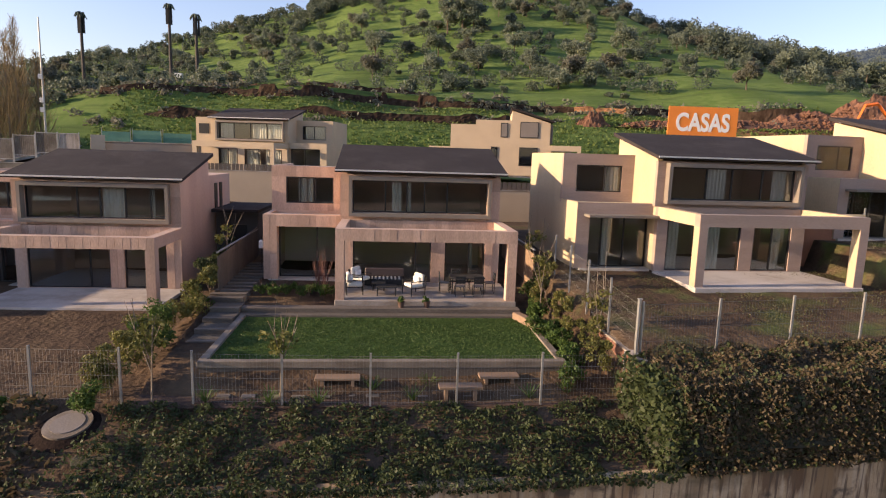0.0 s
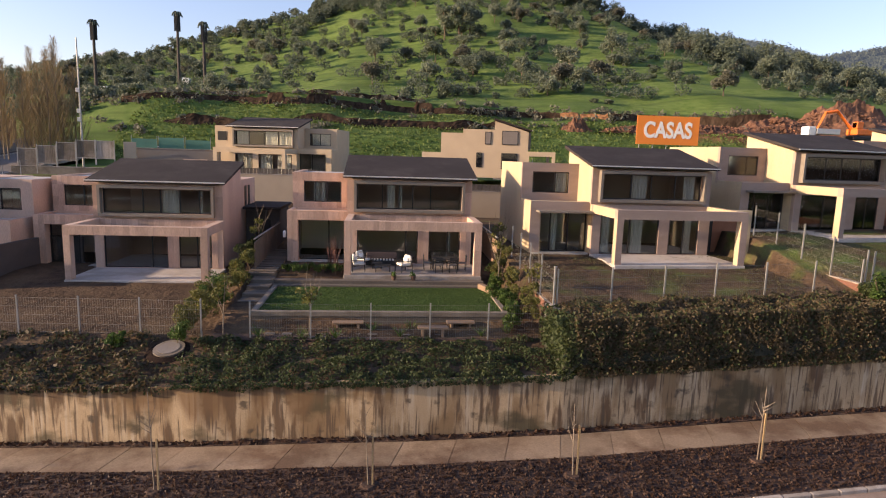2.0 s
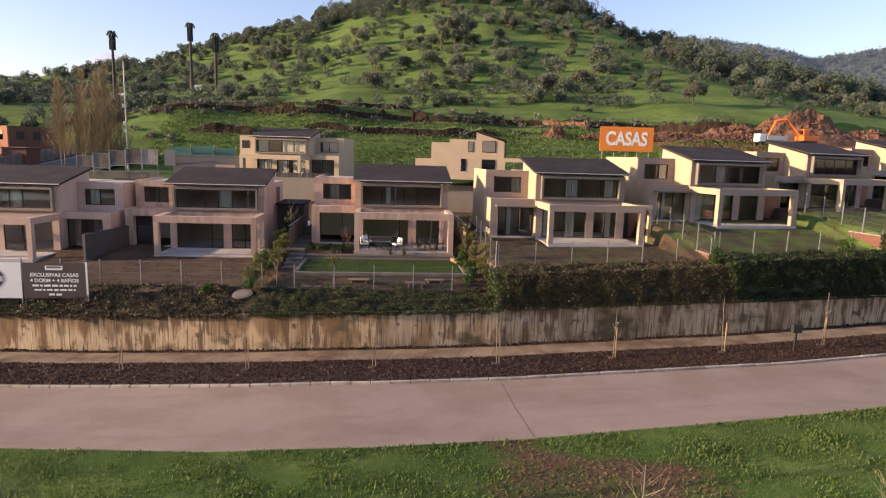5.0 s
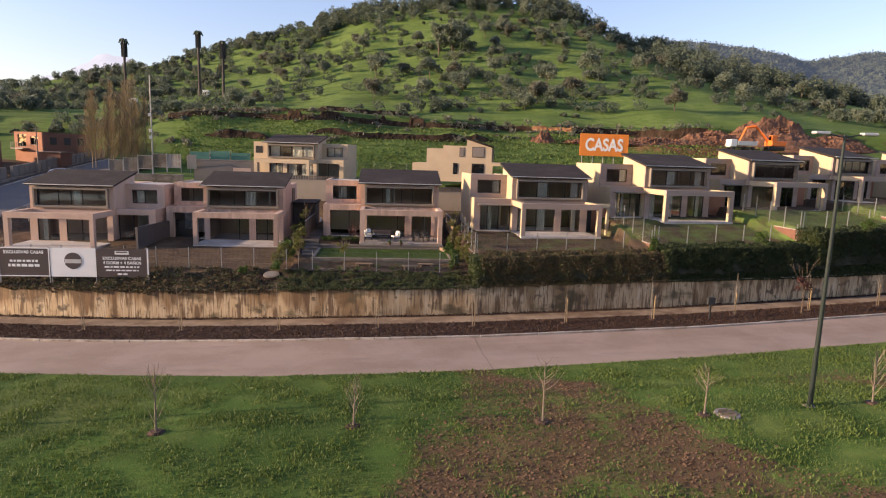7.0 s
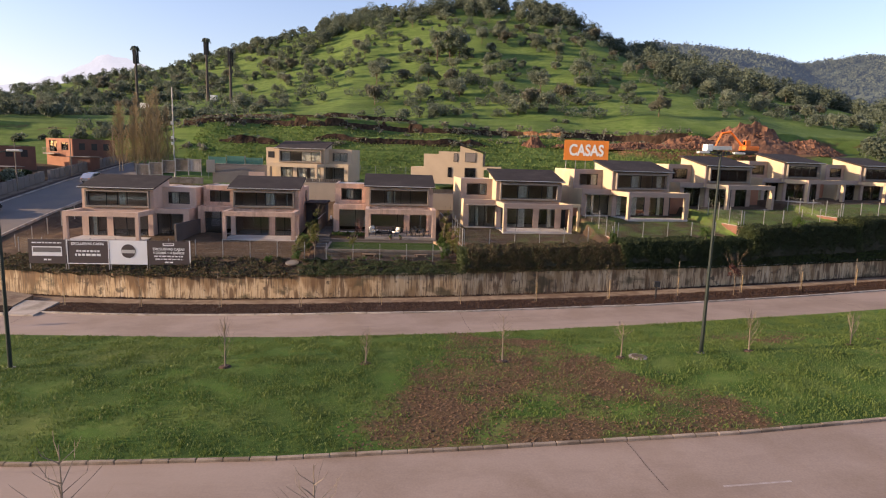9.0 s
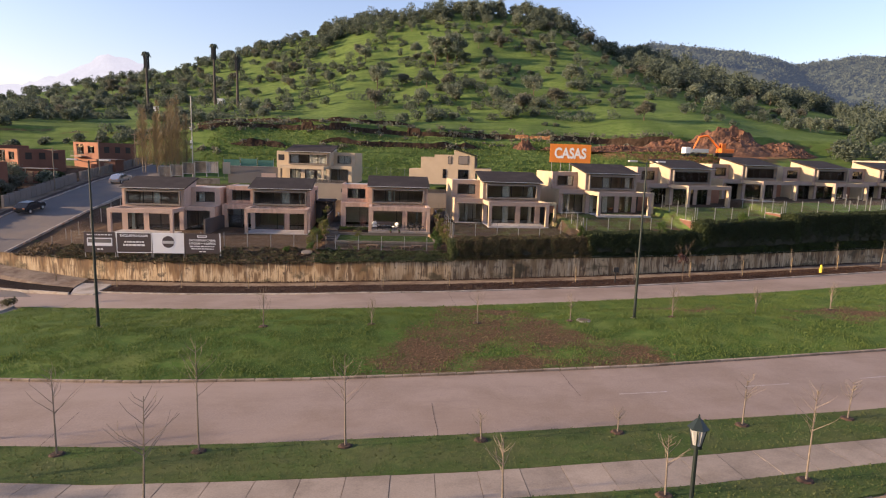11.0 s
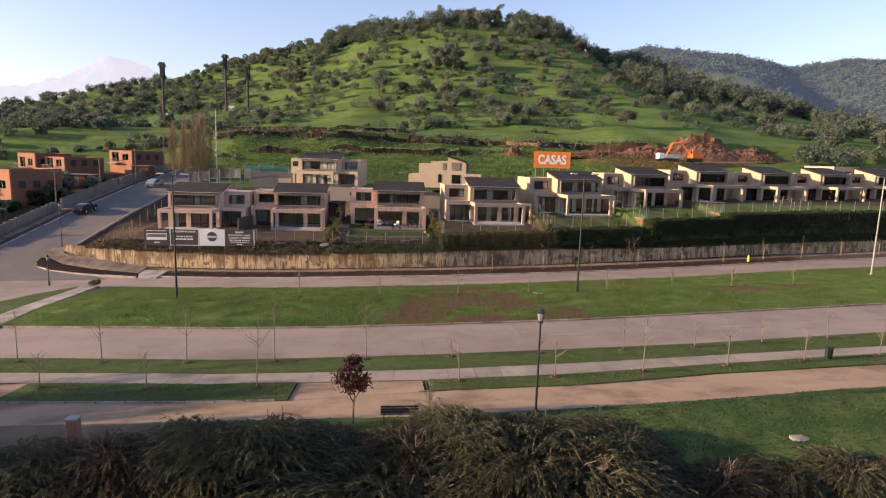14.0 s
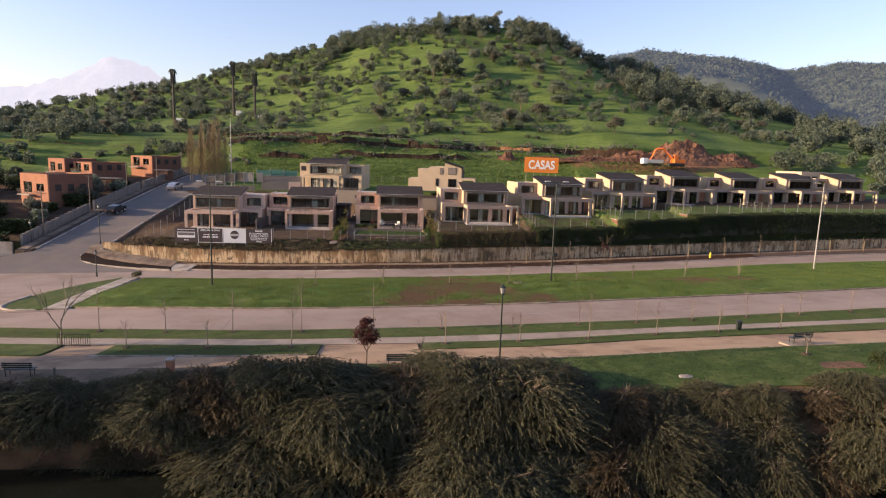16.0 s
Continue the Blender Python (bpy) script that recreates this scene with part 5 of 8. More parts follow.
# ---- wire mesh fences ----
def fence_run(pts, height, label, wires=True, spacing=2.6, group="wire fences"):
    """A fence along a plan polyline of (x, y, z): steel posts and welded wire panels."""
    f = thing("fence", pose(*pts[0]), label, "fence", group)
    origin = Vector(pts[0])
    pm = bpy.data.meshes.new("post")
    bm = bmesh.new()
    box(bm, -0.03, 0.03, -0.03, 0.03, -0.25, height + 0.06)
    bm.to_mesh(pm)
    bm.free()
    pm.materials.append(GALV)
    c, u, v = [], [], []
    n = int(1 / 0.0385)
    for i in range(1, n):
        c.append((i / n, 0, height / 2))
        u.append((0.0011, 0, 0))
        v.append((0, 0, height / 2 - 0.02))
    for j in range(5):
        c.append((0.5, 0, 0.08 + j * (height - 0.12) / 4))
        u.append((0.5, 0, 0))
        v.append((0, 0, 0.004))
    wm = quads_mesh("wire_panel", c, u, v, WIRE)
    for i, p in enumerate(pts):
        ob = new("post", pm)
        ob.parent = f
        ob.location = Vector(p) - origin
        if i + 1 < len(pts) and wires:
            q = Vector(pts[i + 1]) - Vector(p)
            w = new("wire_panel", wm)
            w.parent = f
            tagged(w, "thin welded wire mesh", kind="stuff")
            s = Matrix(((q.x, -q.y / q.length, 0, 0), (q.y, q.x / q.length, 0, 0), (q.z, 0, 1, 0), (0, 0, 0, 1)))
            w.matrix_basis = Matrix.Translation(Vector(p) - origin) @ s
    return f


def front_fence(x0, x1, step=2.6, dv=3.4):
    n = max(1, round((x1 - x0) / step))
    return [(x, WALLY(x) + dv, FENCEZ(x)) for x in (x0 + (x1 - x0) * i / n for i in range(n + 1))]


fence_run(front_fence(-33, -5.3), 1.55, "galvanised wire mesh fence above the ivy bank")
fence_run(front_fence(-3.3, 9.1), 1.5, "galvanised wire mesh fence below the small garden")
fence_run(front_fence(9.55, 24.3), 1.6, "galvanised wire mesh fence on the stepped bank")
fence_run(front_fence(24.9, 38.5), 1.6, "galvanised wire mesh fence on the stepped bank")
fence_run(front_fence(39.1, 51.3), 1.6, "galvanised wire mesh fence above the tall hedge")
fence_run(front_fence(51.9, 66.9), 1.6, "galvanised wire mesh fence above the tall hedge")
fence_run(front_fence(67.5, 110), 1.6, "distant wire mesh fence above the hedge")
for x, lv0, lv1 in ((9.4, -1.1, 0.6), (24.5, 0.5, 1.9), (38.8, 1.5, 3.2), (51.6, 2.5, 3.9), (67.2, 2.9, 4.0)):
    w = WALLY(x) + 3.4
    fence_run([(x, w + i * 2.2, land_z(x + 0.3, w + i * 2.2)) for i in range(5)], 1.7, "wire mesh fence between two yards")
fence_run([(-35.4, WALLY(-35.4) + 3.4 + i * 3.0, side_z(WALLY(-35.4) + 3.4 + i * 3.0) + 0.6) for i in range(14)], 1.5, "thin wire fence along the side road")
post = thing("corner_post", pose(9.38, WALLY(9.38) + 3.3, -1.15), "tall galvanised corner post at the step of the bank", "post")
part("shaft", boxed(-0.035, 0.035, -0.035, 0.035, -0.2, 3.2, bevel=0.006), GALV, post)
part("cap", boxed(-0.06, 0.06, -0.06, 0.06, 3.2, 3.23), GALV, post)
for x, z0, z1 in ((9.5, -1.2, 0.25), (24.6, 0.4, 1.15), (38.8, 1.3, 2.4), (51.6, 2.6, 3.3)):
    st = thing("step_wall", pose(x, WALLY(x) + 3.3, z0), "short rough brick wall at the step of the bank", "wall")
    part("face", boxed(-0.12, 0.12, -0.25, 3.5, -0.4, z1 - z0, bevel=0.02), BRICK_DARK, st)
    part("coping", boxed(-0.14, 0.14, -0.27, 3.52, z1 - z0 + 0.002, z1 - z0 + 0.06), CONC, st)


# ---- banners ----
def bars(bm, x0, x1, z, h, y, n, seed):
    """A line of unreadable writing as plain bars."""
    r = random.Random(seed)
    x = x0
    while x < x1:
        w = r.uniform(0.12, 0.4)
        box(bm, x, min(x1, x + w), y, y + 0.004, z - h / 2, z + h / 2)
        x += w + 0.08
    return bm


def banner(x, w, mat, label, lines, border=False):
    y = -8.35
    b = thing("banner", pose(x, y, -1.75), label, "banner", "banners on the fence")
    part("sheet", boxed(0, w, 0, 0.02, 0, 2.15), mat, b)
    for i in (0, 1):
        part("post", boxed(0.05 + i * (w - 0.1) - 0.03, 0.05 + i * (w - 0.1) + 0.03, 0.03, 0.09, -0.5, 2.2), GALV, b)
    if border:
        for a in ((0, w, 0, 0.07), (0, w, 2.08, 2.15), (0, 0.07, 0.07, 2.08), (w - 0.07, w, 0.07, 2.08)):
            part("border", boxed(a[0], a[1], -0.012, -0.002, a[2], a[3]), WHITE, b)
    for kind, txt, z, h in lines:
        if kind == "text":
            t = part("lettering", text_mesh(txt, h), WHITE, b, "white lettering")
            wd = max(v.co.x for v in t.data.vertices) * 2
            t.matrix_basis = pose(w / 2, -0.006, z, rx=90) @ Matrix.Diagonal((min(1.2, (w * 0.78) / wd), 1, 0.2, 1))
        elif kind == "bars":
            part("lettering", bars(bmesh.new(), w * (0.5 - txt / 2), w * (0.5 + txt / 2), z, h, -0.008, 0, int(z * 100)), WHITE, b, "white lines of small writing")
        elif kind == "panel":
            part("logo", boxed(w * (0.5 - txt / 2), w * (0.5 + txt / 2), -0.008, -0.002, z - h / 2, z + h / 2, ), WHITE, b, "pale logo panel")
            part("logo_mark", boxed(w * (0.5 - txt / 2) + 0.08, w * (0.5 + txt / 2) - 0.08, -0.014, -0.009, z - h * 0.1, z + h * 0.38), WALLGREY, b)
        elif kind == "disc":
            bm = bmesh.new()
            bmesh.ops.create_cone(bm, cap_ends=True, segments=40, radius1=h, radius2=h, depth=0.012, matrix=pose(w / 2, -0.008, z, rx=90))
            part("logo", bm, BANNER_DARK, b, "dark round logo")
            part("logo_mark", boxed(w / 2 - h * 0.95, w / 2 + h * 0.95, -0.022, -0.016, z - 0.18, z + 0.12), WHITE_TRIM, b)
    return b


banner(-29.0, 3.1, BANNER_DARK, "dark brown vinyl banner with a pale logo panel on the fence", [("bars", 0.8, 1.85, 0.1), ("panel", 0.8, 1.1, 0.85), ("bars", 0.2, 0.35, 0.14)])
banner(-25.8, 3.55, BANNER_DARK, "dark brown vinyl banner with a white border on the fence", [("text", "EXCLUSIVAS CASAS", 1.8, 0.32), ("bars", 0.55, 1.15, 0.16), ("bars", 0.62, 0.82, 0.2)], border=True)
banner(-22.2, 3.2, WHITE, "white vinyl banner with a dark round logo on the fence", [("disc", 0, 1.2, 0.62), ("bars", 0.5, 0.25, 0.05)])
banner(-18.9, 3.5, BANNER_DARK, "dark brown vinyl banner advertising houses on the fence", [("panel", 0.28, 1.85, 0.26), ("text", "EXCLUSIVAS CASAS", 1.42, 0.3), ("text", "4 DORM + 4 BAÑOS", 1.08, 0.3), ("bars", 0.72, 0.78, 0.12), ("bars", 0.66, 0.52, 0.1), ("bars", 0.2, 0.24, 0.12)])
part("edge_pole", boxed(-15.35, -15.27, -8.4, -8.32, -2.2, 0.45), WHITE, None)
tagged(bpy.data.objects["edge_pole"], "white painted pole at the end of the banners", "post")


# ---- street furniture ----
def tall_lamp(x, y, z, h, arms, label, mat=None):
    l = thing("street_lamp", pose(x, y, z), label, "street lamp", "street lamps")
    mat = mat or GREENPOLE
    part("base", boxed(-0.2, 0.2, -0.2, 0.2, -0.2, 0.06), CONC, l)
    part("pole", rod(bmesh.new(), (0, 0, 0.06), (0, 0, h), 0.11, 0.055, 12), mat, l)
    for s in arms:
        a = part("arm", rod(bmesh.new(), (0, 0, h - 0.12), (s * 0.75, 0, h + 0.02), 0.03, 0.03, 6), mat, l)
        bm = boxed(s * 0.7, s * 1.35, -0.14, 0.14, h - 0.02, h + 0.1, bevel=0.03)
        part("lamp_head", bm, WHITE_TRIM, a, "flat pale lamp head")
    return l


tall_lamp(20.4, -31.64, street_z(20.4, -31.6) + 0.1, 11.4, (-1, 1), "tall slim dark street lamp with two flat heads")
tall_lamp(-17.5, -31.0, street_z(-17.5, -31) + 0.1, 11.4, (-1, 1), "tall slim dark street lamp with two flat heads")
tall_lamp(60.9, -20.5, street_z(60.9, -20.5) + 0.1, 11.9, (-1,), "tall pale steel street lamp with one head", GALV)


def lantern(x, y, z, h, label):
    l = thing("lantern_post", pose(x, y, z), label, "street lamp", "lantern posts")
    bm = bmesh.new()
    rod(bm, (0, 0, -0.2), (0, 0, 0.35), 0.13, 0.10, 10)
    part("foot", bm, GREENPOLE, l)
    part("post", rod(bmesh.new(), (0, 0, 0.35), (0, 0, h - 0.6), 0.06, 0.045, 10), GREENPOLE, l)
    part("collar", rod(bmesh.new(), (0, 0, h - 0.6), (0, 0, h - 0.52), 0.12, 0.12, 10), GREENPOLE, l)
    lt = part("lantern_glass", rod(bmesh.new(), (0, 0, h - 0.52), (0, 0, h - 0.15), 0.11, 0.19, 6), WHITE_TRIM, l, "frosted lantern body")
    part("lantern_roof", rod(bmesh.new(), (0, 0, h - 0.149), (0, 0, h + 0.06), 0.23, 0.05, 6), GREENPOLE, l)
    part("finial", rod(bmesh.new(), (0, 0, h + 0.06), (0, 0, h + 0.16), 0.03, 0.012, 6), GREENPOLE, l)
    for i in range(6):
        a = i * math.pi / 3
        part("glazing_bar", rod(bmesh.new(), (0.115 * math.cos(a), 0.115 * math.sin(a), h - 0.52), (0.195 * math.cos(a), 0.195 * math.sin(a), h - 0.15), 0.014, 0.014, 4), GREENPOLE, lt)
    return l


lantern(8.85, -61.35, street_z(8.85, -61.3), 5.1, "dark green ornamental lantern post beside the path")
lantern(-42.3, -2.0, side_z(-2.0) + 0.1, 5.9, "ornamental lantern post at the side road corner")
lantern(-35.4, -18.5, -4.7, 3.2, "ornamental lantern post at the grass island")
lantern(-52.2, -2.2, side_z(-2.2), 3.4, "ornamental lantern post across the side road")


def bench(m, label):
    b = thing("bench", m, label, "bench", "park benches")
    for i in range(4):
        part("seat_slat", boxed(-0.85, 0.85, -0.22 + i * 0.115, -0.12 + i * 0.115, 0.42, 0.455, bevel=0.006), GREENPOLE, b)
    for i in range(3):
        part("back_slat", boxed(-0.85, 0.85, 0.27, 0.30, 0.55 + i * 0.12, 0.645 + i * 0.12, bevel=0.006), GREENPOLE, b)
    for s in (-0.7, 0.7):
        bm = bmesh.new()
        rod(bm, (s, -0.18, 0), (s, -0.2, 0.42), 0.025)
        rod(bm, (s, 0.22, 0), (s, 0.3, 0.9), 0.025)
        rod(bm, (s, -0.2, 0.41), (s, 0.26, 0.41), 0.02)
        part("leg_frame", bm, GREENPOLE, b, "dark green iron leg frame")
    return b


bench(pose(2.5, -61.55, street_z(2.5, -61.5) + 0.06, rz=180), "dark green slatted bench beside the sandy path")
bench(pose(31.7, -57.9, street_z(31.7, -57.9) + 0.10, rz=188), "dark green slatted bench at the path's edge")
bench(pose(-20.0, -61.4, street_z(-20, -61.4) + 0.03, rz=180), "dark green slatted bench half behind the shrubs")
pad = thing("bench_pad", pose(31.7, -57.9, street_z(31.7, -57.9), rz=8), "pale concrete pad under the park bench", "slab")
part("slab", boxed(-1.25, 1.25, -0.6, 0.6, -0.2, 0.10, bevel=0.02), EDGING, pad)
lb = thing("litter_bin", pose(30.2, -52.75, street_z(30.2, -52.75) + 0.1) @ Matrix.Scale(0.8, 4), "dark green litter bin on the verge", "bin")
part("drum", rod(bmesh.new(), (0, 0, 0.1), (0, 0, 0.95), 0.26, 0.3, 14), GREENPOLE, lb)
part("rim", rod(bmesh.new(), (0, 0, 0.95), (0, 0, 1.0), 0.33, 0.33, 14), DARK, lb)
part("stand", rod(bmesh.new(), (0, 0, -0.05), (0, 0, 0.1), 0.07, 0.07, 8), DARK, lb)
hy = thing("hydrant", pose(51.5, -10.2, street_z(51.5, -10.2) + 0.08), "small yellow fire hydrant on the pavement", "hydrant")
YELLOW = material("yellow_paint", (0.72, 0.52, 0.04), 0.5, vary=0.08, bump=0)
part("barrel", rod(bmesh.new(), (0, 0, 0), (0, 0, 0.75), 0.16, 0.14, 12), YELLOW, hy)
part("bonnet", rod(bmesh.new(), (0, 0, 0.75), (0, 0, 0.95), 0.17, 0.06, 12), YELLOW, hy)
part("outlet", rod(bmesh.new(), (-0.24, 0, 0.5), (0.24, 0, 0.5), 0.06, 0.06, 8), YELLOW, hy)
bp = thing("pillar", pose(-10.9, -62.8, street_z(-10.9, -62.8)), "short orange brick gate pillar by the shrubs", "pillar")
part("shaft", boxed(-0.2, 0.2, -0.2, 0.2, -0.2, 1.25, bevel=0.01), BRICK, bp)
part("cap", boxed(-0.24, 0.24, -0.24, 0.24, 1.252, 1.34, bevel=0.01), CONC, bp)
mb = thing("meter_box", pose(25.9, -13.9, street_z(25.9, -13.9) + 0.1), "dark metal meter box on a post in the bed", "box")
part("stem", boxed(-0.05, 0.05, -0.05, 0.05, -0.1, 1.1), DARK, mb)
part("case", boxed(-0.28, 0.28, -0.12, 0.12, 1.1, 1.6, bevel=0.02), DARK, mb)
mh = thing("manhole_cover", pose(16.4, -32.2, street_z(16.4, -32.2) + 0.13), "pale concrete manhole cover in the bare soil", "manhole")
part("ring", rod(bmesh.new(), (0, 0, -0.1), (0, 0, 0.05), 0.55, 0.5, 20), CONC, mh)
part("lid", rod(bmesh.new(), (0, 0, 0.051), (0, 0, 0.075), 0.36, 0.36, 20), PAVE, mh)
mh = thing("manhole_cover", pose(-6.3, -8.4, -1.42, rx=14, ry=-2), "round concrete manhole rim at the end of the hedge", "manhole")
part("soil_collar", rod(bmesh.new(), (0, 0, -0.3), (0, 0, 0.02), 1.5, 0.66, 20), BEDSOIL, mh, "dark soil heaped round the rim")
part("ring", rod(bmesh.new(), (0, 0, -0.3), (0, 0, 0.07), 0.62, 0.6, 24), OLDCONC, mh)
part("lid", rod(bmesh.new(), (0, 0, 0.071), (0, 0, 0.09), 0.42, 0.42, 24), WALLGREY, mh)


# ---- trees and shrubs ----
def crown_mesh(name, seed, r, h, count, size, mat, lumps=9, squash=0.75, inner=0.55):
    """A crown of leaf clumps gathered round several uneven lobes, open in between."""
    rs = np.random.RandomState(seed)
    lobes = []
    for i in range(lumps):
        a = rs.uniform(0, 2 * math.pi)
        d = r * rs.uniform(0.15, 0.75)
        lobes.append((d * math.cos(a), d * math.sin(a), h + r * squash * rs.uniform(-0.35, 0.7), r * rs.uniform(0.28, 0.5)))
    pts = []
    for _ in range(count):
        x, y, z, q = lobes[rs.randint(lumps)]
        n = rs.normal(size=3)
        n /= np.linalg.norm(n)
        n *= q * rs.uniform(inner, 1.05)
        pts.append((x + n[0], y + n[1], max(h - r * squash, z + n[2] * 0.85)))
    return quads_mesh(name, *leaves(rs, np.array(pts), size, 0.15), mat)


def branching(bm, rs, p, d, length, rad, depth, spread=0.6, seg=5):
    """A tapered limb that forks."""
    q = p + d * length
    rod(bm, p, q, rad, rad * 0.65, seg)
    if depth == 0:
        return
    for _ in range(rs.randint(2, 3)):
        nd = (d + Vector((rs.uniform(-1, 1), rs.uniform(-1, 1), rs.uniform(-0.15, 0.6))) * spread).normalized()
        branching(bm, rs, p + d * length * rs.uniform(0.65, 1.0), nd, length * rs.uniform(0.6, 0.8), rad * 0.6, depth - 1, spread, max(3, seg - 1))


def trunk_mesh(seed, height, rad, mat, depth=2, spread=0.6):
    bm = bmesh.new()
    branching(bm, random.Random(seed), Vector((0, 0, -0.3)), Vector((0.03, 0.02, 1)).normalized(), height * 0.55 + 0.3, rad, depth, spread)
    me = bpy.data.meshes.new("trunk")
    bm.to_mesh(me)
    bm.free()
    me.materials.append(mat)
    return me


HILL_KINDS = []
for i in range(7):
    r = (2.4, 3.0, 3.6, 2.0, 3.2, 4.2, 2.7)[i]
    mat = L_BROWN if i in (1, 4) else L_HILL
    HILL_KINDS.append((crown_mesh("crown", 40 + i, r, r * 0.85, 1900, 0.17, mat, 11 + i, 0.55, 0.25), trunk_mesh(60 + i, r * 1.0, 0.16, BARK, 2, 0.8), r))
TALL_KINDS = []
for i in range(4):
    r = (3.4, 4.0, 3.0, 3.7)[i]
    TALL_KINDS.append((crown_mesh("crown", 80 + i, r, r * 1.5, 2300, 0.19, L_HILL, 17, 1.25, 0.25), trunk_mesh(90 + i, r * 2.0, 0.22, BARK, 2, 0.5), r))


def hill_ground(x, y):
    z = land_z(x, y)
    if y > cut_y(x) + 1:
        z += 1.6 * noise.noise((x * 0.02, y * 0.02, 0)) + 0.5 * noise.noise((x * 0.09, y * 0.09, 3))
    return z


def plant(x, y, kind, scale, label, group, rs):
    crown, trunk, r = kind
    t = thing("tree", pose(x, y, hill_ground(x, y) - 0.1, rz=rs.uniform(0, 360)) @ Matrix.Diagonal((scale, scale, scale * rs.uniform(0.85, 1.15), 1)), label, "tree", group)
    for name, me in (("trunk", trunk), ("crown", crown)):
        ob = new(name, me)
        ob.parent = t
    return t


def build_hill_trees():
    rs = random.Random(21)
    placed = 0
    tries = 0
    spots = []
    while placed < 225 and tries < 16000:
        tries += 1
        x, y = rs.uniform(-150, 165), 92 + rs.random() ** 1.2 * 215
        if y < cut_y(x) + 6 or (66 < x < 108 and y < 92):
            continue
        u = (y - 90) / 230
        dens = 0.30 + 0.5 * u + 0.55 * noise.noise((x * 0.022, y * 0.022, 9)) + (0.25 if x < -30 else 0) + (0.5 if x > 125 else 0)
        if rs.random() > dens:
            continue
        if -100 < x < -44 and 108 < y < 180 and rs.random() < 0.7:
            continue
        if any((x - a) ** 2 + (y - b) ** 2 < 26 for a, b in spots):
            continue
        spots.append((x, y))
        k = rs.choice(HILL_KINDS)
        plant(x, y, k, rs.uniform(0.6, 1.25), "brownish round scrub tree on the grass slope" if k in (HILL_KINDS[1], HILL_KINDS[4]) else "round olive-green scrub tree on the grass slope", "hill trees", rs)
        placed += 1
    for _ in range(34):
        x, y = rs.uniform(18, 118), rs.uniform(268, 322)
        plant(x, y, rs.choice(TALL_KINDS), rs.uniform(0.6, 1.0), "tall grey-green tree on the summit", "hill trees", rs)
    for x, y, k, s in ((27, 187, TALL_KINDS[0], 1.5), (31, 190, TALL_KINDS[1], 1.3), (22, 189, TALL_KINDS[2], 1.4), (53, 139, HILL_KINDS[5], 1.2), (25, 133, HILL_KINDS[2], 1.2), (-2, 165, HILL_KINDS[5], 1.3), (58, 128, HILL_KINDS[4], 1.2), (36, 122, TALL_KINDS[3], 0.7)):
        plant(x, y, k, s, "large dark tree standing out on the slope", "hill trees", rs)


build_hill_trees()


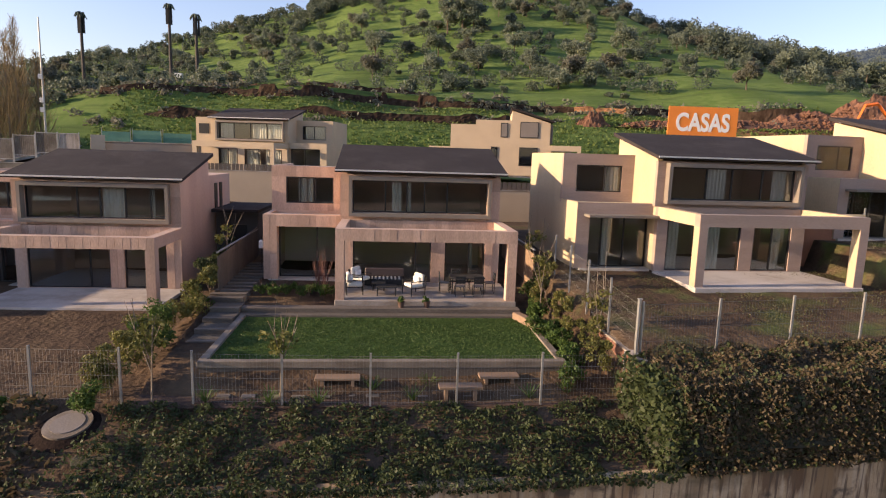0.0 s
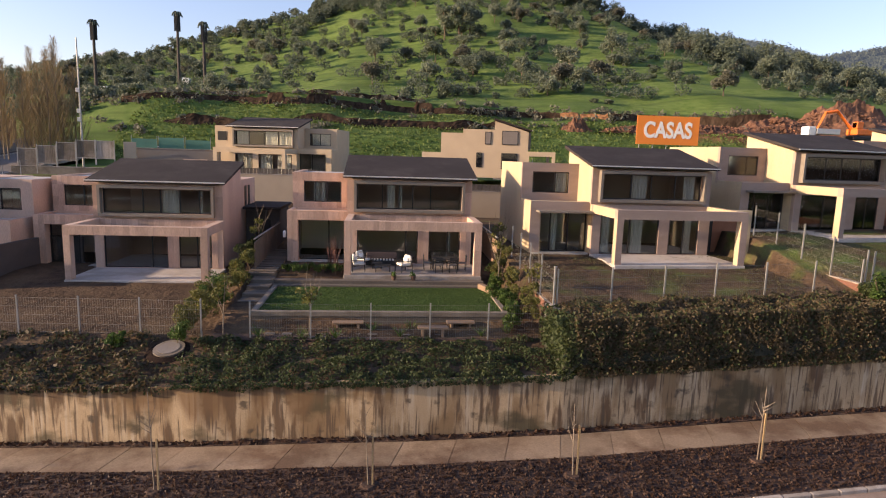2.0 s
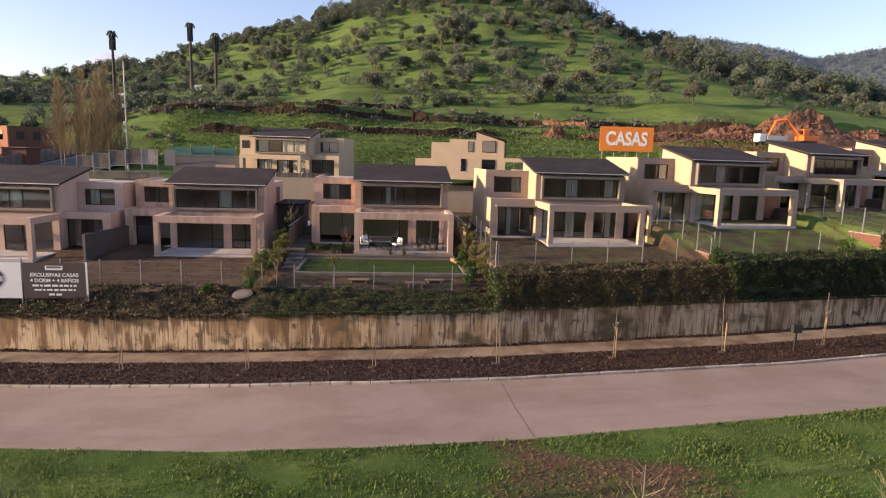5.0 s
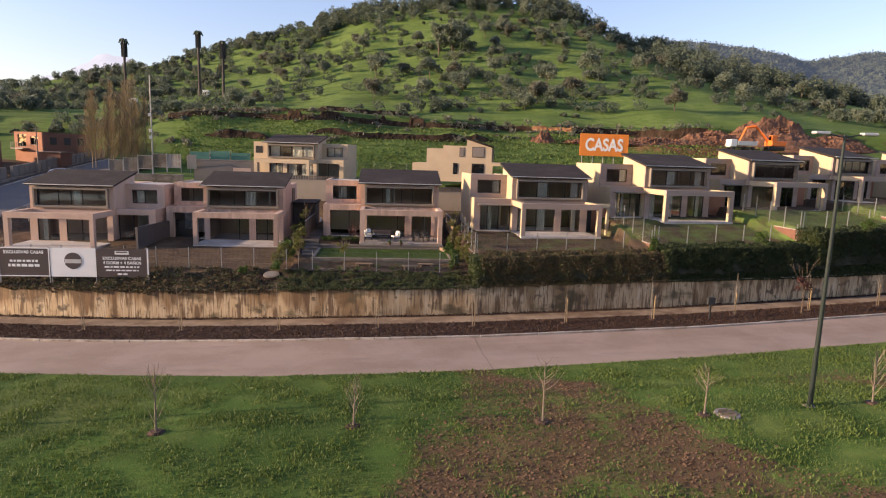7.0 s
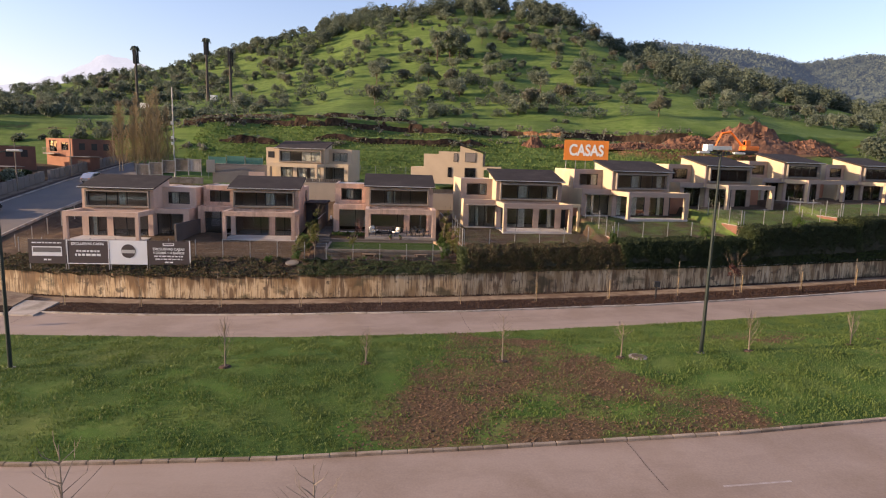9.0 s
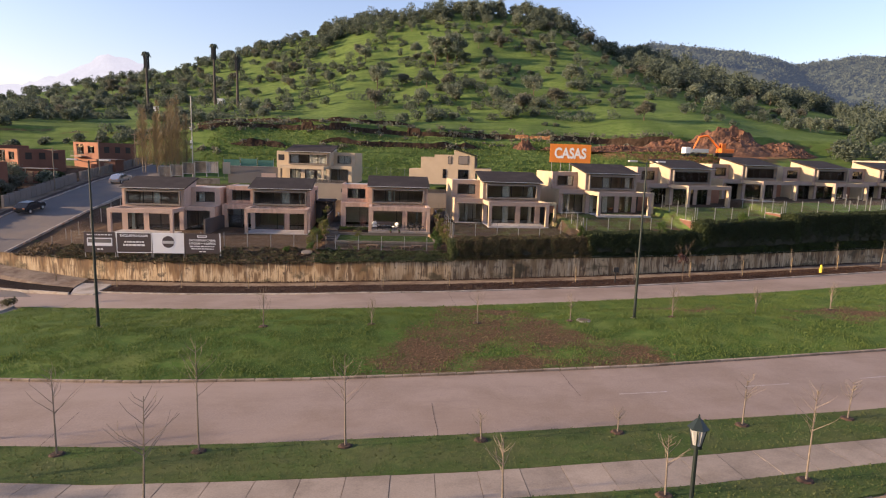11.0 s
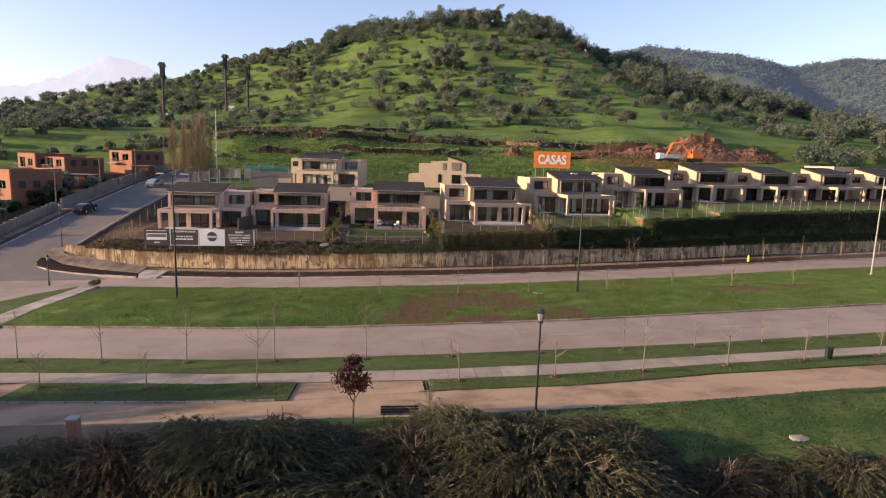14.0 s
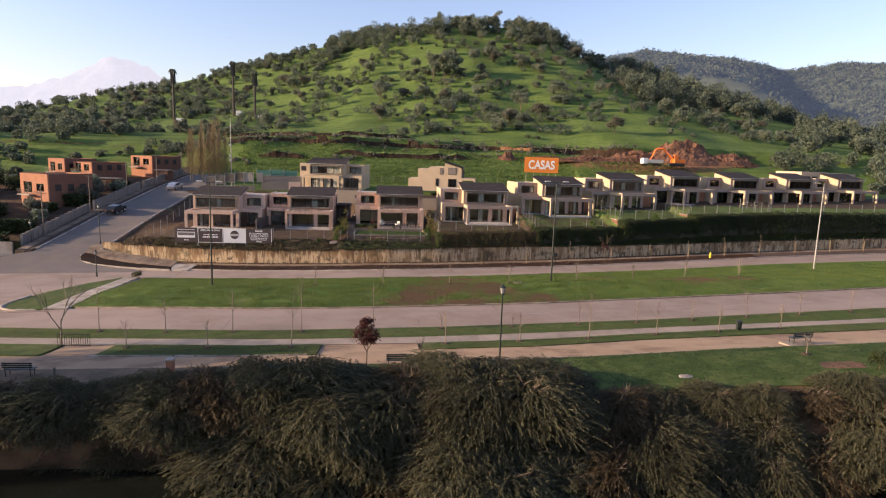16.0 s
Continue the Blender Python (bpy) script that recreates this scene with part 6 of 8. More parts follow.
def build_woods():
    """The close woods of the ridges: many crowns joined, too many to count."""
    rs = np.random.RandomState(31)
    r2 = random.Random(32)
    cs, us, vs = [], [], []
    def add(x, y, z, r, tall, n, size):
        pts = rs.normal(size=(n, 3))
        pts /= np.linalg.norm(pts, axis=1)[:, None]
        lob = rs.uniform(-0.45, 0.45, (5, 3)) * (r, r, r * tall)
        pts = pts * (r * 0.62, r * 0.62, r * 0.62 * tall) * rs.uniform(0.7, 1.05, (n, 1)) + lob[rs.randint(0, 5, n)]
        pts += (x, y, z + r * tall * 0.85)
        c, u, v = leaves(rs, pts, size, 0.15)
        cs.append(c), us.append(u), vs.append(v)
    def spread(count, xr, yr, cond, r, tall, n, size):
        k = t = 0
        while k < count and t < count * 30:
            t += 1
            x, y = r2.uniform(*xr), r2.uniform(*yr)
            if not cond(x, y):
                continue
            add(x, y, hill_ground(x, y), r2.uniform(*r), tall * r2.uniform(0.8, 1.3), n, size)
            k += 1
    # right flank, ridge and summit, left ridge, left plain, foot of the right-hand valley, thin scrub of the open slope
    spread(330, (112, 250), (165, 335), lambda x, y: (y - 165) < (x - 100) * 2.4 and x < 200 + (y - 165) * 0.35, (2.4, 4.2), 1.25, 420, 0.30)
    spread(260, (-40, 150), (250, 335), lambda x, y: noise.noise((x * 0.03, y * 0.03, 4)) > -0.2, (2.0, 3.9), 1.2, 380, 0.28)
    spread(190, (-260, -25), (225, 330), lambda x, y: y > 262 - (x + 25) * -0.12, (1.8, 3.0), 0.9, 300, 0.28)
    spread(260, (-250, -58), (75, 240), lambda x, y: (x < -75 or y > 120) and not (-108 < x < -44 and y < 182), (1.6, 3.0), 0.85, 300, 0.28)
    spread(120, (112, 230), (62, 190), lambda x, y: y < 62 + (x - 108) * 1.3 and y > 40 + (x - 115) * 0.5, (1.8, 3.4), 1.1, 420, 0.24)
    spread(130, (165, 300), (120, 300), lambda x, y: y < 100 + (x - 150) * 1.5, (2.4, 4.2), 1.1, 330, 0.32)
    spread(24, (112, 190), (40, 62), lambda x, y: y > 46 - (x - 110) * 0.1, (1.4, 2.4), 1.0, 380, 0.22)
    spread(190, (-150, 160), (100, 290), lambda x, y: y > cut_y(x) + 12 and not (66 < x < 108 and y < 92) and not (-100 < x < -44 and y < 180) and noise.noise((x * 0.025, y * 0.025, 9)) > -0.2, (1.6, 3.0), 0.85, 330, 0.2)
    spread(900, (-150, 150), (95, 300), lambda x, y: y > cut_y(x) + 8 and not (66 < x < 108 and y < 92) and noise.noise((x * 0.03, y * 0.03, 12)) > -0.1, (0.8, 2.5), 0.72, 190, 0.18)
    spread(240, (-270, -78), (42, 125), lambda x, y: noise.noise((x * 0.03, y * 0.05, 2)) > -0.25, (1.5, 2.8), 0.9, 260, 0.26)
    spread(60, (-78, -46), (72, 118), lambda x, y: noise.noise((x * 0.05, y * 0.05, 3)) > 0.0, (0.8, 1.9), 0.75, 180, 0.18)
    me = quads_mesh("woods", np.concatenate(cs), np.concatenate(us), np.concatenate(vs), L_WOODS)
    tagged(part("woods", me, None), "dense dark evergreen woods on the ridges", "woods", kind="stuff")


build_woods()


def build_scrub():
    """Low scrub along the earth cut and rough herbs on the bank below it."""
    rs = np.random.RandomState(41)
    pts = []
    for _ in range(260):
        x = rs.uniform(-60, 76)
        y = cut_y(x) + rs.choice([-9, -1, -0.5, 1.5, 3]) + rs.normal(0, 1.2)
        z = hill_ground(x, y)
        r = rs.uniform(0.35, 1.0)
        q = rs.normal(size=(34, 3)) * (r * 0.55, r * 0.55, r * 0.4)
        pts.append(q + (x, y, z + r * 0.4))
    P = np.concatenate(pts)
    tagged(part("scrub", quads_mesh("scrub", *leaves(rs, P, 0.22, 0.1), L_BROWN), None), "low dry brown scrub along the earth cut", "scrub", kind="stuff")
    pts = []
    for _ in range(20000):
        x = rs.uniform(-38, 85)
        y = rs.uniform(56, 78)
        pts.append((x, y, hill_ground(x, y) + rs.uniform(0.0, 0.35)))
    tagged(part("herbs", quads_mesh("herbs", *leaves(rs, np.array(pts), 0.15, 0.1), L_GRASS), None), "rough green herbs on the bank behind the houses", "herbs", kind="stuff")
    # yards of the right-hand houses: thin grass
    pts = []
    for _ in range(60000):
        x = rs.uniform(9.8, 60)
        v = rs.uniform(3.6, 13)
        y = WALLY(x) + v
        if noise.noise((x * 0.4, y * 0.4, 1)) < (0.1 if x < 24 else -0.3) + rs.normal(0, 0.15):
            continue
        pts.append((x, y, land_z(x, y) + rs.uniform(0.0, 0.06)))
    tagged(part("grass_tufts", quads_mesh("grass_tufts", *leaves(rs, np.array(pts), 0.022, 0.1), L_DRYGRASS), None), "thin patchy grass of the sloping yards", "grass", kind="stuff")


build_scrub()
RAW = material("raw_dark_earth_bank", (0.062, 0.041, 0.028), 0.97, vary=0.5, size=1.2, grain=3.0, bump=1.0, spec=0.05, dirt=(0.034, 0.022, 0.015), dirt_amount=0.55, dirt_size=0.9, stretch=(1, 1, 0.35))
CLAY = material("orange_clay_bank", (0.30, 0.150, 0.070), 0.97, vary=0.4, size=1.2, grain=3.0, bump=1.0, spec=0.05, dirt=(0.15, 0.075, 0.04), dirt_amount=0.45, dirt_size=0.9)


def earth_bank(x0, x1, line, height, label, stepped=False, mat=RAW):
    """A ragged near-vertical face of raw earth along a line of the plan; with its own turf shelf where the slope has no step."""
    xs = np.arange(x0, x1, 0.45)
    rows = 7
    verts, faces, turf, tf = [], [], [], []
    for x in xs:
        y = line(x) + 0.9 * noise.noise((x * 0.16, 2.0, height))
        ends = min(1.0, (x - x0) / 5, (x1 - x) / 5)
        lo = hill_ground(x, y - 0.8) - 0.15
        hi = (hill_ground(x, y + 0.9) + 0.05 if not stepped else lo + 0.25 + height * ends * (0.8 + 0.4 * noise.noise((x * 0.3, 7, 0)))) + 0.25 * noise.noise((x * 0.9, 1, 0))
        for j in range(rows):
            k = j / (rows - 1)
            jut = 0.45 * noise.noise((x * 0.9, k * 2.2, 5)) + 0.22 * noise.noise((x * 2.6, k * 5, 9))
            verts.append((x, y - 0.75 + k * 0.7 - abs(jut) * (1 - k * 0.5) * 0.8, lo + (hi - lo) * k))
        if stepped:
            for k, d in enumerate((0.0, 0.5, 1.5, 3.0, 5.0)):
                turf.append((x, y - 0.1 + d, max(hi + 0.05 + 0.12 * d, hill_ground(x, y + d) - 0.1) if k < 4 else hill_ground(x, y + d) - 0.6))
    for i in range(len(xs) - 1):
        faces += [(i * rows + j, (i + 1) * rows + j, (i + 1) * rows + j + 1, i * rows + j + 1) for j in range(rows - 1)]
        tf += [(i * 5 + j, (i + 1) * 5 + j, (i + 1) * 5 + j + 1, i * 5 + j + 1) for j in range(4)]
    ob = tagged(part("earth_bank", mesh_from("earth_bank", verts, faces, mat), None), label, "bank", kind="structure")
    if stepped:
        me = mesh_from("turf", turf, tf, LAND)
        me.attributes.new("grass", "FLOAT", "POINT").data.foreach_set("value", [1.0] * len(turf))
        part("turf", me, None, ob, "green turf on top of the bank")


earth_bank(-42, 35, cut_y, 2.0, "long raw brown earth cut across the foot of the hill")
earth_bank(35, 44, cut_y, 2.0, "freshly cut orange clay face", mat=CLAY)
earth_bank(44, 74, cut_y, 2.0, "raw brown earth cut behind the earthworks")
earth_bank(-14, 26, lambda x: 70.5 + 0.04 * x, 1.5, "lower ragged step of brown earth", True)
earth_bank(-34, -19, lambda x: 68.0, 1.8, "dark overgrown earth bank behind the houses", True)
earth_bank(-48, 10, lambda x: 92 + 1.5 * math.sin(x * 0.13), 1.1, "thin earth step in the grass slope", True)


# ---- disguised antenna masts ----
MASTBROWN = material("dark_brown_mast_coating", (0.052, 0.042, 0.036), 0.85, vary=0.3, size=1.0, grain=8, bump=0.4)


def mast(x, y, zb, zt, seed, label):
    m = thing("antenna_mast", pose(x, y, zb - 1), label, "mast", "antenna masts")
    h = zt - zb + 1
    part("trunk", rod(bmesh.new(), (0, 0, 0), (0, 0, h - 2), 0.5, 0.38, 10), MASTBROWN, m)
    rs = random.Random(seed)
    for i in range(3):
        a = i * 2.1 + rs.random()
        part("antenna_panel", boxed(0.75 * math.cos(a) - 0.25, 0.75 * math.cos(a) + 0.25, 0.75 * math.sin(a) - 0.25, 0.75 * math.sin(a) + 0.25, h - 7.5, h - 1.5), DARK, m, "dark antenna panel")
    bm = bmesh.new()
    for i in range(16):
        a = i * 0.39 + rs.uniform(-0.15, 0.15)
        p = Vector((0, 0, h - 2.2))
        for s in range(3):
            q = p + Vector((math.cos(a), math.sin(a), (0.9, -0.6, -2.2)[s] + rs.uniform(-0.3, 0.4))) * 0.55
            rod(bm, p, q, 0.16, 0.10, 4)
            p = q
    part("frond_crown", bm, L_HILL, m, "stiff artificial palm fronds")
    cb = part("equipment_cabinet", boxed(1.2, 3.4, -1.2, 1.2, 0.4, 3.2), WHITE, m, "white equipment cabinet")
    return m


mast(-88.6, 170.0, 22.4, 46.0, 1, "tall antenna mast disguised as a palm on the hill")
mast(-65.9, 177.5, 26.8, 51.2, 2, "tall antenna mast disguised as a palm on the hill")
mast(-54.2, 165.0, 24.4, 46.0, 3, "tall antenna mast disguised as a palm on the hill")


# ---- bare poplars and flood-light pole ----
TWIG = leaf_material("yellowish_twigs", (0.13, 0.095, 0.055), (0.26, 0.20, 0.11))

def poplar(x, y, z, h, seed):
    t = thing("bare_tree", pose(x, y, z), "leafless narrow poplar with upright yellowish twigs", "tree", "poplars")
    bm = bmesh.new()
    rs = random.Random(seed)
    rod(bm, (0, 0, -0.3), (0, 0, h), 0.09, 0.01, 6)
    part("trunk", bm, PALEBARK, t)
    c, u, v = [], [], []
    for _ in range(520):
        k = rs.uniform(0.08, 0.97)
        a = rs.uniform(0, 6.3)
        l = (1 - k) * 1.6 + 0.5
        d = Vector((math.cos(a) * 0.5, math.sin(a) * 0.5, 1)).normalized()
        p = Vector((0, 0, h * k)) + d * l / 2 + Vector((math.cos(a), math.sin(a), 0)) * rs.uniform(0, 1.9) * (1.1 - k)
        c.append(p), v.append(d * l / 2), u.append(Vector((-math.sin(a), math.cos(a), 0)) * 0.017)
    part("twig_crown", quads_mesh("twig_crown", c, u, v, TWIG), None, t, "fine upright brownish twigs")


prs = random.Random(4)
for i in range(12):
    poplar(-43.0 + i * 0.62 + prs.uniform(-0.3, 0.3), 46.5 + prs.uniform(-2.5, 2.5), 4.8, prs.uniform(9.5, 14.5), 100 + i)
pl = thing("floodlight_pole", pose(-34.0, 44.0, 3.6), "tall thin steel pole with small fittings", "pole")
part("pole", rod(bmesh.new(), (0, 0, -0.3), (0, 0, 15.2), 0.13, 0.07, 10), GALV, pl)
for z in (5.6, 6.6, 9.0):
    part("fitting", boxed(-0.35, 0.05, -0.15, 0.15, z, z + 0.5, bevel=0.03), WHITE_TRIM, pl, "small pale box")


# ---- planted saplings ----
def sapling(x, y, z, h, seed, stake=False, style="bare", label="", group="saplings"):
    t = thing("sapling", pose(x, y, z), label or "leafless young tree in a dark soil ring", "tree", group)
    rs = random.Random(seed)
    bm = bmesh.new()
    lean = Vector((rs.uniform(-0.05, 0.05), rs.uniform(-0.05, 0.05), 1)).normalized()
    rod(bm, (0, 0, -0.1), lean * h, 0.026 if style == "whip" else 0.045, 0.010, 6)
    part("trunk", bm, PALEBARK, t)
    bm = bmesh.new()
    n = {"bare": 16, "whip": 6}.get(style, 22)
    for _ in range(n):
        k = rs.uniform(0.1, 0.8) if style == "brush" else rs.uniform(0.45, 0.97)
        a = rs.uniform(0, 6.3)
        l = ((1.1 - k) * h * 0.35 + 0.15) * (0.6 if style == "whip" else 1.0)
        d = Vector((math.cos(a), math.sin(a), 2.2 if style == "brush" else 0.9)).normalized()
        p = lean * h * k
        q = p + d * l
        rod(bm, p, q, 0.014, 0.006, 3)
        rod(bm, q, q + (d + Vector((rs.uniform(-0.6, 0.6), rs.uniform(-0.6, 0.6), 0.4))).normalized() * l * 0.6, 0.008, 0.004, 3)
    part("twig_crown", bm, PALEBARK, t)
    bm = bmesh.new()
    rod(bm, (0, 0, -0.08), (0, 0, 0.07), 0.42, 0.22, 9)
    part("soil_ring", bm, MULCH, t, "mound of dark soil")
    if stake:
        part("stake", boxed(0.10, 0.155, -0.03, 0.025, -0.1, 1.75), STAKE, t, "pale wooden stake")
    return t


for i in range(-6, 14):
    x = 1.8 + 6.6 * i
    y = KERB(x) + 2.15
    sapling(x, y, street_z(x, y) + 0.1, 2.9 + 0.4 * math.sin(i * 5), 200 + i, True, "whip", label="thin leafless young tree tied to a pale stake", group="staked trees")
for i, (x, y) in enumerate(((-6.2, -32.0), (1.2, -32.1), (8.65, -32.3), (15.4, -32.2), (23.4, -31.5), (30.5, -30.6), (37.5, -29.5), (45, -28.5))):
    sapling(x, y, street_z(x, y) + 0.12, 2.3 + 0.5 * math.sin(i * 3 + 1), 230 + i, False, "brush" if i < 2 or i > 3 else "bare")
for i, x in enumerate((-21.5, -16.1, -10.7, -5.2, 0.6, 6.2, 12.2, 18.05, 23.3, 28.6, 34, 39.5, 45)):
    y = ROADN(x) - 0.75
    sapling(x, y, street_z(x, y) + 0.1, (3.4, 3.0, 3.6, 4.6, 3.9, 1.2, 1.0, 2.4, 1.8, 1.7, 2.4, 2.2, 2)[i], 250 + i)
for i, x in enumerate((-17, -11.1, -5.15, 6.0, 11.6, 17.1, 22.8, 28.3, 34)):
    y = SWN(x) - (0.9 if x < 5 else 0.6)
    sapling(x, y, street_z(x, y) + 0.1, (2, 2.0, 4.2, 2.4, 2.2, 3.4, 2.6, 2.2, 2)[i], 270 + i)
bt = thing("bare_tree", pose(-22.1, -52.9, street_z(-22.1, -52.9) + 0.1), "leafless spreading young tree beside the pavement", "tree")
part("trunk", trunk_mesh(301, 3.4, 0.07, PALEBARK, 4, 0.55), None, bt)
sapling(3.9, -60.6, street_z(3.9, -60.6), 1.6, 291, False, "brush")
sapling(29.8, -61.2, street_z(29.8, -61.2) + 0.05, 1.3, 292)

rt = thing("red_leaf_tree", pose(0.4, -61.6, street_z(0.4, -61.6)), "small ornamental tree with dark red leaves by the path", "tree")
part("trunk", trunk_mesh(7, 2.2, 0.055, BARK, 2, 0.5), None, rt)
part("crown", crown_mesh("crown", 9, 1.0, 1.95, 1500, 0.05, L_RED, 22, 0.55, 0.2), None, rt, "airy crown of dark red leaves")
part("crown_top", crown_mesh("crown_top", 10, 0.62, 2.75, 900, 0.05, L_RED, 14, 1.1, 0.2), None, rt)


# ---- weeping shrubs along the canal ----
def weeping_mesh(seed, r, h, drop, count, mat):
    """A dome of arching shoots that hang down towards the water side."""
    rs = np.random.RandomState(seed)
    c, u, v = [], [], []
    for _ in range(count):
        a = rs.uniform(0, 2 * math.pi)
        d = r * math.sqrt(rs.uniform(0, 1)) * 0.85
        p = np.array((d * math.cos(a), d * math.sin(a), h * (1 - (d / r) ** 2 * 0.65) * rs.uniform(0.55, 1.02)))
        out = np.array((math.cos(a) * 0.7 + rs.normal(0, 0.35), math.sin(a) * 0.7 + rs.normal(0, 0.35), 0.55))
        step = rs.uniform(0.10, 0.24)
        w = rs.uniform(0.006, 0.013)
        for s in range(4):
            nxt = p + out * step
            mid = (p + nxt) / 2
            dirn = (nxt - p) / 2
            e = (rs.normal(), rs.normal(), rs.normal() + 0.3)
            side = np.array((dirn[1] * e[2] - dirn[2] * e[1], dirn[2] * e[0] - dirn[0] * e[2], dirn[0] * e[1] - dirn[1] * e[0]))
            side = side / (np.linalg.norm(side) + 1e-6) * w
            c.append(mid), v.append(dirn), u.append(side)
            for _l in range(6):
                q = rs.normal(size=3)
                q /= np.linalg.norm(q)
                ld = dirn / (np.linalg.norm(dirn) + 1e-6) * 0.042 + q * 0.032
                ls = np.array((ld[1] * q[2] - ld[2] * q[1], ld[2] * q[0] - ld[0] * q[2], ld[0] * q[1] - ld[1] * q[0]))
                ls = ls / (np.linalg.norm(ls) + 1e-6) * 0.0095
                c.append(mid + dirn * rs.uniform(-1, 1) + q * 0.05), v.append(ld), u.append(ls)
            p = nxt
            out = out + np.array((0, -0.06 if p[1] < 0 else 0.0, -0.42 * drop))
    return quads_mesh("foliage", c, u, v, mat)


SHRUBS = [weeping_mesh(300 + i, (2.6, 3.1, 2.3, 2.8)[i], (2.6, 3.0, 2.3, 2.7)[i], (1.0, 1.15, 0.85, 1.05)[i], 1550, L_SHRUB if i != 2 else L_IVYBROWN) for i in range(4)]
SHRUB_WOOD = [trunk_mesh(320 + i, 2.2, 0.09, BARK, 3, 0.9) for i in range(2)]
srs = random.Random(8)
k = 0
for row, (yy, dz, hs) in enumerate(((-65.6, -0.4, 0.95), (-67.5, -1.5, 1.0), (-69.3, -3.3, 1.0), (-71.0, -3.9, 0.9))):
    x = -34.0 + row * 1.3
    while x < 46:
        if row == 0 and x > 12.3:
            break
        if row == 3 and x < -1:
            x = -1
        s = hs * srs.uniform(0.8, 1.15)
        if row == 0:
            s *= interp(x, [-30, -12, -8, -2, 0, 3.5, 6, 11, 13, 20, 28, 46], [0.4, 0.75, 1.05, 0.9, 0.74, 1.03, 1.05, 0.8, 0.3, 0.45, 0.5, 0.4])
        if row < 2 and 12.5 < x < 32:
            s *= 0.78
        if row == 2 and x < -6.5:
            s *= 0.6
        m = pose(x, yy + interp(x, [-12, -4, 4], [(0, 0.5, 2.2, 2.2)[row], (0, 0.4, 0.9, 0.9)[row], 0]) + srs.uniform(-0.5, 0.5), street_z(x, -61) + dz + 0.1, rz=srs.uniform(-70, 70)) @ pose(0, 0, 0, srs.uniform(-14, 14), srs.uniform(-14, 14), 0) @ Matrix.Diagonal((s * srs.uniform(0.95, 1.45), s * srs.uniform(0.85, 1.15), s * srs.uniform(0.8, 1.1), 1))
        t = thing("shrub", m, "overgrown grey-green weeping shrub on the canal bank", "shrub", "canal shrubs")
        for name, me in (("foliage", SHRUBS[(k * 7 + row) % 4]), ("wood", SHRUB_WOOD[k % 2])):
            ob = new(name, me)
            ob.parent = t
        x += srs.uniform(2.3, 3.1)
        k += 1
bm = bmesh.new()
bmesh.ops.create_grid(bm, x_segments=2, y_segments=2, size=1, matrix=Matrix.Translation((0, -81.5, -4.3)) @ Matrix.Diagonal((140, 15.2, 1, 1)))
tagged(part("water", bm, WATER), "dark still canal water below the shrubs", "water", kind="structure")
# Trees added out of view to the left; they shade path and shrubs.
for i, (x, y, s) in enumerate(((-35, -65.5, 1.0), (-39, -68, 1.25), (-44, -64.0, 1.1), (-48, -67.5, 1.4), (-54, -66, 1.3), (-60, -63, 1.4))):
    crown, trunk, r = TALL_KINDS[i % 4]
    t = thing("tree", pose(x, y, street_z(x, -64) - 0.3, rz=i * 70) @ Matrix.Scale(s, 4), "unseen tree added on the canal bank to shade the path", "tree", "canal trees")
    for name, me in (("trunk", trunk), ("crown", crown)):
        ob = new(name, me)
        ob.parent = t
rk = thing("rock", pose(19.7, -64.6, street_z(19.7, -64.6)), "pale flat stone in the park grass", "rock")
bm = bmesh.new()
bmesh.ops.create_icosphere(bm, subdivisions=2, radius=0.45, matrix=Matrix.Diagonal((1.2, 0.8, 0.3, 1)))
for vtx in bm.verts:
    vtx.co += Vector((noise.noise(vtx.co * 2), noise.noise(vtx.co * 2 + Vector((3, 0, 0))), 0.5 * noise.noise(vtx.co * 3))) * 0.15
part("stone", bm, CONC, rk)


# ---- earthworks: mound, excavator, lorry ----
def build_mound(cx, cy, zb, rx, ry, h, seed, label):
    bm = bmesh.new()
    bmesh.ops.create_grid(bm, x_segments=64, y_segments=48, size=1)
    for v in bm.verts:
        d = math.hypot(v.co.x, v.co.y)
        k = min(0.8, max(0.0, 1 - d) ** 0.85) * 1.15
        n = noise.noise((v.co.x * 3 + seed, v.co.y * 3, 0)) * 0.35 + noise.noise((v.co.x * 9, v.co.y * 9, seed)) * 0.22 + noise.noise((v.co.x * 22, v.co.y * 22, seed)) * 0.12
        v.co.z = zb - 0.6 + h * k * (1 + n) + n * h * 0.06
        v.co.x, v.co.y = cx + v.co.x * rx, cy + v.co.y * ry
    bm_ob = part("earth_mound", bm, EARTH_RED)
    return tagged(bm_ob, label, "mound", kind="structure")


build_mound(88, 76, 12.0, 17, 9.5, 6.3, 3, "high heap of reddish excavated earth")
build_mound(73, 73, 12.3, 11, 5, 3.2, 5, "lower heap of reddish earth and rubble")
build_mound(60, 71.5, 12.0, 13, 4, 1.7, 7, "flat spread of reddish rubble")
build_mound(47, 73.5, 12.0, 9, 3, 1.3, 8, "flat spread of reddish rubble")
build_mound(35.5, 73.2, 10.9, 4.2, 2.6, 3.0, 9, "small heap of brown earth at the cut")
build_mound(101, 73, 11.8, 12, 6, 3.6, 11, "reddish heap of earth")


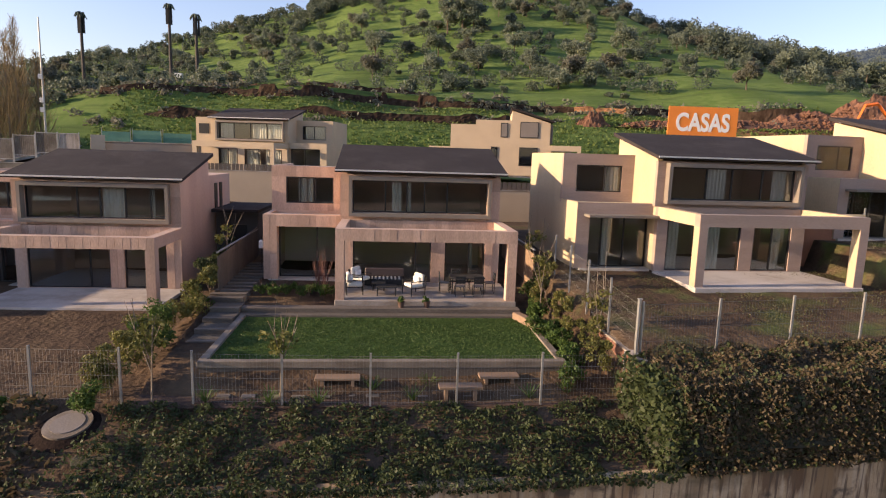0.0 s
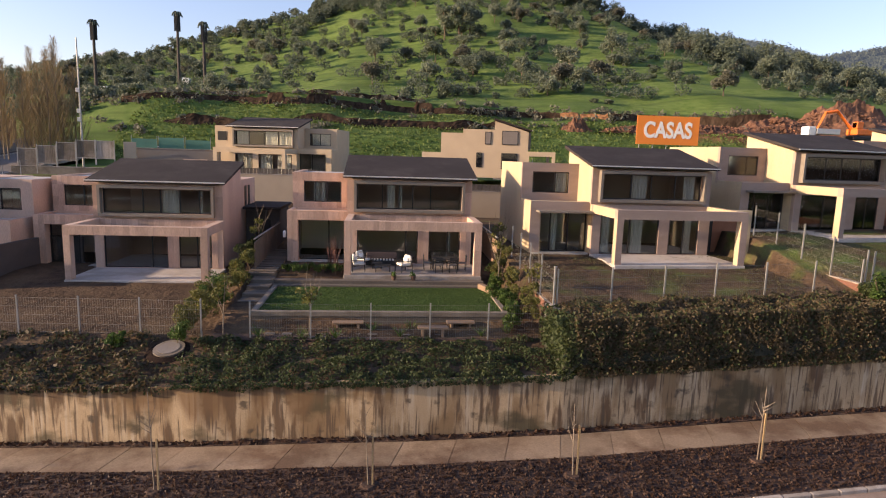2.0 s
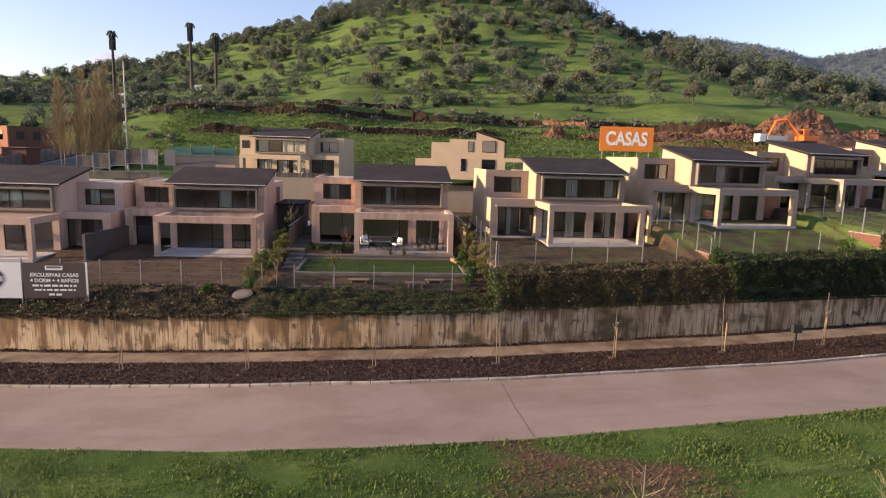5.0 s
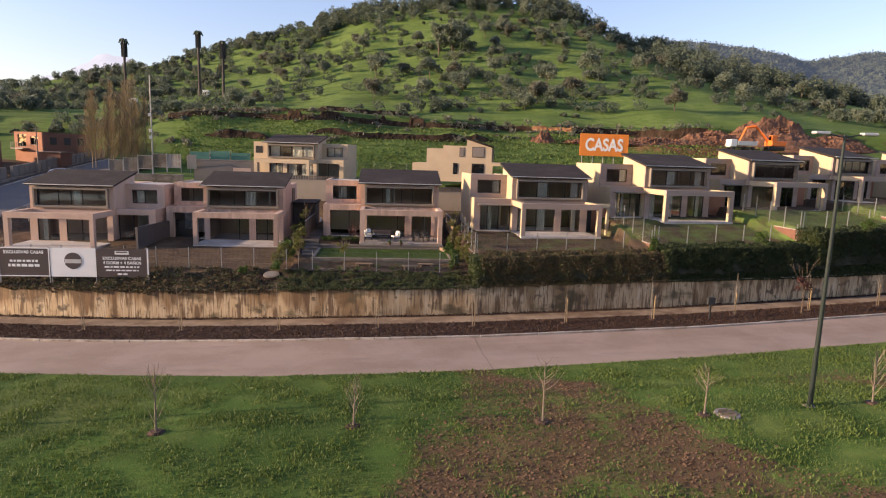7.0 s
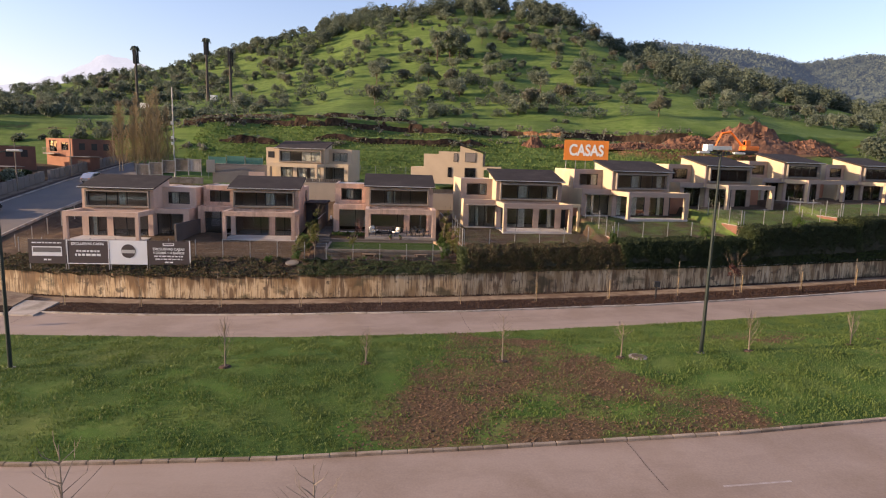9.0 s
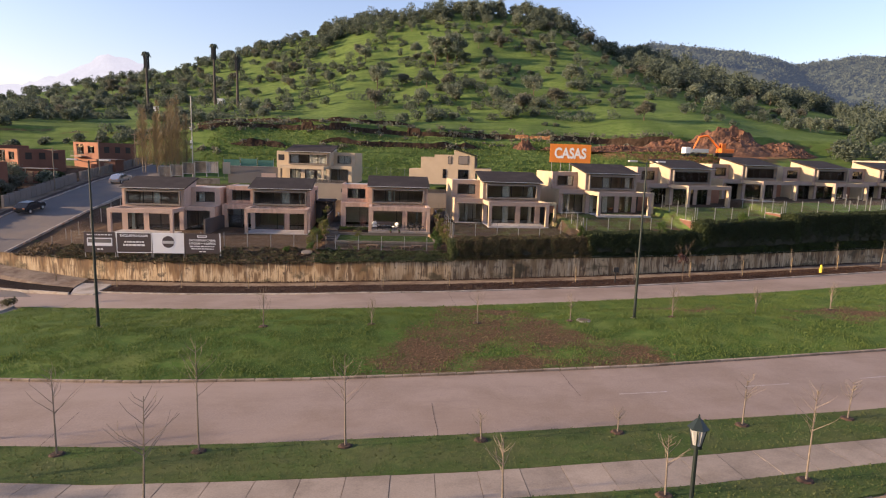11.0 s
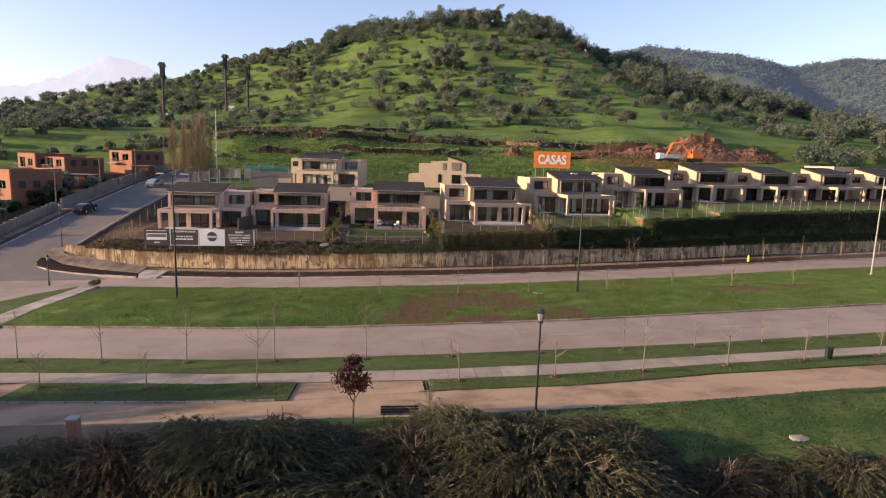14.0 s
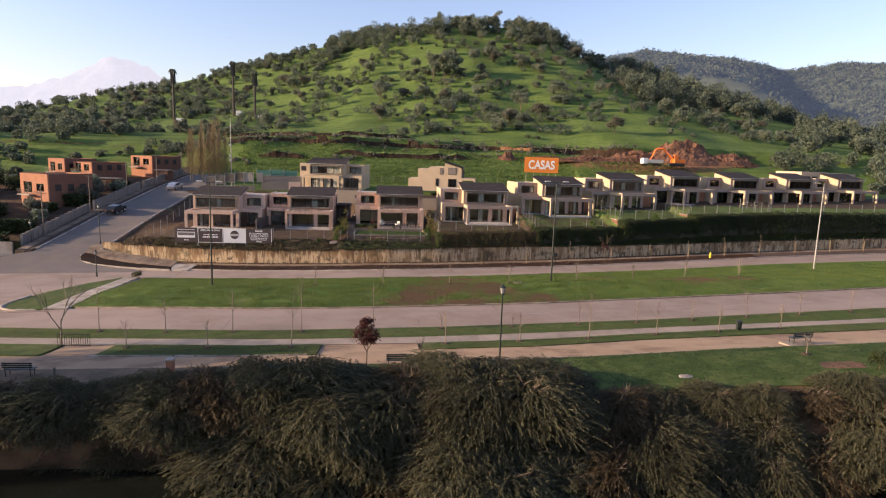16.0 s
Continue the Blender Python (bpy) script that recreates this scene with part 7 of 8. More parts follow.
def clods(spots, label):
    """Loose lumps of earth and stone on the heaps."""
    rs = np.random.RandomState(71)
    verts, faces = [], []
    for cx, cy, rx, ry, zb, h, count in spots:
        for _ in range(count):
            a, d = rs.uniform(0, 6.3), math.sqrt(rs.rand())
            x, y = cx + rx * d * math.cos(a), cy + ry * d * math.sin(a)
            z = zb - 0.6 + h * 1.15 * min(0.8, (1 - d) ** 0.85)
            r = rs.uniform(0.10, 0.42)
            base = len(verts)
            for dx, dy, dz in ((1, 0, 0), (0, 1, 0), (-1, 0, 0), (0, -1, 0), (0, 0, 1), (0, 0, -1)):
                q = r * rs.uniform(0.6, 1.3)
                verts.append((x + dx * q + rs.uniform(-0.1, 0.1), y + dy * q, max(zb - 0.4, z) + 0.1 + dz * q * 0.7))
            faces += [(base + i, base + (i + 1) % 4, base + 4) for i in range(4)] + [(base + (i + 1) % 4, base + i, base + 5) for i in range(4)]
    tagged(part("clods", mesh_from("clods", verts, faces, EARTH_RED), None), label, "rubble", kind="stuff")


clods(((88, 76, 15, 8.5, 12.0, 6.3, 1500), (73, 73, 10, 5, 12.3, 3.2, 700), (60, 71.5, 13, 4, 12.0, 1.7, 700), (47, 73.5, 9, 3, 12.0, 1.3, 300), (101, 73, 11, 6, 11.8, 3.6, 500)), "broken lumps of reddish earth and stone")
ex = thing("excavator", pose(81.2, 63.6, 11.15, rz=4) @ Matrix.Scale(0.9, 4), "orange tracked excavator with raised arm on the earthworks", "excavator")
for s in (-1.1, 1.1):
    part("track", boxed(-2.0, 2.0, s - 0.35, s + 0.35, 0.0, 0.9, bevel=0.2), DARK, ex)
part("body", boxed(-1.4, 2.3, -1.3, 1.3, 1.0, 2.1, bevel=0.12), EXC_ORANGE, ex)
cab = part("cab", boxed(-1.5, -0.1, -1.25, -0.1, 2.1, 3.4, bevel=0.1), EXC_ORANGE, ex)
part("pane", boxed(-1.52, -1.505, -1.1, -0.25, 2.3, 3.2), GLASS, cab)
bm = bmesh.new()
rod(bm, (-0.9, 0.3, 1.8), (-4.6, 0.3, 5.3), 0.38, 0.3, 4)
rod(bm, (-4.6, 0.3, 5.3), (-7.0, 0.3, 4.9), 0.3, 0.26, 4)
part("boom", bm, EXC_ORANGE, ex, "raised orange boom")
part("stick", rod(bmesh.new(), (-7.0, 0.3, 5.0), (-8.6, 0.3, 1.6), 0.26, 0.2, 4), EXC_ORANGE, ex)
part("bucket", boxed(-9.2, -8.2, -0.3, 0.9, 0.7, 1.7, bevel=0.15), DARK, ex)
tk = thing("lorry", pose(73.6, 62.4, 11.0, rz=4) @ Matrix.Scale(0.72, 4), "white tipper lorry beside the earth heaps", "lorry")
part("cab", boxed(-4.2, -2.2, -1.2, 1.2, 0.9, 2.9, bevel=0.15), WHITE, tk)
part("tipper_body", boxed(-2.0, 4.0, -1.25, 1.25, 1.3, 2.5, bevel=0.05), WHITE_TRIM, tk)
part("chassis", boxed(-4.0, 3.9, -0.5, 0.5, 0.6, 0.95), DARK, tk)
for x in (-3.2, 1.4, 2.8):
    for s in (-1.1, 1.1):
        part("wheel", rod(bmesh.new(), (x, s - 0.18, 0.5), (x, s + 0.18, 0.5), 0.5, 0.5, 14), DARK, tk)


# ---- brick houses across the side road ----
def brick_house(m, w, d, h, label):
    b = thing("brick_house", m, label, "house", "brick houses")
    part("wall", wall_holes(bmesh.new(), 0, w, 0, 0.25, -1.5, h, [(w * 0.12, w * 0.42, 3.0, 5.0), (w * 0.58, w * 0.85, 3.3, 4.7)]), BRICK, b)
    part("wall", boxed(0, 0.25, 0.252, d, -1.5, h), BRICK, b)
    # Right side takes the darker brick, shade put into its colour.
    part("wall", boxed(w - 0.25, w, 0.252, d, -1.5, h), BRICK_DARK, b)
    part("wall", boxed(0.252, w - 0.252, d - 0.25, d, -1.5, h), BRICK, b)
    part("roof", boxed(0.255, w - 0.255, 0.255, d - 0.255, h - 0.5, h - 0.3), SLAB, b)
    part("upper_floor", boxed(0.255, w - 0.255, 0.255, d - 0.255, 2.5, 2.7), ROOM, b)
    ident = lambda a, c: (a, c)
    window(b, ident, w * 0.12, w * 0.42, 0.12, 3.0, 5.0, (0.5,), ((0.05, 0.4),))
    window(b, ident, w * 0.58, w * 0.85, 0.12, 3.3, 4.7, (0.5,), ())
    bal = part("balcony", boxed(w * 0.05, w * 0.5, -1.0, -0.005, 2.55, 2.75), CONC, b)
    for i in range(9):
        x = w * 0.05 + 0.05 + i * (w * 0.45 - 0.1) / 8
        part("baluster", boxed(x - 0.02, x + 0.02, -0.98, -0.94, 2.75, 3.6), ALU, bal)
    part("handrail", boxed(w * 0.05, w * 0.5, -1.0, -0.93, 3.6, 3.65), ALU, bal)
    for i in range(3):
        za = 0.9 + 0 * i
        xa = w * (0.3 + 0.22 * i)
        part("window", boxed(w + 0.002, w + 0.04, d * (0.15 + 0.28 * i), d * (0.28 + 0.28 * i), 3.4, 4.6), ALU, b, "dark side window")
    return b


brick_house(pose(-65.9, 20.0, -0.1, rz=-26), 7.2, 9, 6.5, "orange brick house with a small balcony")
brick_house(pose(-73.5, 44, 3.0, rz=-26), 5.0, 8, 5.8, "orange brick house with a small balcony")
brick_house(pose(-67.5, 42.5, 3.0, rz=-26), 5.5, 9, 5.2, "dull red brick house beside its neighbour")
brick_house(pose(-60.1, 54.4, 4.4, rz=-26), 6.6, 9, 5.4, "orange brick house at the bend of the road")
brick_house(pose(-86, 26, -0.2, rz=-26), 6.5, 9, 5.4, "orange brick house behind garden walls")
brick_house(pose(-79, 8, -1.6, rz=-26), 7, 9, 5.2, "dark brick house at the edge of the town")
for (x0, y0, x1, y1, h, mat, lab) in ((-53.3, -3, -52.3, 16, 1.5, WALLGREY, "long grey rendered garden wall"), (-52.0, 17, -51.2, 36, 1.7, WALLGREY, "grey rendered garden wall along the side road"),
                                      (-62, -6, -52.8, -5.6, 1.3, CONC, "pale concrete garden wall at the junction"), (-51.0, 37, -48.5, 60, 1.6, WALLGREY, "grey rendered garden wall along the side road")):
    n = max(1, int(max(abs(x1 - x0), abs(y1 - y0)) / 1.2))
    gw = thing("garden_wall", pose(x0, y0, side_z(y0)), lab, "wall")
    for i in range(n):
        f0, f1 = i / n, (i + 1) / n
        xa, xb, ya, yb = (x0 + (x1 - x0) * f0, x0 + (x1 - x0) * f1 + 0.3, y0 + (y1 - y0) * f0, y0 + (y1 - y0) * f1) if abs(y1 - y0) > abs(x1 - x0) else (x0 + (x1 - x0) * f0, x0 + (x1 - x0) * f1, y0, y0 + 0.3)
        zz = side_z((ya + yb) / 2) - side_z(y0)
        part("wall_panel", boxed(xa - x0, xb - x0, ya - y0, yb - y0, zz - 0.8, zz + h), mat, gw)
rs5 = random.Random(12)
for i, (x, y) in enumerate(((-56.5, 8), (-59, 12), (-61, 2), (-66, 6), (-56, 27), (-58.5, 31), (-54.5, 33), (-70, 30), (-55, 22), (-63, 34), (-75, 20), (-72, -2), (-84, 14), (-66, -8), (-78, 38))):
    crown, trunk, r = HILL_KINDS[i % 7]
    t = thing("tree", pose(x, y, side_z(y) - 0.2, rz=i * 50) @ Matrix.Scale(0.62 + 0.25 * rs5.random(), 4), "dark garden tree among the brick houses", "tree", "garden trees")
    for name, me in (("trunk", trunk), ("crown", crown)):
        ob = new(name, me)
        ob.parent = t


# ---- parked cars ----
def car(m, mat, label):
    c = thing("car", m, label, "car", "parked cars")
    bm = bmesh.new()
    prof = [(-2.1, 0.35), (2.1, 0.35), (2.15, 0.7), (1.95, 0.92), (1.05, 1.0), (0.45, 1.42), (-1.2, 1.45), (-1.95, 1.0), (-2.15, 0.85)]
    a = [bm.verts.new((x, -0.86, z)) for x, z in prof]
    b = [bm.verts.new((x, 0.86, z)) for x, z in prof]
    bm.faces.new(a), bm.faces.new(b[::-1])
    for i in range(len(prof)):
        j = (i + 1) % len(prof)
        bm.faces.new((a[j], a[i], b[i], b[j]))
    bmesh.ops.recalc_face_normals(bm, faces=bm.faces)
    bmesh.ops.bevel(bm, geom=list(bm.edges), offset=0.07, segments=2, affect='EDGES')
    part("body", bm, mat, c)
    for s in (-0.865, 0.845):
        part("side_window", boxed(-1.25, 0.55, s, s + 0.02, 1.0, 1.32, bevel=0.008), DARK, c, "dark side glass")
    bm = bmesh.new()
    vs = [bm.verts.new(p) for p in ((1.06, -0.7, 1.03), (1.06, 0.7, 1.03), (0.5, 0.62, 1.44), (0.5, -0.62, 1.44))]
    bm.faces.new(vs)
    bmesh.ops.solidify(bm, geom=bm.faces[:], thickness=0.03)
    part("windscreen", bm, DARK, c)
    for x in (-1.3, 1.3):
        for s in (-0.8, 0.8):
            w = part("wheel", rod(bmesh.new(), (x, s - 0.1, 0.32), (x, s + 0.1, 0.32), 0.32, 0.32, 16), DARK, c)
            part("rim", rod(bmesh.new(), (x, s - 0.11, 0.32), (x, s + 0.11, 0.32), 0.19, 0.19, 12), WHITE_TRIM, w)
    for s in (-0.6, 0.6):
        part("headlight", boxed(2.08, 2.16, s - 0.18, s + 0.18, 0.68, 0.82, bevel=0.02), WHITE, c)
        part("tail_light", boxed(-2.17, -2.1, s - 0.15, s + 0.15, 0.75, 0.9, bevel=0.02), BRICK, c)
    return c


car(pose(-44.2, 37.3, side_z(37.3), rx=0, ry=-8, rz=82), CAR_SILVER, "silver car on the climbing side road")
car(pose(-26.3, 47.0, 5.15, rz=176), WHITE, "white pickup parked behind the site screens")
car(pose(-47.2, 15.3, side_z(15.3) + 0.05, ry=-8, rz=84), CAR_DARK, "dark estate car parked at the kerb")

# ---- behind the row of houses ----
for i in range(5):
    fp = thing("slatted_fence", pose(-38.0 + i * 2.05, 38, 3.9 + (0, 0.35, 0.75, 1.05, 1.05)[i]), "pale slatted panel in a thin steel frame", "fence", "panel fence")
    for x in (0.0, 1.95):
        part("post", boxed(x, x + 0.07, -0.03, 0.04, -0.6, 2.15), GALV, fp)
    for z in (0.1, 2.0):
        part("rail", boxed(0.075, 1.945, -0.02, 0.03, z, z + 0.06), GALV, fp)
    for j in range(11):
        part("slat", boxed(0.09 + j * 0.17, 0.24 + j * 0.17, 0.035, 0.06, 0.05, 2.05), OLDCONC if i != 4 else CONC, fp)
bw = thing("back_wall", pose(-38.5, 37.6, 2.6), "low dark wall below the slatted panels", "wall")
part("face", boxed(0, 11.0, 0, 0.25, -1, 1.4), OLDCONC, bw)
part("coping", boxed(-0.03, 11.03, -0.03, 0.28, 1.402, 1.47), CONC, bw)
lp = thing("loose_panel", pose(-27.3, 39.0, 4.9, rx=-8, rz=12), "torn pale sheet panel leaning on a post", "panel")
part("sheet", boxed(0, 1.3, 0, 0.04, 0, 2.1, bevel=0.01), CREAM, lp)
part("prop", rod(bmesh.new(), (1.1, 0.05, 1.9), (1.3, 0.9, -0.2), 0.04), GALV, lp)
wl1 = thing("site_wall", pose(-26.6, 40, 2.3), "grey rendered wall behind the houses", "wall")
part("face", boxed(0, 9.6, 0, 0.25, -1, 4.0), WALLGREY, wl1)
part("coping", boxed(-0.05, 9.65, -0.05, 0.3, 4.002, 4.08), CONC, wl1)
wl1 = thing("site_wall", pose(-17.5, 36.5, 2.3), "pink rendered garden wall beside the upper house", "wall")
part("face", boxed(-2.5, 0, 0, 0.25, -1, 3.0), CLAD, wl1)
GREENNET = material("green_site_netting", (0.075, 0.20, 0.15), 0.9, vary=0.2, size=1.0)
for i in range(3):
    gp = thing("site_screen", pose(-28.4 + i * 3.05, 44 + 0.3 * i, 4.25), "green net screen on thin posts", "screen", "site screens")
    part("net", boxed(0.05, 2.95, 0, 0.03, 1.4, 3.2 + 0.2 * (i % 2)), GREENNET, gp)
    part("post", boxed(0, 0.05, 0, 0.05, -0.5, 3.6), GALV, gp)
    part("post", boxed(2.95, 3.0, 0, 0.05, -0.5, 3.6), GALV, gp)
for (x0, x1, y, z0, z1, lab) in ((-4.6, 1.2, 17.0, 0.0, 3.4, "cream rendered retaining wall behind the house"), (7.6, 14.0, 18.5, 0.4, 3.6, "cream rendered retaining wall behind the house"), (-15.0, -4.5, 30, 1.0, 4.1, "long cream retaining wall on the slope")):
    rw = thing("back_wall", pose(x0, y, z0), lab, "wall")
    part("face", boxed(0, x1 - x0, 0, 0.3, -1, z1 - z0), CREAM, rw)
    for i in range(int((x1 - x0) / 0.35)):
        part("picket", boxed(i * 0.35, i * 0.35 + 0.3, 0.12, 0.16, z1 - z0 + 0.071, z1 - z0 + 0.62), DARKWOOD, rw, "dark timber picket")
    part("coping", boxed(-0.03, x1 - x0 + 0.03, -0.03, 0.33, z1 - z0 + 0.002, z1 - z0 + 0.07), CONC, rw)
fence_run([(-3 + i * 3.0, 57, land_z(-3 + i * 3.0, 57)) for i in range(14)], 1.5, "thin wire fence behind the houses", wires=True)
for x, y, z, w, d, h, lab in ((105.0, 36, 4.6, 9, 8, 6.0, "cream flat-roofed house behind the row"), (95.5, 32, 4.4, 7.5, 7, 6.4, "cream flat-roofed house behind the row")):
    ch = thing("house", pose(x, y, z, rz=14), lab, "house", "hillside houses")
    part("wall", boxed(0, w, 0, d, -2, h), CREAM, ch)
    part("parapet", boxed(-0.05, w + 0.05, -0.05, d + 0.05, h + 0.002, h + 0.12), CONC, ch)
    for i in range(3):
        part("window", boxed(1 + i * w / 3.2, 2.6 + i * w / 3.2, -0.04, -0.002, h - 2.2, h - 0.9), ALU, ch)


# ---- far hills and mountains ----
def ridge(name, xs, y0, y1, prof, mat, label, seed, rough):
    verts, faces = [], []
    rows = 26
    for j in range(rows + 1):
        k = j / rows
        for x, h in zip(xs, prof):
            s = math.sin(k * math.pi / 2) ** 1.1
            z = -5 + (h + 5) * s + rough * noise.noise((x * 0.012, k * 6, seed)) * s + rough * 0.4 * noise.noise((x * 0.05, k * 22, seed)) * s
            verts.append((x * (0.55 + 0.45 * k) if y1 < 2000 else x, y0 + (y1 - y0) * k, z))
    n = len(xs)
    for j in range(rows):
        for i in range(n - 1):
            faces.append((j * n + i, j * n + i + 1, (j + 1) * n + i + 1, (j + 1) * n + i))
    me = mesh_from(name, verts, faces, mat)
    me.polygons.foreach_set("use_smooth", [True] * len(faces))
    return tagged(part(name, me, None), label, "hills", kind="structure")


# Even emission over the base colour stands in for distance haze.
def backdrop_material(name, base, haze_glow, strength):
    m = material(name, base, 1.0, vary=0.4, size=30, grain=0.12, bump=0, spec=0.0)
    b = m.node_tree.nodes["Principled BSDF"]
    b.inputs["Emission Color"].default_value = (*haze_glow, 1)
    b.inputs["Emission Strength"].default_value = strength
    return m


FARHILL = backdrop_material("far_hill_with_haze_glow", (0.060, 0.072, 0.048), (0.26, 0.38, 0.54), 0.09)


def far_z(x, y):
    """Two wooded spurs with a valley between them, beyond the hill."""
    k = (y - 260) / 440
    xv = 302.6 + 232 * min(1.4, k)
    d = x - xv
    rise = (24 + 30 * max(0.0, 1 - k)) * math.sin(min(1.0, abs(d) / 115) * math.pi / 2) - 0.22 * max(0.0, -d - 190)
    z = interp(k, [-0.1, 0, 0.43, 1, 1.1, 1.6], [8, 12, 55, 139, 142, 60]) + rise * min(1.0, 1.6 - min(1.6, k))
    z += 9 * noise.noise((x * 0.011, y * 0.011, 3)) + 4 * noise.noise((x * 0.04, y * 0.04, 6))
    edge = interp(y, [330, 420], [262, 170])
    f = max(0.0, min(1.0, (x - edge) / 45))
    return -12 + (z + 12) * f


fx, fy = np.arange(170, 1500, 10.0), np.arange(232, 860, 10.0)
fv = [(x, y, far_z(x, y)) for y in fy for x in fx]
k = len(fx)
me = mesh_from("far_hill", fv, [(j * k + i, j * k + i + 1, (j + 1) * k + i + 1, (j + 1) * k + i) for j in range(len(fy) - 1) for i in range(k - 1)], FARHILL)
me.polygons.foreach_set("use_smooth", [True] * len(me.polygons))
tagged(part("far_hill", me, None), "wooded spurs beyond the valley, haze put in as glow", "hills", kind="structure")
rs = np.random.RandomState(55)
blob = []
for _ in range(9000):
    x, y = rs.uniform(175, 900), 235 + 480 * rs.rand() ** 0.8
    if x > 230 + (y + 60) * 1.02 or far_z(x, y) < 6:
        continue
    r = rs.uniform(1.6, 3.6)
    q = rs.normal(size=(34, 3)) * (r * 0.55, r * 0.55, r * 0.55)
    blob.append(q + (x, y, far_z(x, y) + r * 0.7))
tagged(part("far_woods", quads_mesh("far_woods", *leaves(rs, np.concatenate(blob), 0.75, 0.2), FARHILL), None), "far woods on the distant hills, haze put in as glow", "woods", kind="stuff")
# The range owes its pale haze to emission, not to lit snow.
SNOW = backdrop_material("snow_range_with_haze_glow", (0.06, 0.07, 0.08), (0.74, 0.83, 0.84), 0.46)
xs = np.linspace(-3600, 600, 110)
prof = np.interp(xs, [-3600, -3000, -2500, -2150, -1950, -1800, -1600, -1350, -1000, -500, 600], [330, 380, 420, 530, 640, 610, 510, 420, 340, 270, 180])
ridge("mountain_range", xs, 4150, 4500, prof, SNOW, "snow-topped mountain range, pale haze put in as glow", 5, 45)


# ---- the planted garden of the furnished house ----
gl = tagged(part("garden_lawn", boxed(-3.35, 7.6, -6.1, -1.0, -1.2, -0.47), GARDEN_LAWN), "small mown garden lawn in front of the terrace", "lawn", kind="structure")
rs = np.random.RandomState(17)
pts = np.column_stack((rs.uniform(-3.3, 7.55, 16000), rs.uniform(-6.05, -1.05, 16000), np.full(16000, -0.455)))
tagged(part("grass_tufts", quads_mesh("grass_tufts", *leaves(rs, pts, 0.022, 0.0), leaf_material("lawn_blades", (0.044, 0.080, 0.018), (0.060, 0.100, 0.024))), None), "short clipped lawn grass", "grass", kind="stuff")
edge = thing("lawn_edging", pose(0, 0, 0), "weathered concrete edging round the small lawn", "edging")
part("edging_piece", boxed(-3.6, 7.85, -6.35, -6.1, -0.6, -0.38, bevel=0.015), OLDCONC, edge)
part("footing", boxed(-3.55, 7.8, -6.32, -6.11, -1.3, -0.602), DARKWOOD, edge, "dark timber face below the edging")
part("edging_piece", boxed(-3.6, -3.35, -6.098, -0.95, -1.2, -0.38, bevel=0.015), OLDCONC, edge)
part("edging_piece", boxed(7.6, 7.85, -6.098, -2.6, -1.2, -0.4, bevel=0.015), OLDCONC, edge)
st = thing("terrace_steps", pose(0, 0, 0), "long timber-edged steps below the terrace", "steps")
part("step", boxed(-3.9, 7.6, -0.62, -0.13, -0.9, -0.20, bevel=0.015), DARKWOOD, st)
part("step", boxed(-3.9, 7.6, -1.0, -0.621, -0.9, -0.38, bevel=0.015), DARKWOOD, st)
part("ground_fill", boxed(-5.0, 9.2, -8.0, -6.36, -1.6, -1.14), MULCH, st)
ss = thing("stepping_stones", pose(0, 0, 0), "row of worn rectangular stepping stones", "paving")
for i in range(15):
    x = -2.6 + i * 0.72
    o = part("stone", boxed(x - 0.2, x + 0.2, -7.35 + 0.05 * math.sin(i * 3), -6.75 + 0.05 * math.sin(i * 3), -1.2, -1.09, bevel=0.012), OLDCONC, ss)
lw = thing("side_steps", pose(0, 0, 0), "garden steps of timber sleepers beside the lawn", "steps")
for i in range(7):
    y = -6.6 + i * 0.95
    z = -1.05 + i * 0.15
    part("sleeper", boxed(-4.75, -3.62, y, y + 0.22, z - 0.25, z + 0.02, bevel=0.012), DARKWOOD, lw)
    part("tread", boxed(-4.75, -3.62, y + 0.221, y + 0.949, z - 0.3, z - 0.01), GRAVEL, lw, "dark gravel tread")
dk = thing("sleeper_path", pose(0, 0, 0), "path of spaced timber sleepers between the houses", "path")
for i in range(12):
    y = 0.3 + i * 0.62
    part("sleeper", boxed(-5.2 + 0.04 * math.sin(i * 5), -3.75, y, y + 0.34, -0.35, -0.02 + 0.015 * i, bevel=0.012), DARKWOOD, dk)


def low_bench(x, y, z, w, rz, label):
    b = thing("low_bench", pose(x, y, z, rz=rz), label, "bench", "garden benches")
    part("seat", boxed(-w / 2, w / 2, -0.2, 0.2, 0.36, 0.44, bevel=0.012), WOOD, b)
    for s in (-1, 1):
        part("leg", boxed(s * (w / 2 - 0.22) - 0.05, s * (w / 2 - 0.22) + 0.05, -0.18, 0.18, 0, 0.36), WOOD, b)


low_bench(0.65, -6.75, -1.14, 1.35, 0, "low timber bench below the lawn edging")
low_bench(5.6, -6.65, -1.14, 1.25, 2, "low timber bench below the lawn edging")
low_bench(4.3, -7.5, -1.14, 1.3, 0, "low timber bench below the lawn edging")
lg = thing("log_bench", pose(7.75, -2.2, -0.5, rz=-72), "heavy squared timber log lying along the lawn", "bench")
part("log", boxed(-1.3, 1.3, -0.17, 0.17, 0, 0.3, bevel=0.03), WOOD, lg)


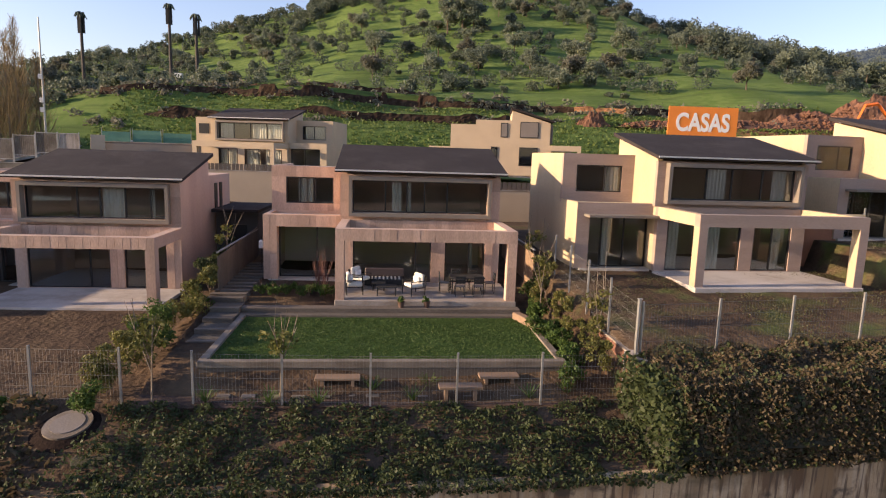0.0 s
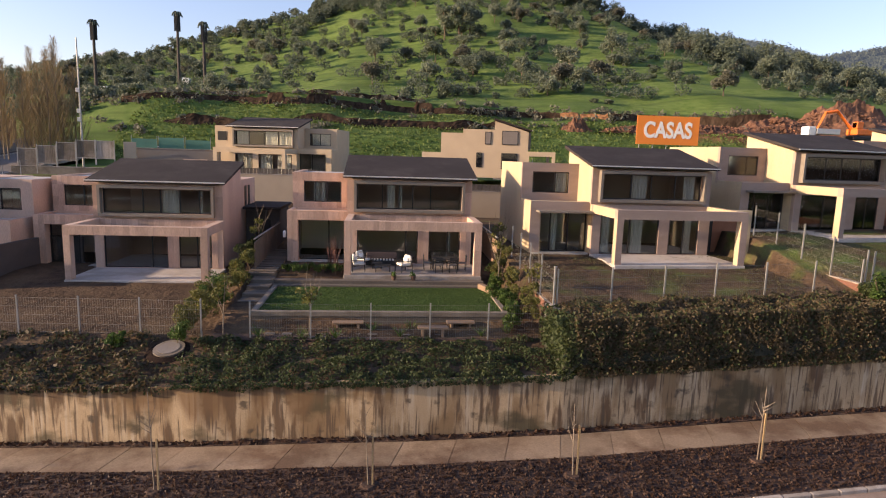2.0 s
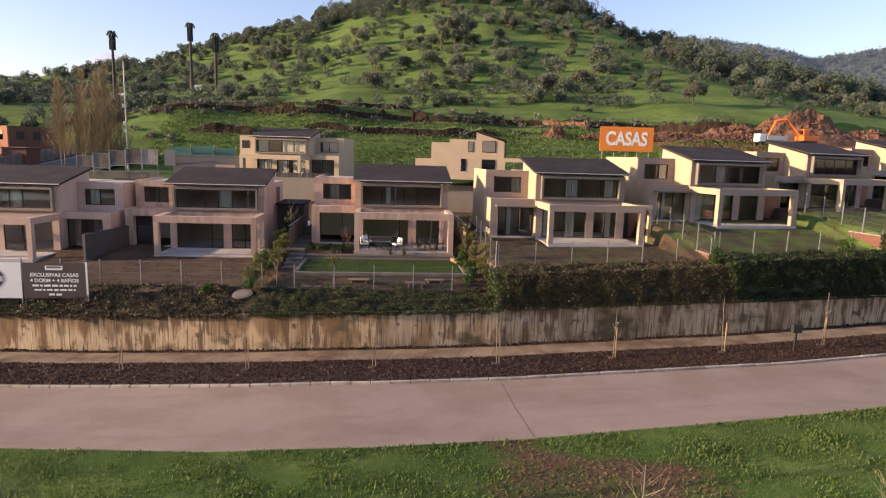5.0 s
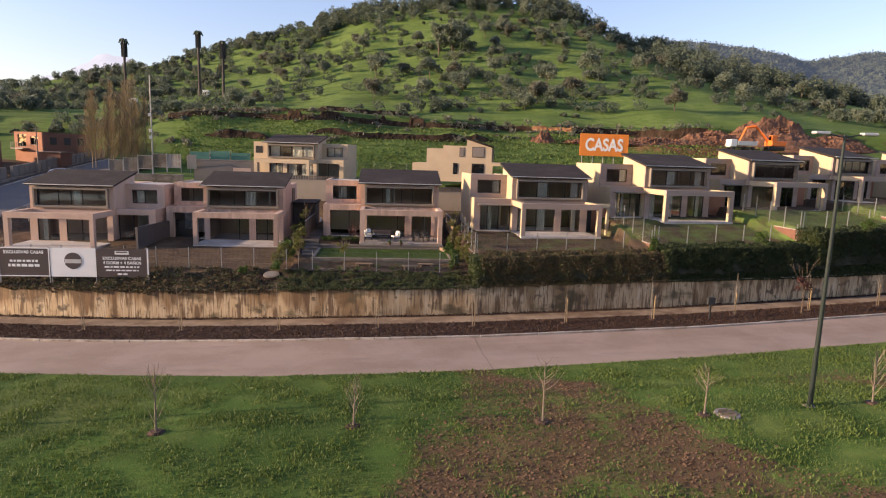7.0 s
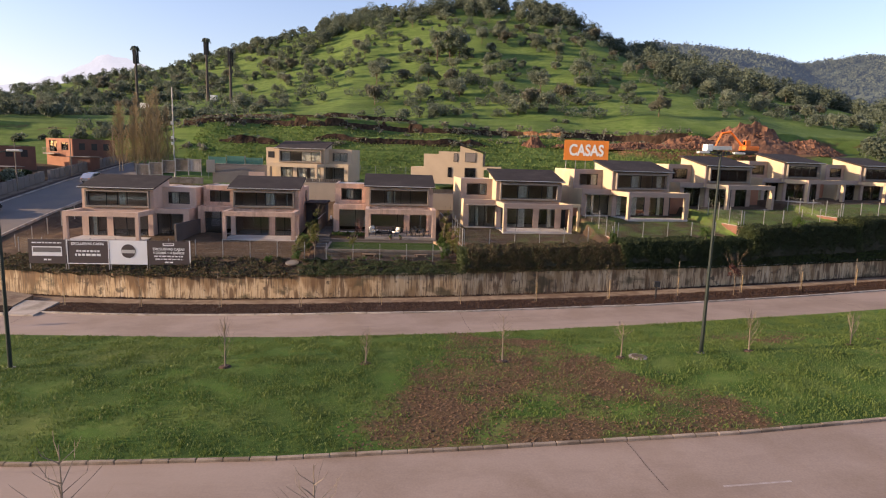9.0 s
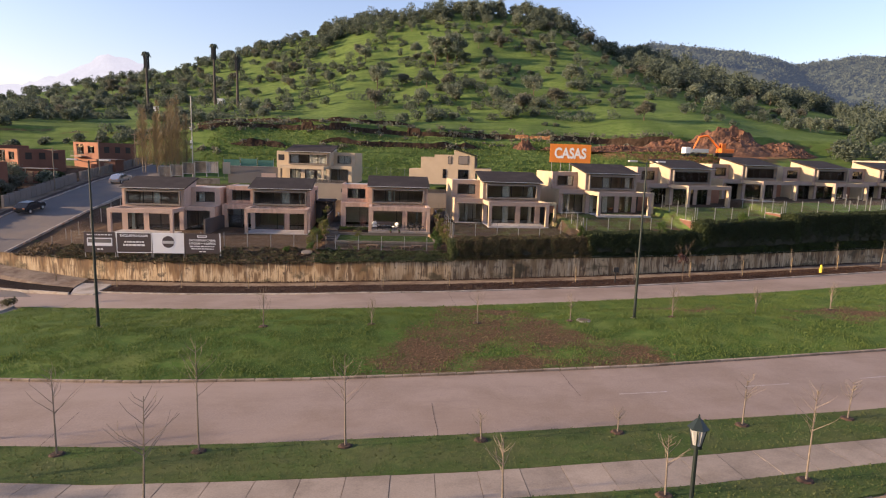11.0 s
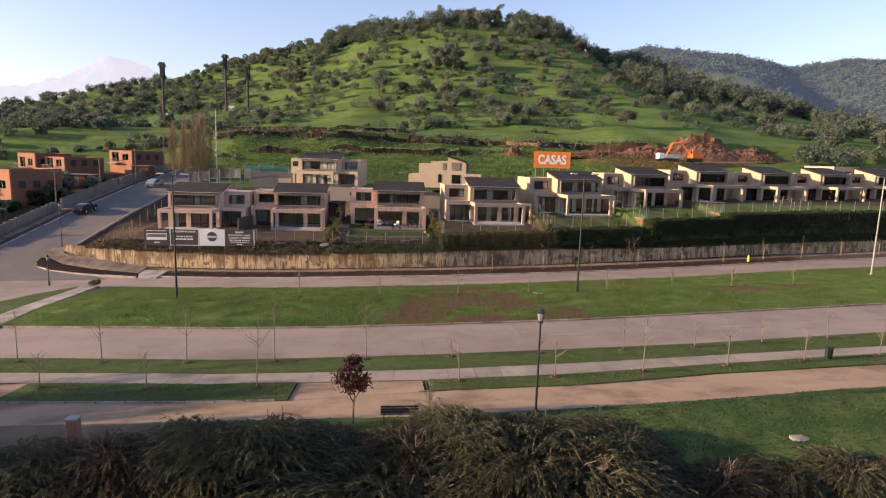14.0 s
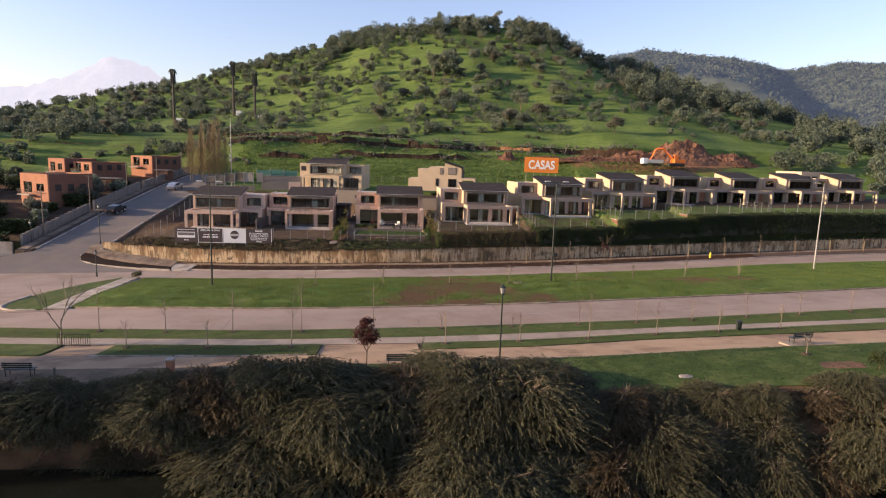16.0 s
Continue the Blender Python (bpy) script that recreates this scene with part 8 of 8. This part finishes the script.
# terrace furniture
def armchair(m, label):
    c = thing("armchair", m, label, "chair", "terrace armchairs")
    part("seat_cushion", boxed(-0.32, 0.32, -0.3, 0.32, 0.36, 0.50, bevel=0.04), CUSHION, c, "off-white seat cushion")
    cb = part("back_cushion", boxed(-0.31, 0.31, 0.22, 0.38, 0.5, 0.92, bevel=0.05), CUSHION, c, "off-white back cushion")
    part("pillow", boxed(-0.22, 0.22, 0.10, 0.22, 0.52, 0.80, bevel=0.05), WHITE, cb)
    for s in (-0.36, 0.36):
        bm = bmesh.new()
        rod(bm, (s, -0.32, 0), (s, -0.32, 0.62), 0.022)
        rod(bm, (s, 0.36, 0), (s, 0.42, 0.85), 0.022)
        rod(bm, (s, -0.34, 0.62), (s, 0.38, 0.62), 0.022)
        rod(bm, (s, -0.32, 0.34), (s, 0.36, 0.34), 0.02)
        part("arm_frame", bm, ALU, c, "black metal arm frame")
    for i in range(7):
        part("back_slat", boxed(-0.33 + i * 0.105, -0.30 + i * 0.105, 0.39, 0.41, 0.34, 0.86), ALU, c)
    return c


def table(m, w, d, h, label, name="table"):
    t = thing(name, m, label, "table")
    part("tabletop", boxed(-w / 2, w / 2, -d / 2, d / 2, h - 0.05, h, bevel=0.01), DARK, t)
    for sx in (-1, 1):
        for sy in (-1, 1):
            part("leg", boxed(sx * (w / 2 - 0.06) - 0.025, sx * (w / 2 - 0.06) + 0.025, sy * (d / 2 - 0.06) - 0.025, sy * (d / 2 - 0.06) + 0.025, 0, h - 0.05), DARK, t)
    return t


def dining_chair(m):
    c = thing("dining_chair", m, "black metal dining chair with a grey seat on the terrace", "chair", "dining chairs")
    part("seat", boxed(-0.22, 0.22, -0.22, 0.22, 0.43, 0.48, bevel=0.015), WALLGREY, c, "grey seat pad")
    for sx in (-0.2, 0.2):
        part("leg", rod(bmesh.new(), (sx, -0.2, 0), (sx, -0.2, 0.43), 0.016), DARK, c)
        part("leg", rod(bmesh.new(), (sx, 0.2, 0), (sx, 0.24, 0.92), 0.016), DARK, c)
    for i in range(3):
        part("back_slat", boxed(-0.2, 0.2, 0.2 + i * 0.008, 0.225 + i * 0.008, 0.58 + i * 0.12, 0.66 + i * 0.12), DARK, c)
    return c


armchair(pose(0.75, 1.2, 0, rz=95), "black-framed armchair with off-white cushions on the terrace")
armchair(pose(3.25, 1.1, 0, rz=-60), "black-framed armchair with off-white cushions on the terrace")
armchair(pose(0.95, 2.4, 0, rz=60), "black-framed armchair with off-white cushions on the terrace")
table(pose(2.1, 1.0, 0), 0.9, 0.55, 0.4, "low black coffee table on the terrace", "coffee_table")
table(pose(1.75, 2.0, 0), 0.6, 0.5, 0.34, "low black coffee table on the terrace", "coffee_table")
so = thing("sofa", pose(2.0, 2.95, 0, rz=0), "dark outdoor sofa with a striped pale throw", "sofa")
part("base", boxed(-0.9, 0.9, -0.35, 0.35, 0.05, 0.35, bevel=0.03), DARK, so)
part("back", boxed(-0.9, 0.9, 0.2, 0.36, 0.36, 0.75, bevel=0.04), BANNER_DARK, so)
for i in range(9):
    part("stripe", boxed(-0.8 + i * 0.18, -0.72 + i * 0.18, -0.36, 0.18, 0.352, 0.375), CUSHION, so, "pale stripe of the throw")
table(pose(5.65, 1.6, 0), 1.5, 0.9, 0.74, "black dining table on the terrace", "dining_table")
for x, y, r in ((4.65, 1.6, 90), (5.25, 0.9, 180), (6.05, 0.9, 180), (5.25, 2.3, 0), (6.05, 2.3, 0), (6.65, 1.6, -90)):
    dining_chair(pose(x, y, 0, rz=r))
for x in (2.7, 3.75):
    pt = thing("plant_pot", pose(x, -0.35, -0.2), "small dull clay pot with a plant on the step", "plant pot", "pots on the step")
    part("pot", rod(bmesh.new(), (0, 0, 0), (0, 0, 0.26), 0.10, 0.15, 12), TERRACOTTA, pt)
    part("plant", crown_mesh("plant", 5 + int(x * 10), 0.2, 0.34, 90, 0.04, L_GREEN, 5), None, pt)
wlmp = thing("hanging_lantern", pose(-4.05, 5.5, 1.5), "small white lantern on a thin post by the passage", "lantern")
part("body", boxed(-0.09, 0.09, -0.09, 0.09, -0.28, 0.05, bevel=0.015), WHITE, wlmp)
part("lid", rod(bmesh.new(), (0, 0, 0.05), (0, 0, 0.14), 0.12, 0.03, 8), WHITE, wlmp)
part("post", boxed(-0.015, 0.015, 0.095, 0.125, -1.55, 0.3), ALU, wlmp)


# ---- garden plants ----
def shrub(x, y, z, r, h, mat, seed, label, count=900, size=0.036, group="garden shrubs", name="shrub"):
    t = thing(name, pose(x, y, z), label, "shrub", group)
    part("foliage", crown_mesh("foliage", seed, r, h * 0.55, count, size, mat, 9, h * 0.5 / r), None, t)
    part("stem", trunk_mesh(seed + 1, h * 0.7, 0.02, BARK, 2, 0.7), None, t)
    return t


g = random.Random(77)
for i in range(15):
    k = i / 14
    x, y = -5.35 - 0.9 * k + g.uniform(-0.35, 0.35), 0.6 - 8.4 * k + g.uniform(-0.3, 0.3)
    z = min(land_z(x, y), -0.1 - 0.95 * k)
    shrub(x, y, z, g.uniform(0.5, 0.8), g.uniform(0.9, 1.7), L_YELLOW if g.random() < 0.6 else L_GREEN, 400 + i, "yellow-green leafy shrub between two gardens", 1000)
for i in range(13):
    k = i / 12
    x, y = 8.35 + g.uniform(-0.35, 0.5), 1.0 - 8.2 * k + g.uniform(-0.3, 0.3)
    z = -0.25 - 0.85 * k
    low = i % 2 == 0
    shrub(x - (0.3 if low else -0.3), y, z, g.uniform(0.45, 0.6), 0.9 if low else g.uniform(1.6, 2.3), L_GREEN if low else L_YELLOW, 430 + i,
          "low rounded green shrub beside the lawn" if low else "tall yellowish bamboo-like shrub by the fence", 1000)
for i in range(10):
    shrub(-3.3 + i * 0.34, 1.0 + 0.5 * math.sin(i * 2.1) + 0.6, -0.25, 0.32, 0.55, L_GREEN, 460 + i, "low green bedding plant in front of the wing", 320, 0.035, "bedding plants", "bedding_plant")
for x, y, h, seed in ((-0.6, 1.7, 2.2, 480), (-0.95, 2.2, 1.8, 481)):
    t = thing("bare_shrub", pose(x, y, -0.2), "leafless shrub with reddish upright stems", "shrub")
    bm = bmesh.new()
    q = random.Random(seed)
    for i in range(20):
        a = q.uniform(0, 6.3)
        p = Vector((0.05 * math.cos(a), 0.05 * math.sin(a), 0))
        e = Vector((math.cos(a) * q.uniform(0.15, 0.55), math.sin(a) * q.uniform(0.15, 0.55), h * q.uniform(0.7, 1)))
        m1 = p.lerp(e, 0.5) + Vector((-math.cos(a), -math.sin(a), 0)) * 0.08
        rod(bm, p, m1, 0.012, 0.009, 3)
        rod(bm, m1, e, 0.009, 0.004, 3)
    part("stem", bm, material("reddish_stems", (0.12, 0.05, 0.04), 0.8), t)
for i, (x, y) in enumerate(((1.7, -6.9), (2.9, -7.6), (3.4, -6.7), (6.4, -7.5), (-1.2, -7.7), (0.2, -7.8), (7.6, -7.2), (-3.0, -7.6))):
    t = thing("spiky_plant", pose(x, y, -1.14), "small spiky rosette plant in the dark bed", "plant", "rosette plants")
    c, u, v = [], [], []
    for k2 in range(26):
        a = k2 * 2.4
        d = Vector((math.cos(a), math.sin(a), g.uniform(0.5, 1.6))).normalized()
        l = g.uniform(0.16, 0.3)
        c.append(d * l), v.append(d * l), u.append(Vector((-math.sin(a), math.cos(a), 0)) * 0.014)
    part("rosette", quads_mesh("rosette", c, u, v, L_GREEN), None, t)
for x, y, h, seed in ((-0.9, -7.75, 2.4, 500), (-4.35, -7.9, 2.6, 501), (8.2, -1.4, 2.9, 502), (9.0, 2.6, 3.4, 503), (-5.4, 4.2, 3.2, 504), (9.15, -5.4, 3.0, 505)):
    t = thing("young_tree", pose(x, y, -1.1 if y < -5 else -0.5), "slender young tree with sparse pale leaves", "tree", "young garden trees")
    part("trunk", trunk_mesh(seed, h, 0.03, PALEBARK, 2, 0.45), None, t)
    part("crown", crown_mesh("crown", seed + 10, 0.55, h * 0.78, 170, 0.055, L_YELLOW, 8, 1.3), None, t)
# flat-roofed annex and dark planting in the passage between the two pink houses
an = thing("annex", pose(-7.45, 9.6, -0.3), "low dark annex with a flat roof between two houses", "annex")
part("roof", boxed(0, 2.5, -0.3, 4.6, 2.85, 3.02), ROOF, an)
part("wall", wall_holes(bmesh.new(), 0, 2.3, 0.6, 0.8, 0, 2.848, [(0.7, 1.7, 0.02, 2.1)]), CHARCOAL, an)
part("wall", boxed(2.1, 2.3, 0.802, 4.5, 0, 2.848), CHARCOAL, an)
part("door", boxed(0.72, 1.68, 0.68, 0.73, 0.02, 2.08), ALU, an, "black door in the shade")
for i, (x, y, r, h) in enumerate(((-5.9, 3.4, 0.75, 1.5), (-5.8, 5.2, 0.7, 1.7), (-6.0, 7.0, 0.7, 1.9))):
    shrub(x, y, -0.35, r, h, L_IVY, 570 + i, "dark rounded shrub in the shady passage", 1100, 0.05)
for i, (x, y) in enumerate(((7.95, -3.4), (8.1, -4.5), (8.2, -5.6), (8.5, -2.6), (8.6, -0.4))):
    shrub(x, y, -0.75 - 0.06 * i, 0.55, 0.85, L_GREEN, 580 + i, "low rounded green shrub beside the lawn", 1000)
# timber screens and low walls between the plots
for x, y0, y1, z, h, lab in ((-5.05, 1.5, 9.5, -0.3, 1.75, "dark fence between two houses"), (8.75, 2.0, 9.5, 0.0, 1.7, "weathered board fence between two houses")):
    f = thing("board_fence", pose(x, y0, z), lab, "fence")
    n = int((y1 - y0) / 0.5)
    for i in range(n):
        part("board", boxed(-0.02, 0.02, i * 0.5 + 0.01, i * 0.5 + 0.49, 0 + 0.02 * i * (x < 0), h + 0.02 * i * (x < 0)), DARKWOOD if x < 0 else WOOD, f)
    part("rail", boxed(-0.04, 0.04, 0, y1 - y0, h + 0.17, h + 0.22), GALV, f)
dw = thing("screen_wall", pose(-19.3, -0.4, -0.85, rz=-8), "dark grey garden screen wall beside the corner house", "wall")
part("face", boxed(0, 0.2, 0, 6.5, -0.3, 1.85), CHARCOAL, dw)
part("face", boxed(-0.2, 2.2, 6.502, 6.7, -0.3, 1.85), CHARCOAL, dw)


# ---- single plants on the bank and in the bed ----
for i, (x, v, r, h) in enumerate(((23.6, 1.6, 0.55, 1.5), (33.4, 1.2, 0.7, 1.7), (44, 1.0, 0.7, 1.4), (-8.5, 2.6, 0.4, 0.7))):
    shrub(x, WALLY(x) + v, hedge_z(x, v) - 0.3, r, h, L_GREEN, 520 + i, "fresh green shrub growing out of the ivy bank", 900, 0.045)
for x, h in ((33.6, 3.0),):
    y = KERB(x) + 1.4
    t = thing("brown_leaf_tree", pose(x, y, street_z(x, y) + 0.1), "young street tree with withered brown leaves", "tree")
    part("trunk", trunk_mesh(540, h * 1.05, 0.04, BARK, 3, 0.4), None, t)
    part("crown", crown_mesh("crown", 541, 0.7, h * 0.72, 260, 0.06, L_RED, 9, 1.2), None, t, "sparse withered brown leaves")

# ---- planting and clutter across the side road ----
for i, (x, y, w, d, h) in enumerate(((-60, -3, 9, 3, 2.0), (-66, 10, 3, 8, 2.6), (-75, 3, 7, 4, 3.0), (-78, 16, 5, 6, 3.0), (-59.5, 15.5, 3, 3, 1.8), (-72, 34, 8, 4, 2.8), (-84, 40, 10, 4, 3.0), (-90, 12, 6, 8, 3.2), (-57.5, 3.5, 4.5, 3, 2.2), (-56.5, 21, 3.5, 4, 2.4), (-55.0, 36, 3.0, 3, 2.0), (-68, 12, 5, 3, 2.6), (-70, -4, 7, 3, 2.4), (-62, 26, 4, 3, 2.6))):
    rsx = np.random.RandomState(600 + i)
    p = rsx.uniform(-0.5, 0.5, (2600, 3)) * (w, d, h) + (0, 0, h / 2)
    hd = thing("garden_hedge", pose(x, y, side_z(y) - 0.3), "dark overgrown hedge behind a garden wall", "hedge", "garden hedges")
    part("foliage", quads_mesh("foliage", *leaves(rsx, p, 0.16, 0.1), L_IVY), None, hd)
for i, (x, y, w, h) in enumerate(((-60.5, 35.5, 5.0, 2.4), (-66, 27, 5.0, 2.3), (-52.5, 47, 3.5, 2.6))):
    sh = thing("shed", pose(x, y, side_z(y) - 0.2, rz=-4), "low dark shed with a flat sheet roof", "shed", "sheds")
    part("wall", boxed(0, w, 0, 3, 0, h), BRICK_DARK, sh)
    part("roof", boxed(-0.25, w + 0.25, -0.25, 3.25, h + 0.002, h + 0.1), WALLGREY, sh)
    part("door", boxed(w * 0.4, w * 0.4 + 0.9, -0.04, -0.002, 0, 2.0), WOOD, sh)
for i in range(5):
    pl2 = thing("utility_pole", pose(-52.6 + i * 1.1, 2 + i * 13.0, side_z(2 + i * 13.0)), "thin wooden utility pole beside the side road", "pole", "utility poles")
    part("pole", rod(bmesh.new(), (0, 0, -0.3), (0, 0, 7.0), 0.10, 0.07, 8), PALEBARK, pl2)
    part("crossarm", boxed(-0.7, 0.7, -0.05, 0.05, 6.5, 6.62), PALEBARK, pl2)

# small railing at the end of the avenue pavement
rl = thing("railing", pose(-22.2, -53.2, street_z(-22.2, -53.2)), "short dark metal railing beside the pavement", "railing")
for z in (0.12, 0.98):
    part("rail", boxed(0, 2.3, -0.02, 0.02, z, z + 0.04), ALU, rl)
for i in range(15):
    x = 0.03 + i * 0.16
    part("baluster", boxed(x - 0.012, x + 0.012, -0.012, 0.012, 0.161 if i % 7 else -0.1, 0.979), ALU, rl)
for x, y in ((-17.6, -62.3), (-5.0, -62.9)):
    st = thing("bollard", pose(x, y, street_z(x, y)), "short dark timber post at the path edge", "post", "timber posts")
    part("shaft", rod(bmesh.new(), (0, 0, -0.2), (0, 0, 0.75), 0.08, 0.07, 10), DARKWOOD, st)
    part("cap", rod(bmesh.new(), (0, 0, 0.752), (0, 0, 0.78), 0.085, 0.07, 10), DARKWOOD, st)
shrub(-30.1, -19.6, street_z(-30.1, -19.6) + 0.1, 0.7, 0.9, L_SHRUB, 560, "small dark low shrub at the path end", 700, 0.05)
pr = thing("gate_pier", pose(31.4, -67.0, -1.9), "orange brick pier with a white base beside the shrubs", "pillar")
part("shaft", boxed(-0.35, 0.35, -0.3, 0.3, 0.702, 1.75, bevel=0.01), BRICK, pr)
part("base", boxed(-0.4, 1.8, -0.36, 0.36, -0.4, 0.7, bevel=0.02), WHITE, pr, "white painted base wall")
part("cap", boxed(-0.4, 0.4, -0.35, 0.35, 1.752, 1.84, bevel=0.01), SLAB, pr)
shrub(32.3, -64.4, street_z(32.3, -64.4), 0.8, 1.2, L_IVY, 590, "dark clipped bush beside the brick pier", 1100, 0.045)
rp = random.Random(19)
flat_patch("bare_patch", [(30.6 + 1.7 * math.cos(a) * rp.uniform(0.7, 1.2), -63.3 + 0.75 * math.sin(a) * rp.uniform(0.7, 1.2)) for a in (i * math.pi / 9 for i in range(18))], 0.056, EARTH_RED, "worn reddish bare patch in the park grass", "soil", skirt=0.1)
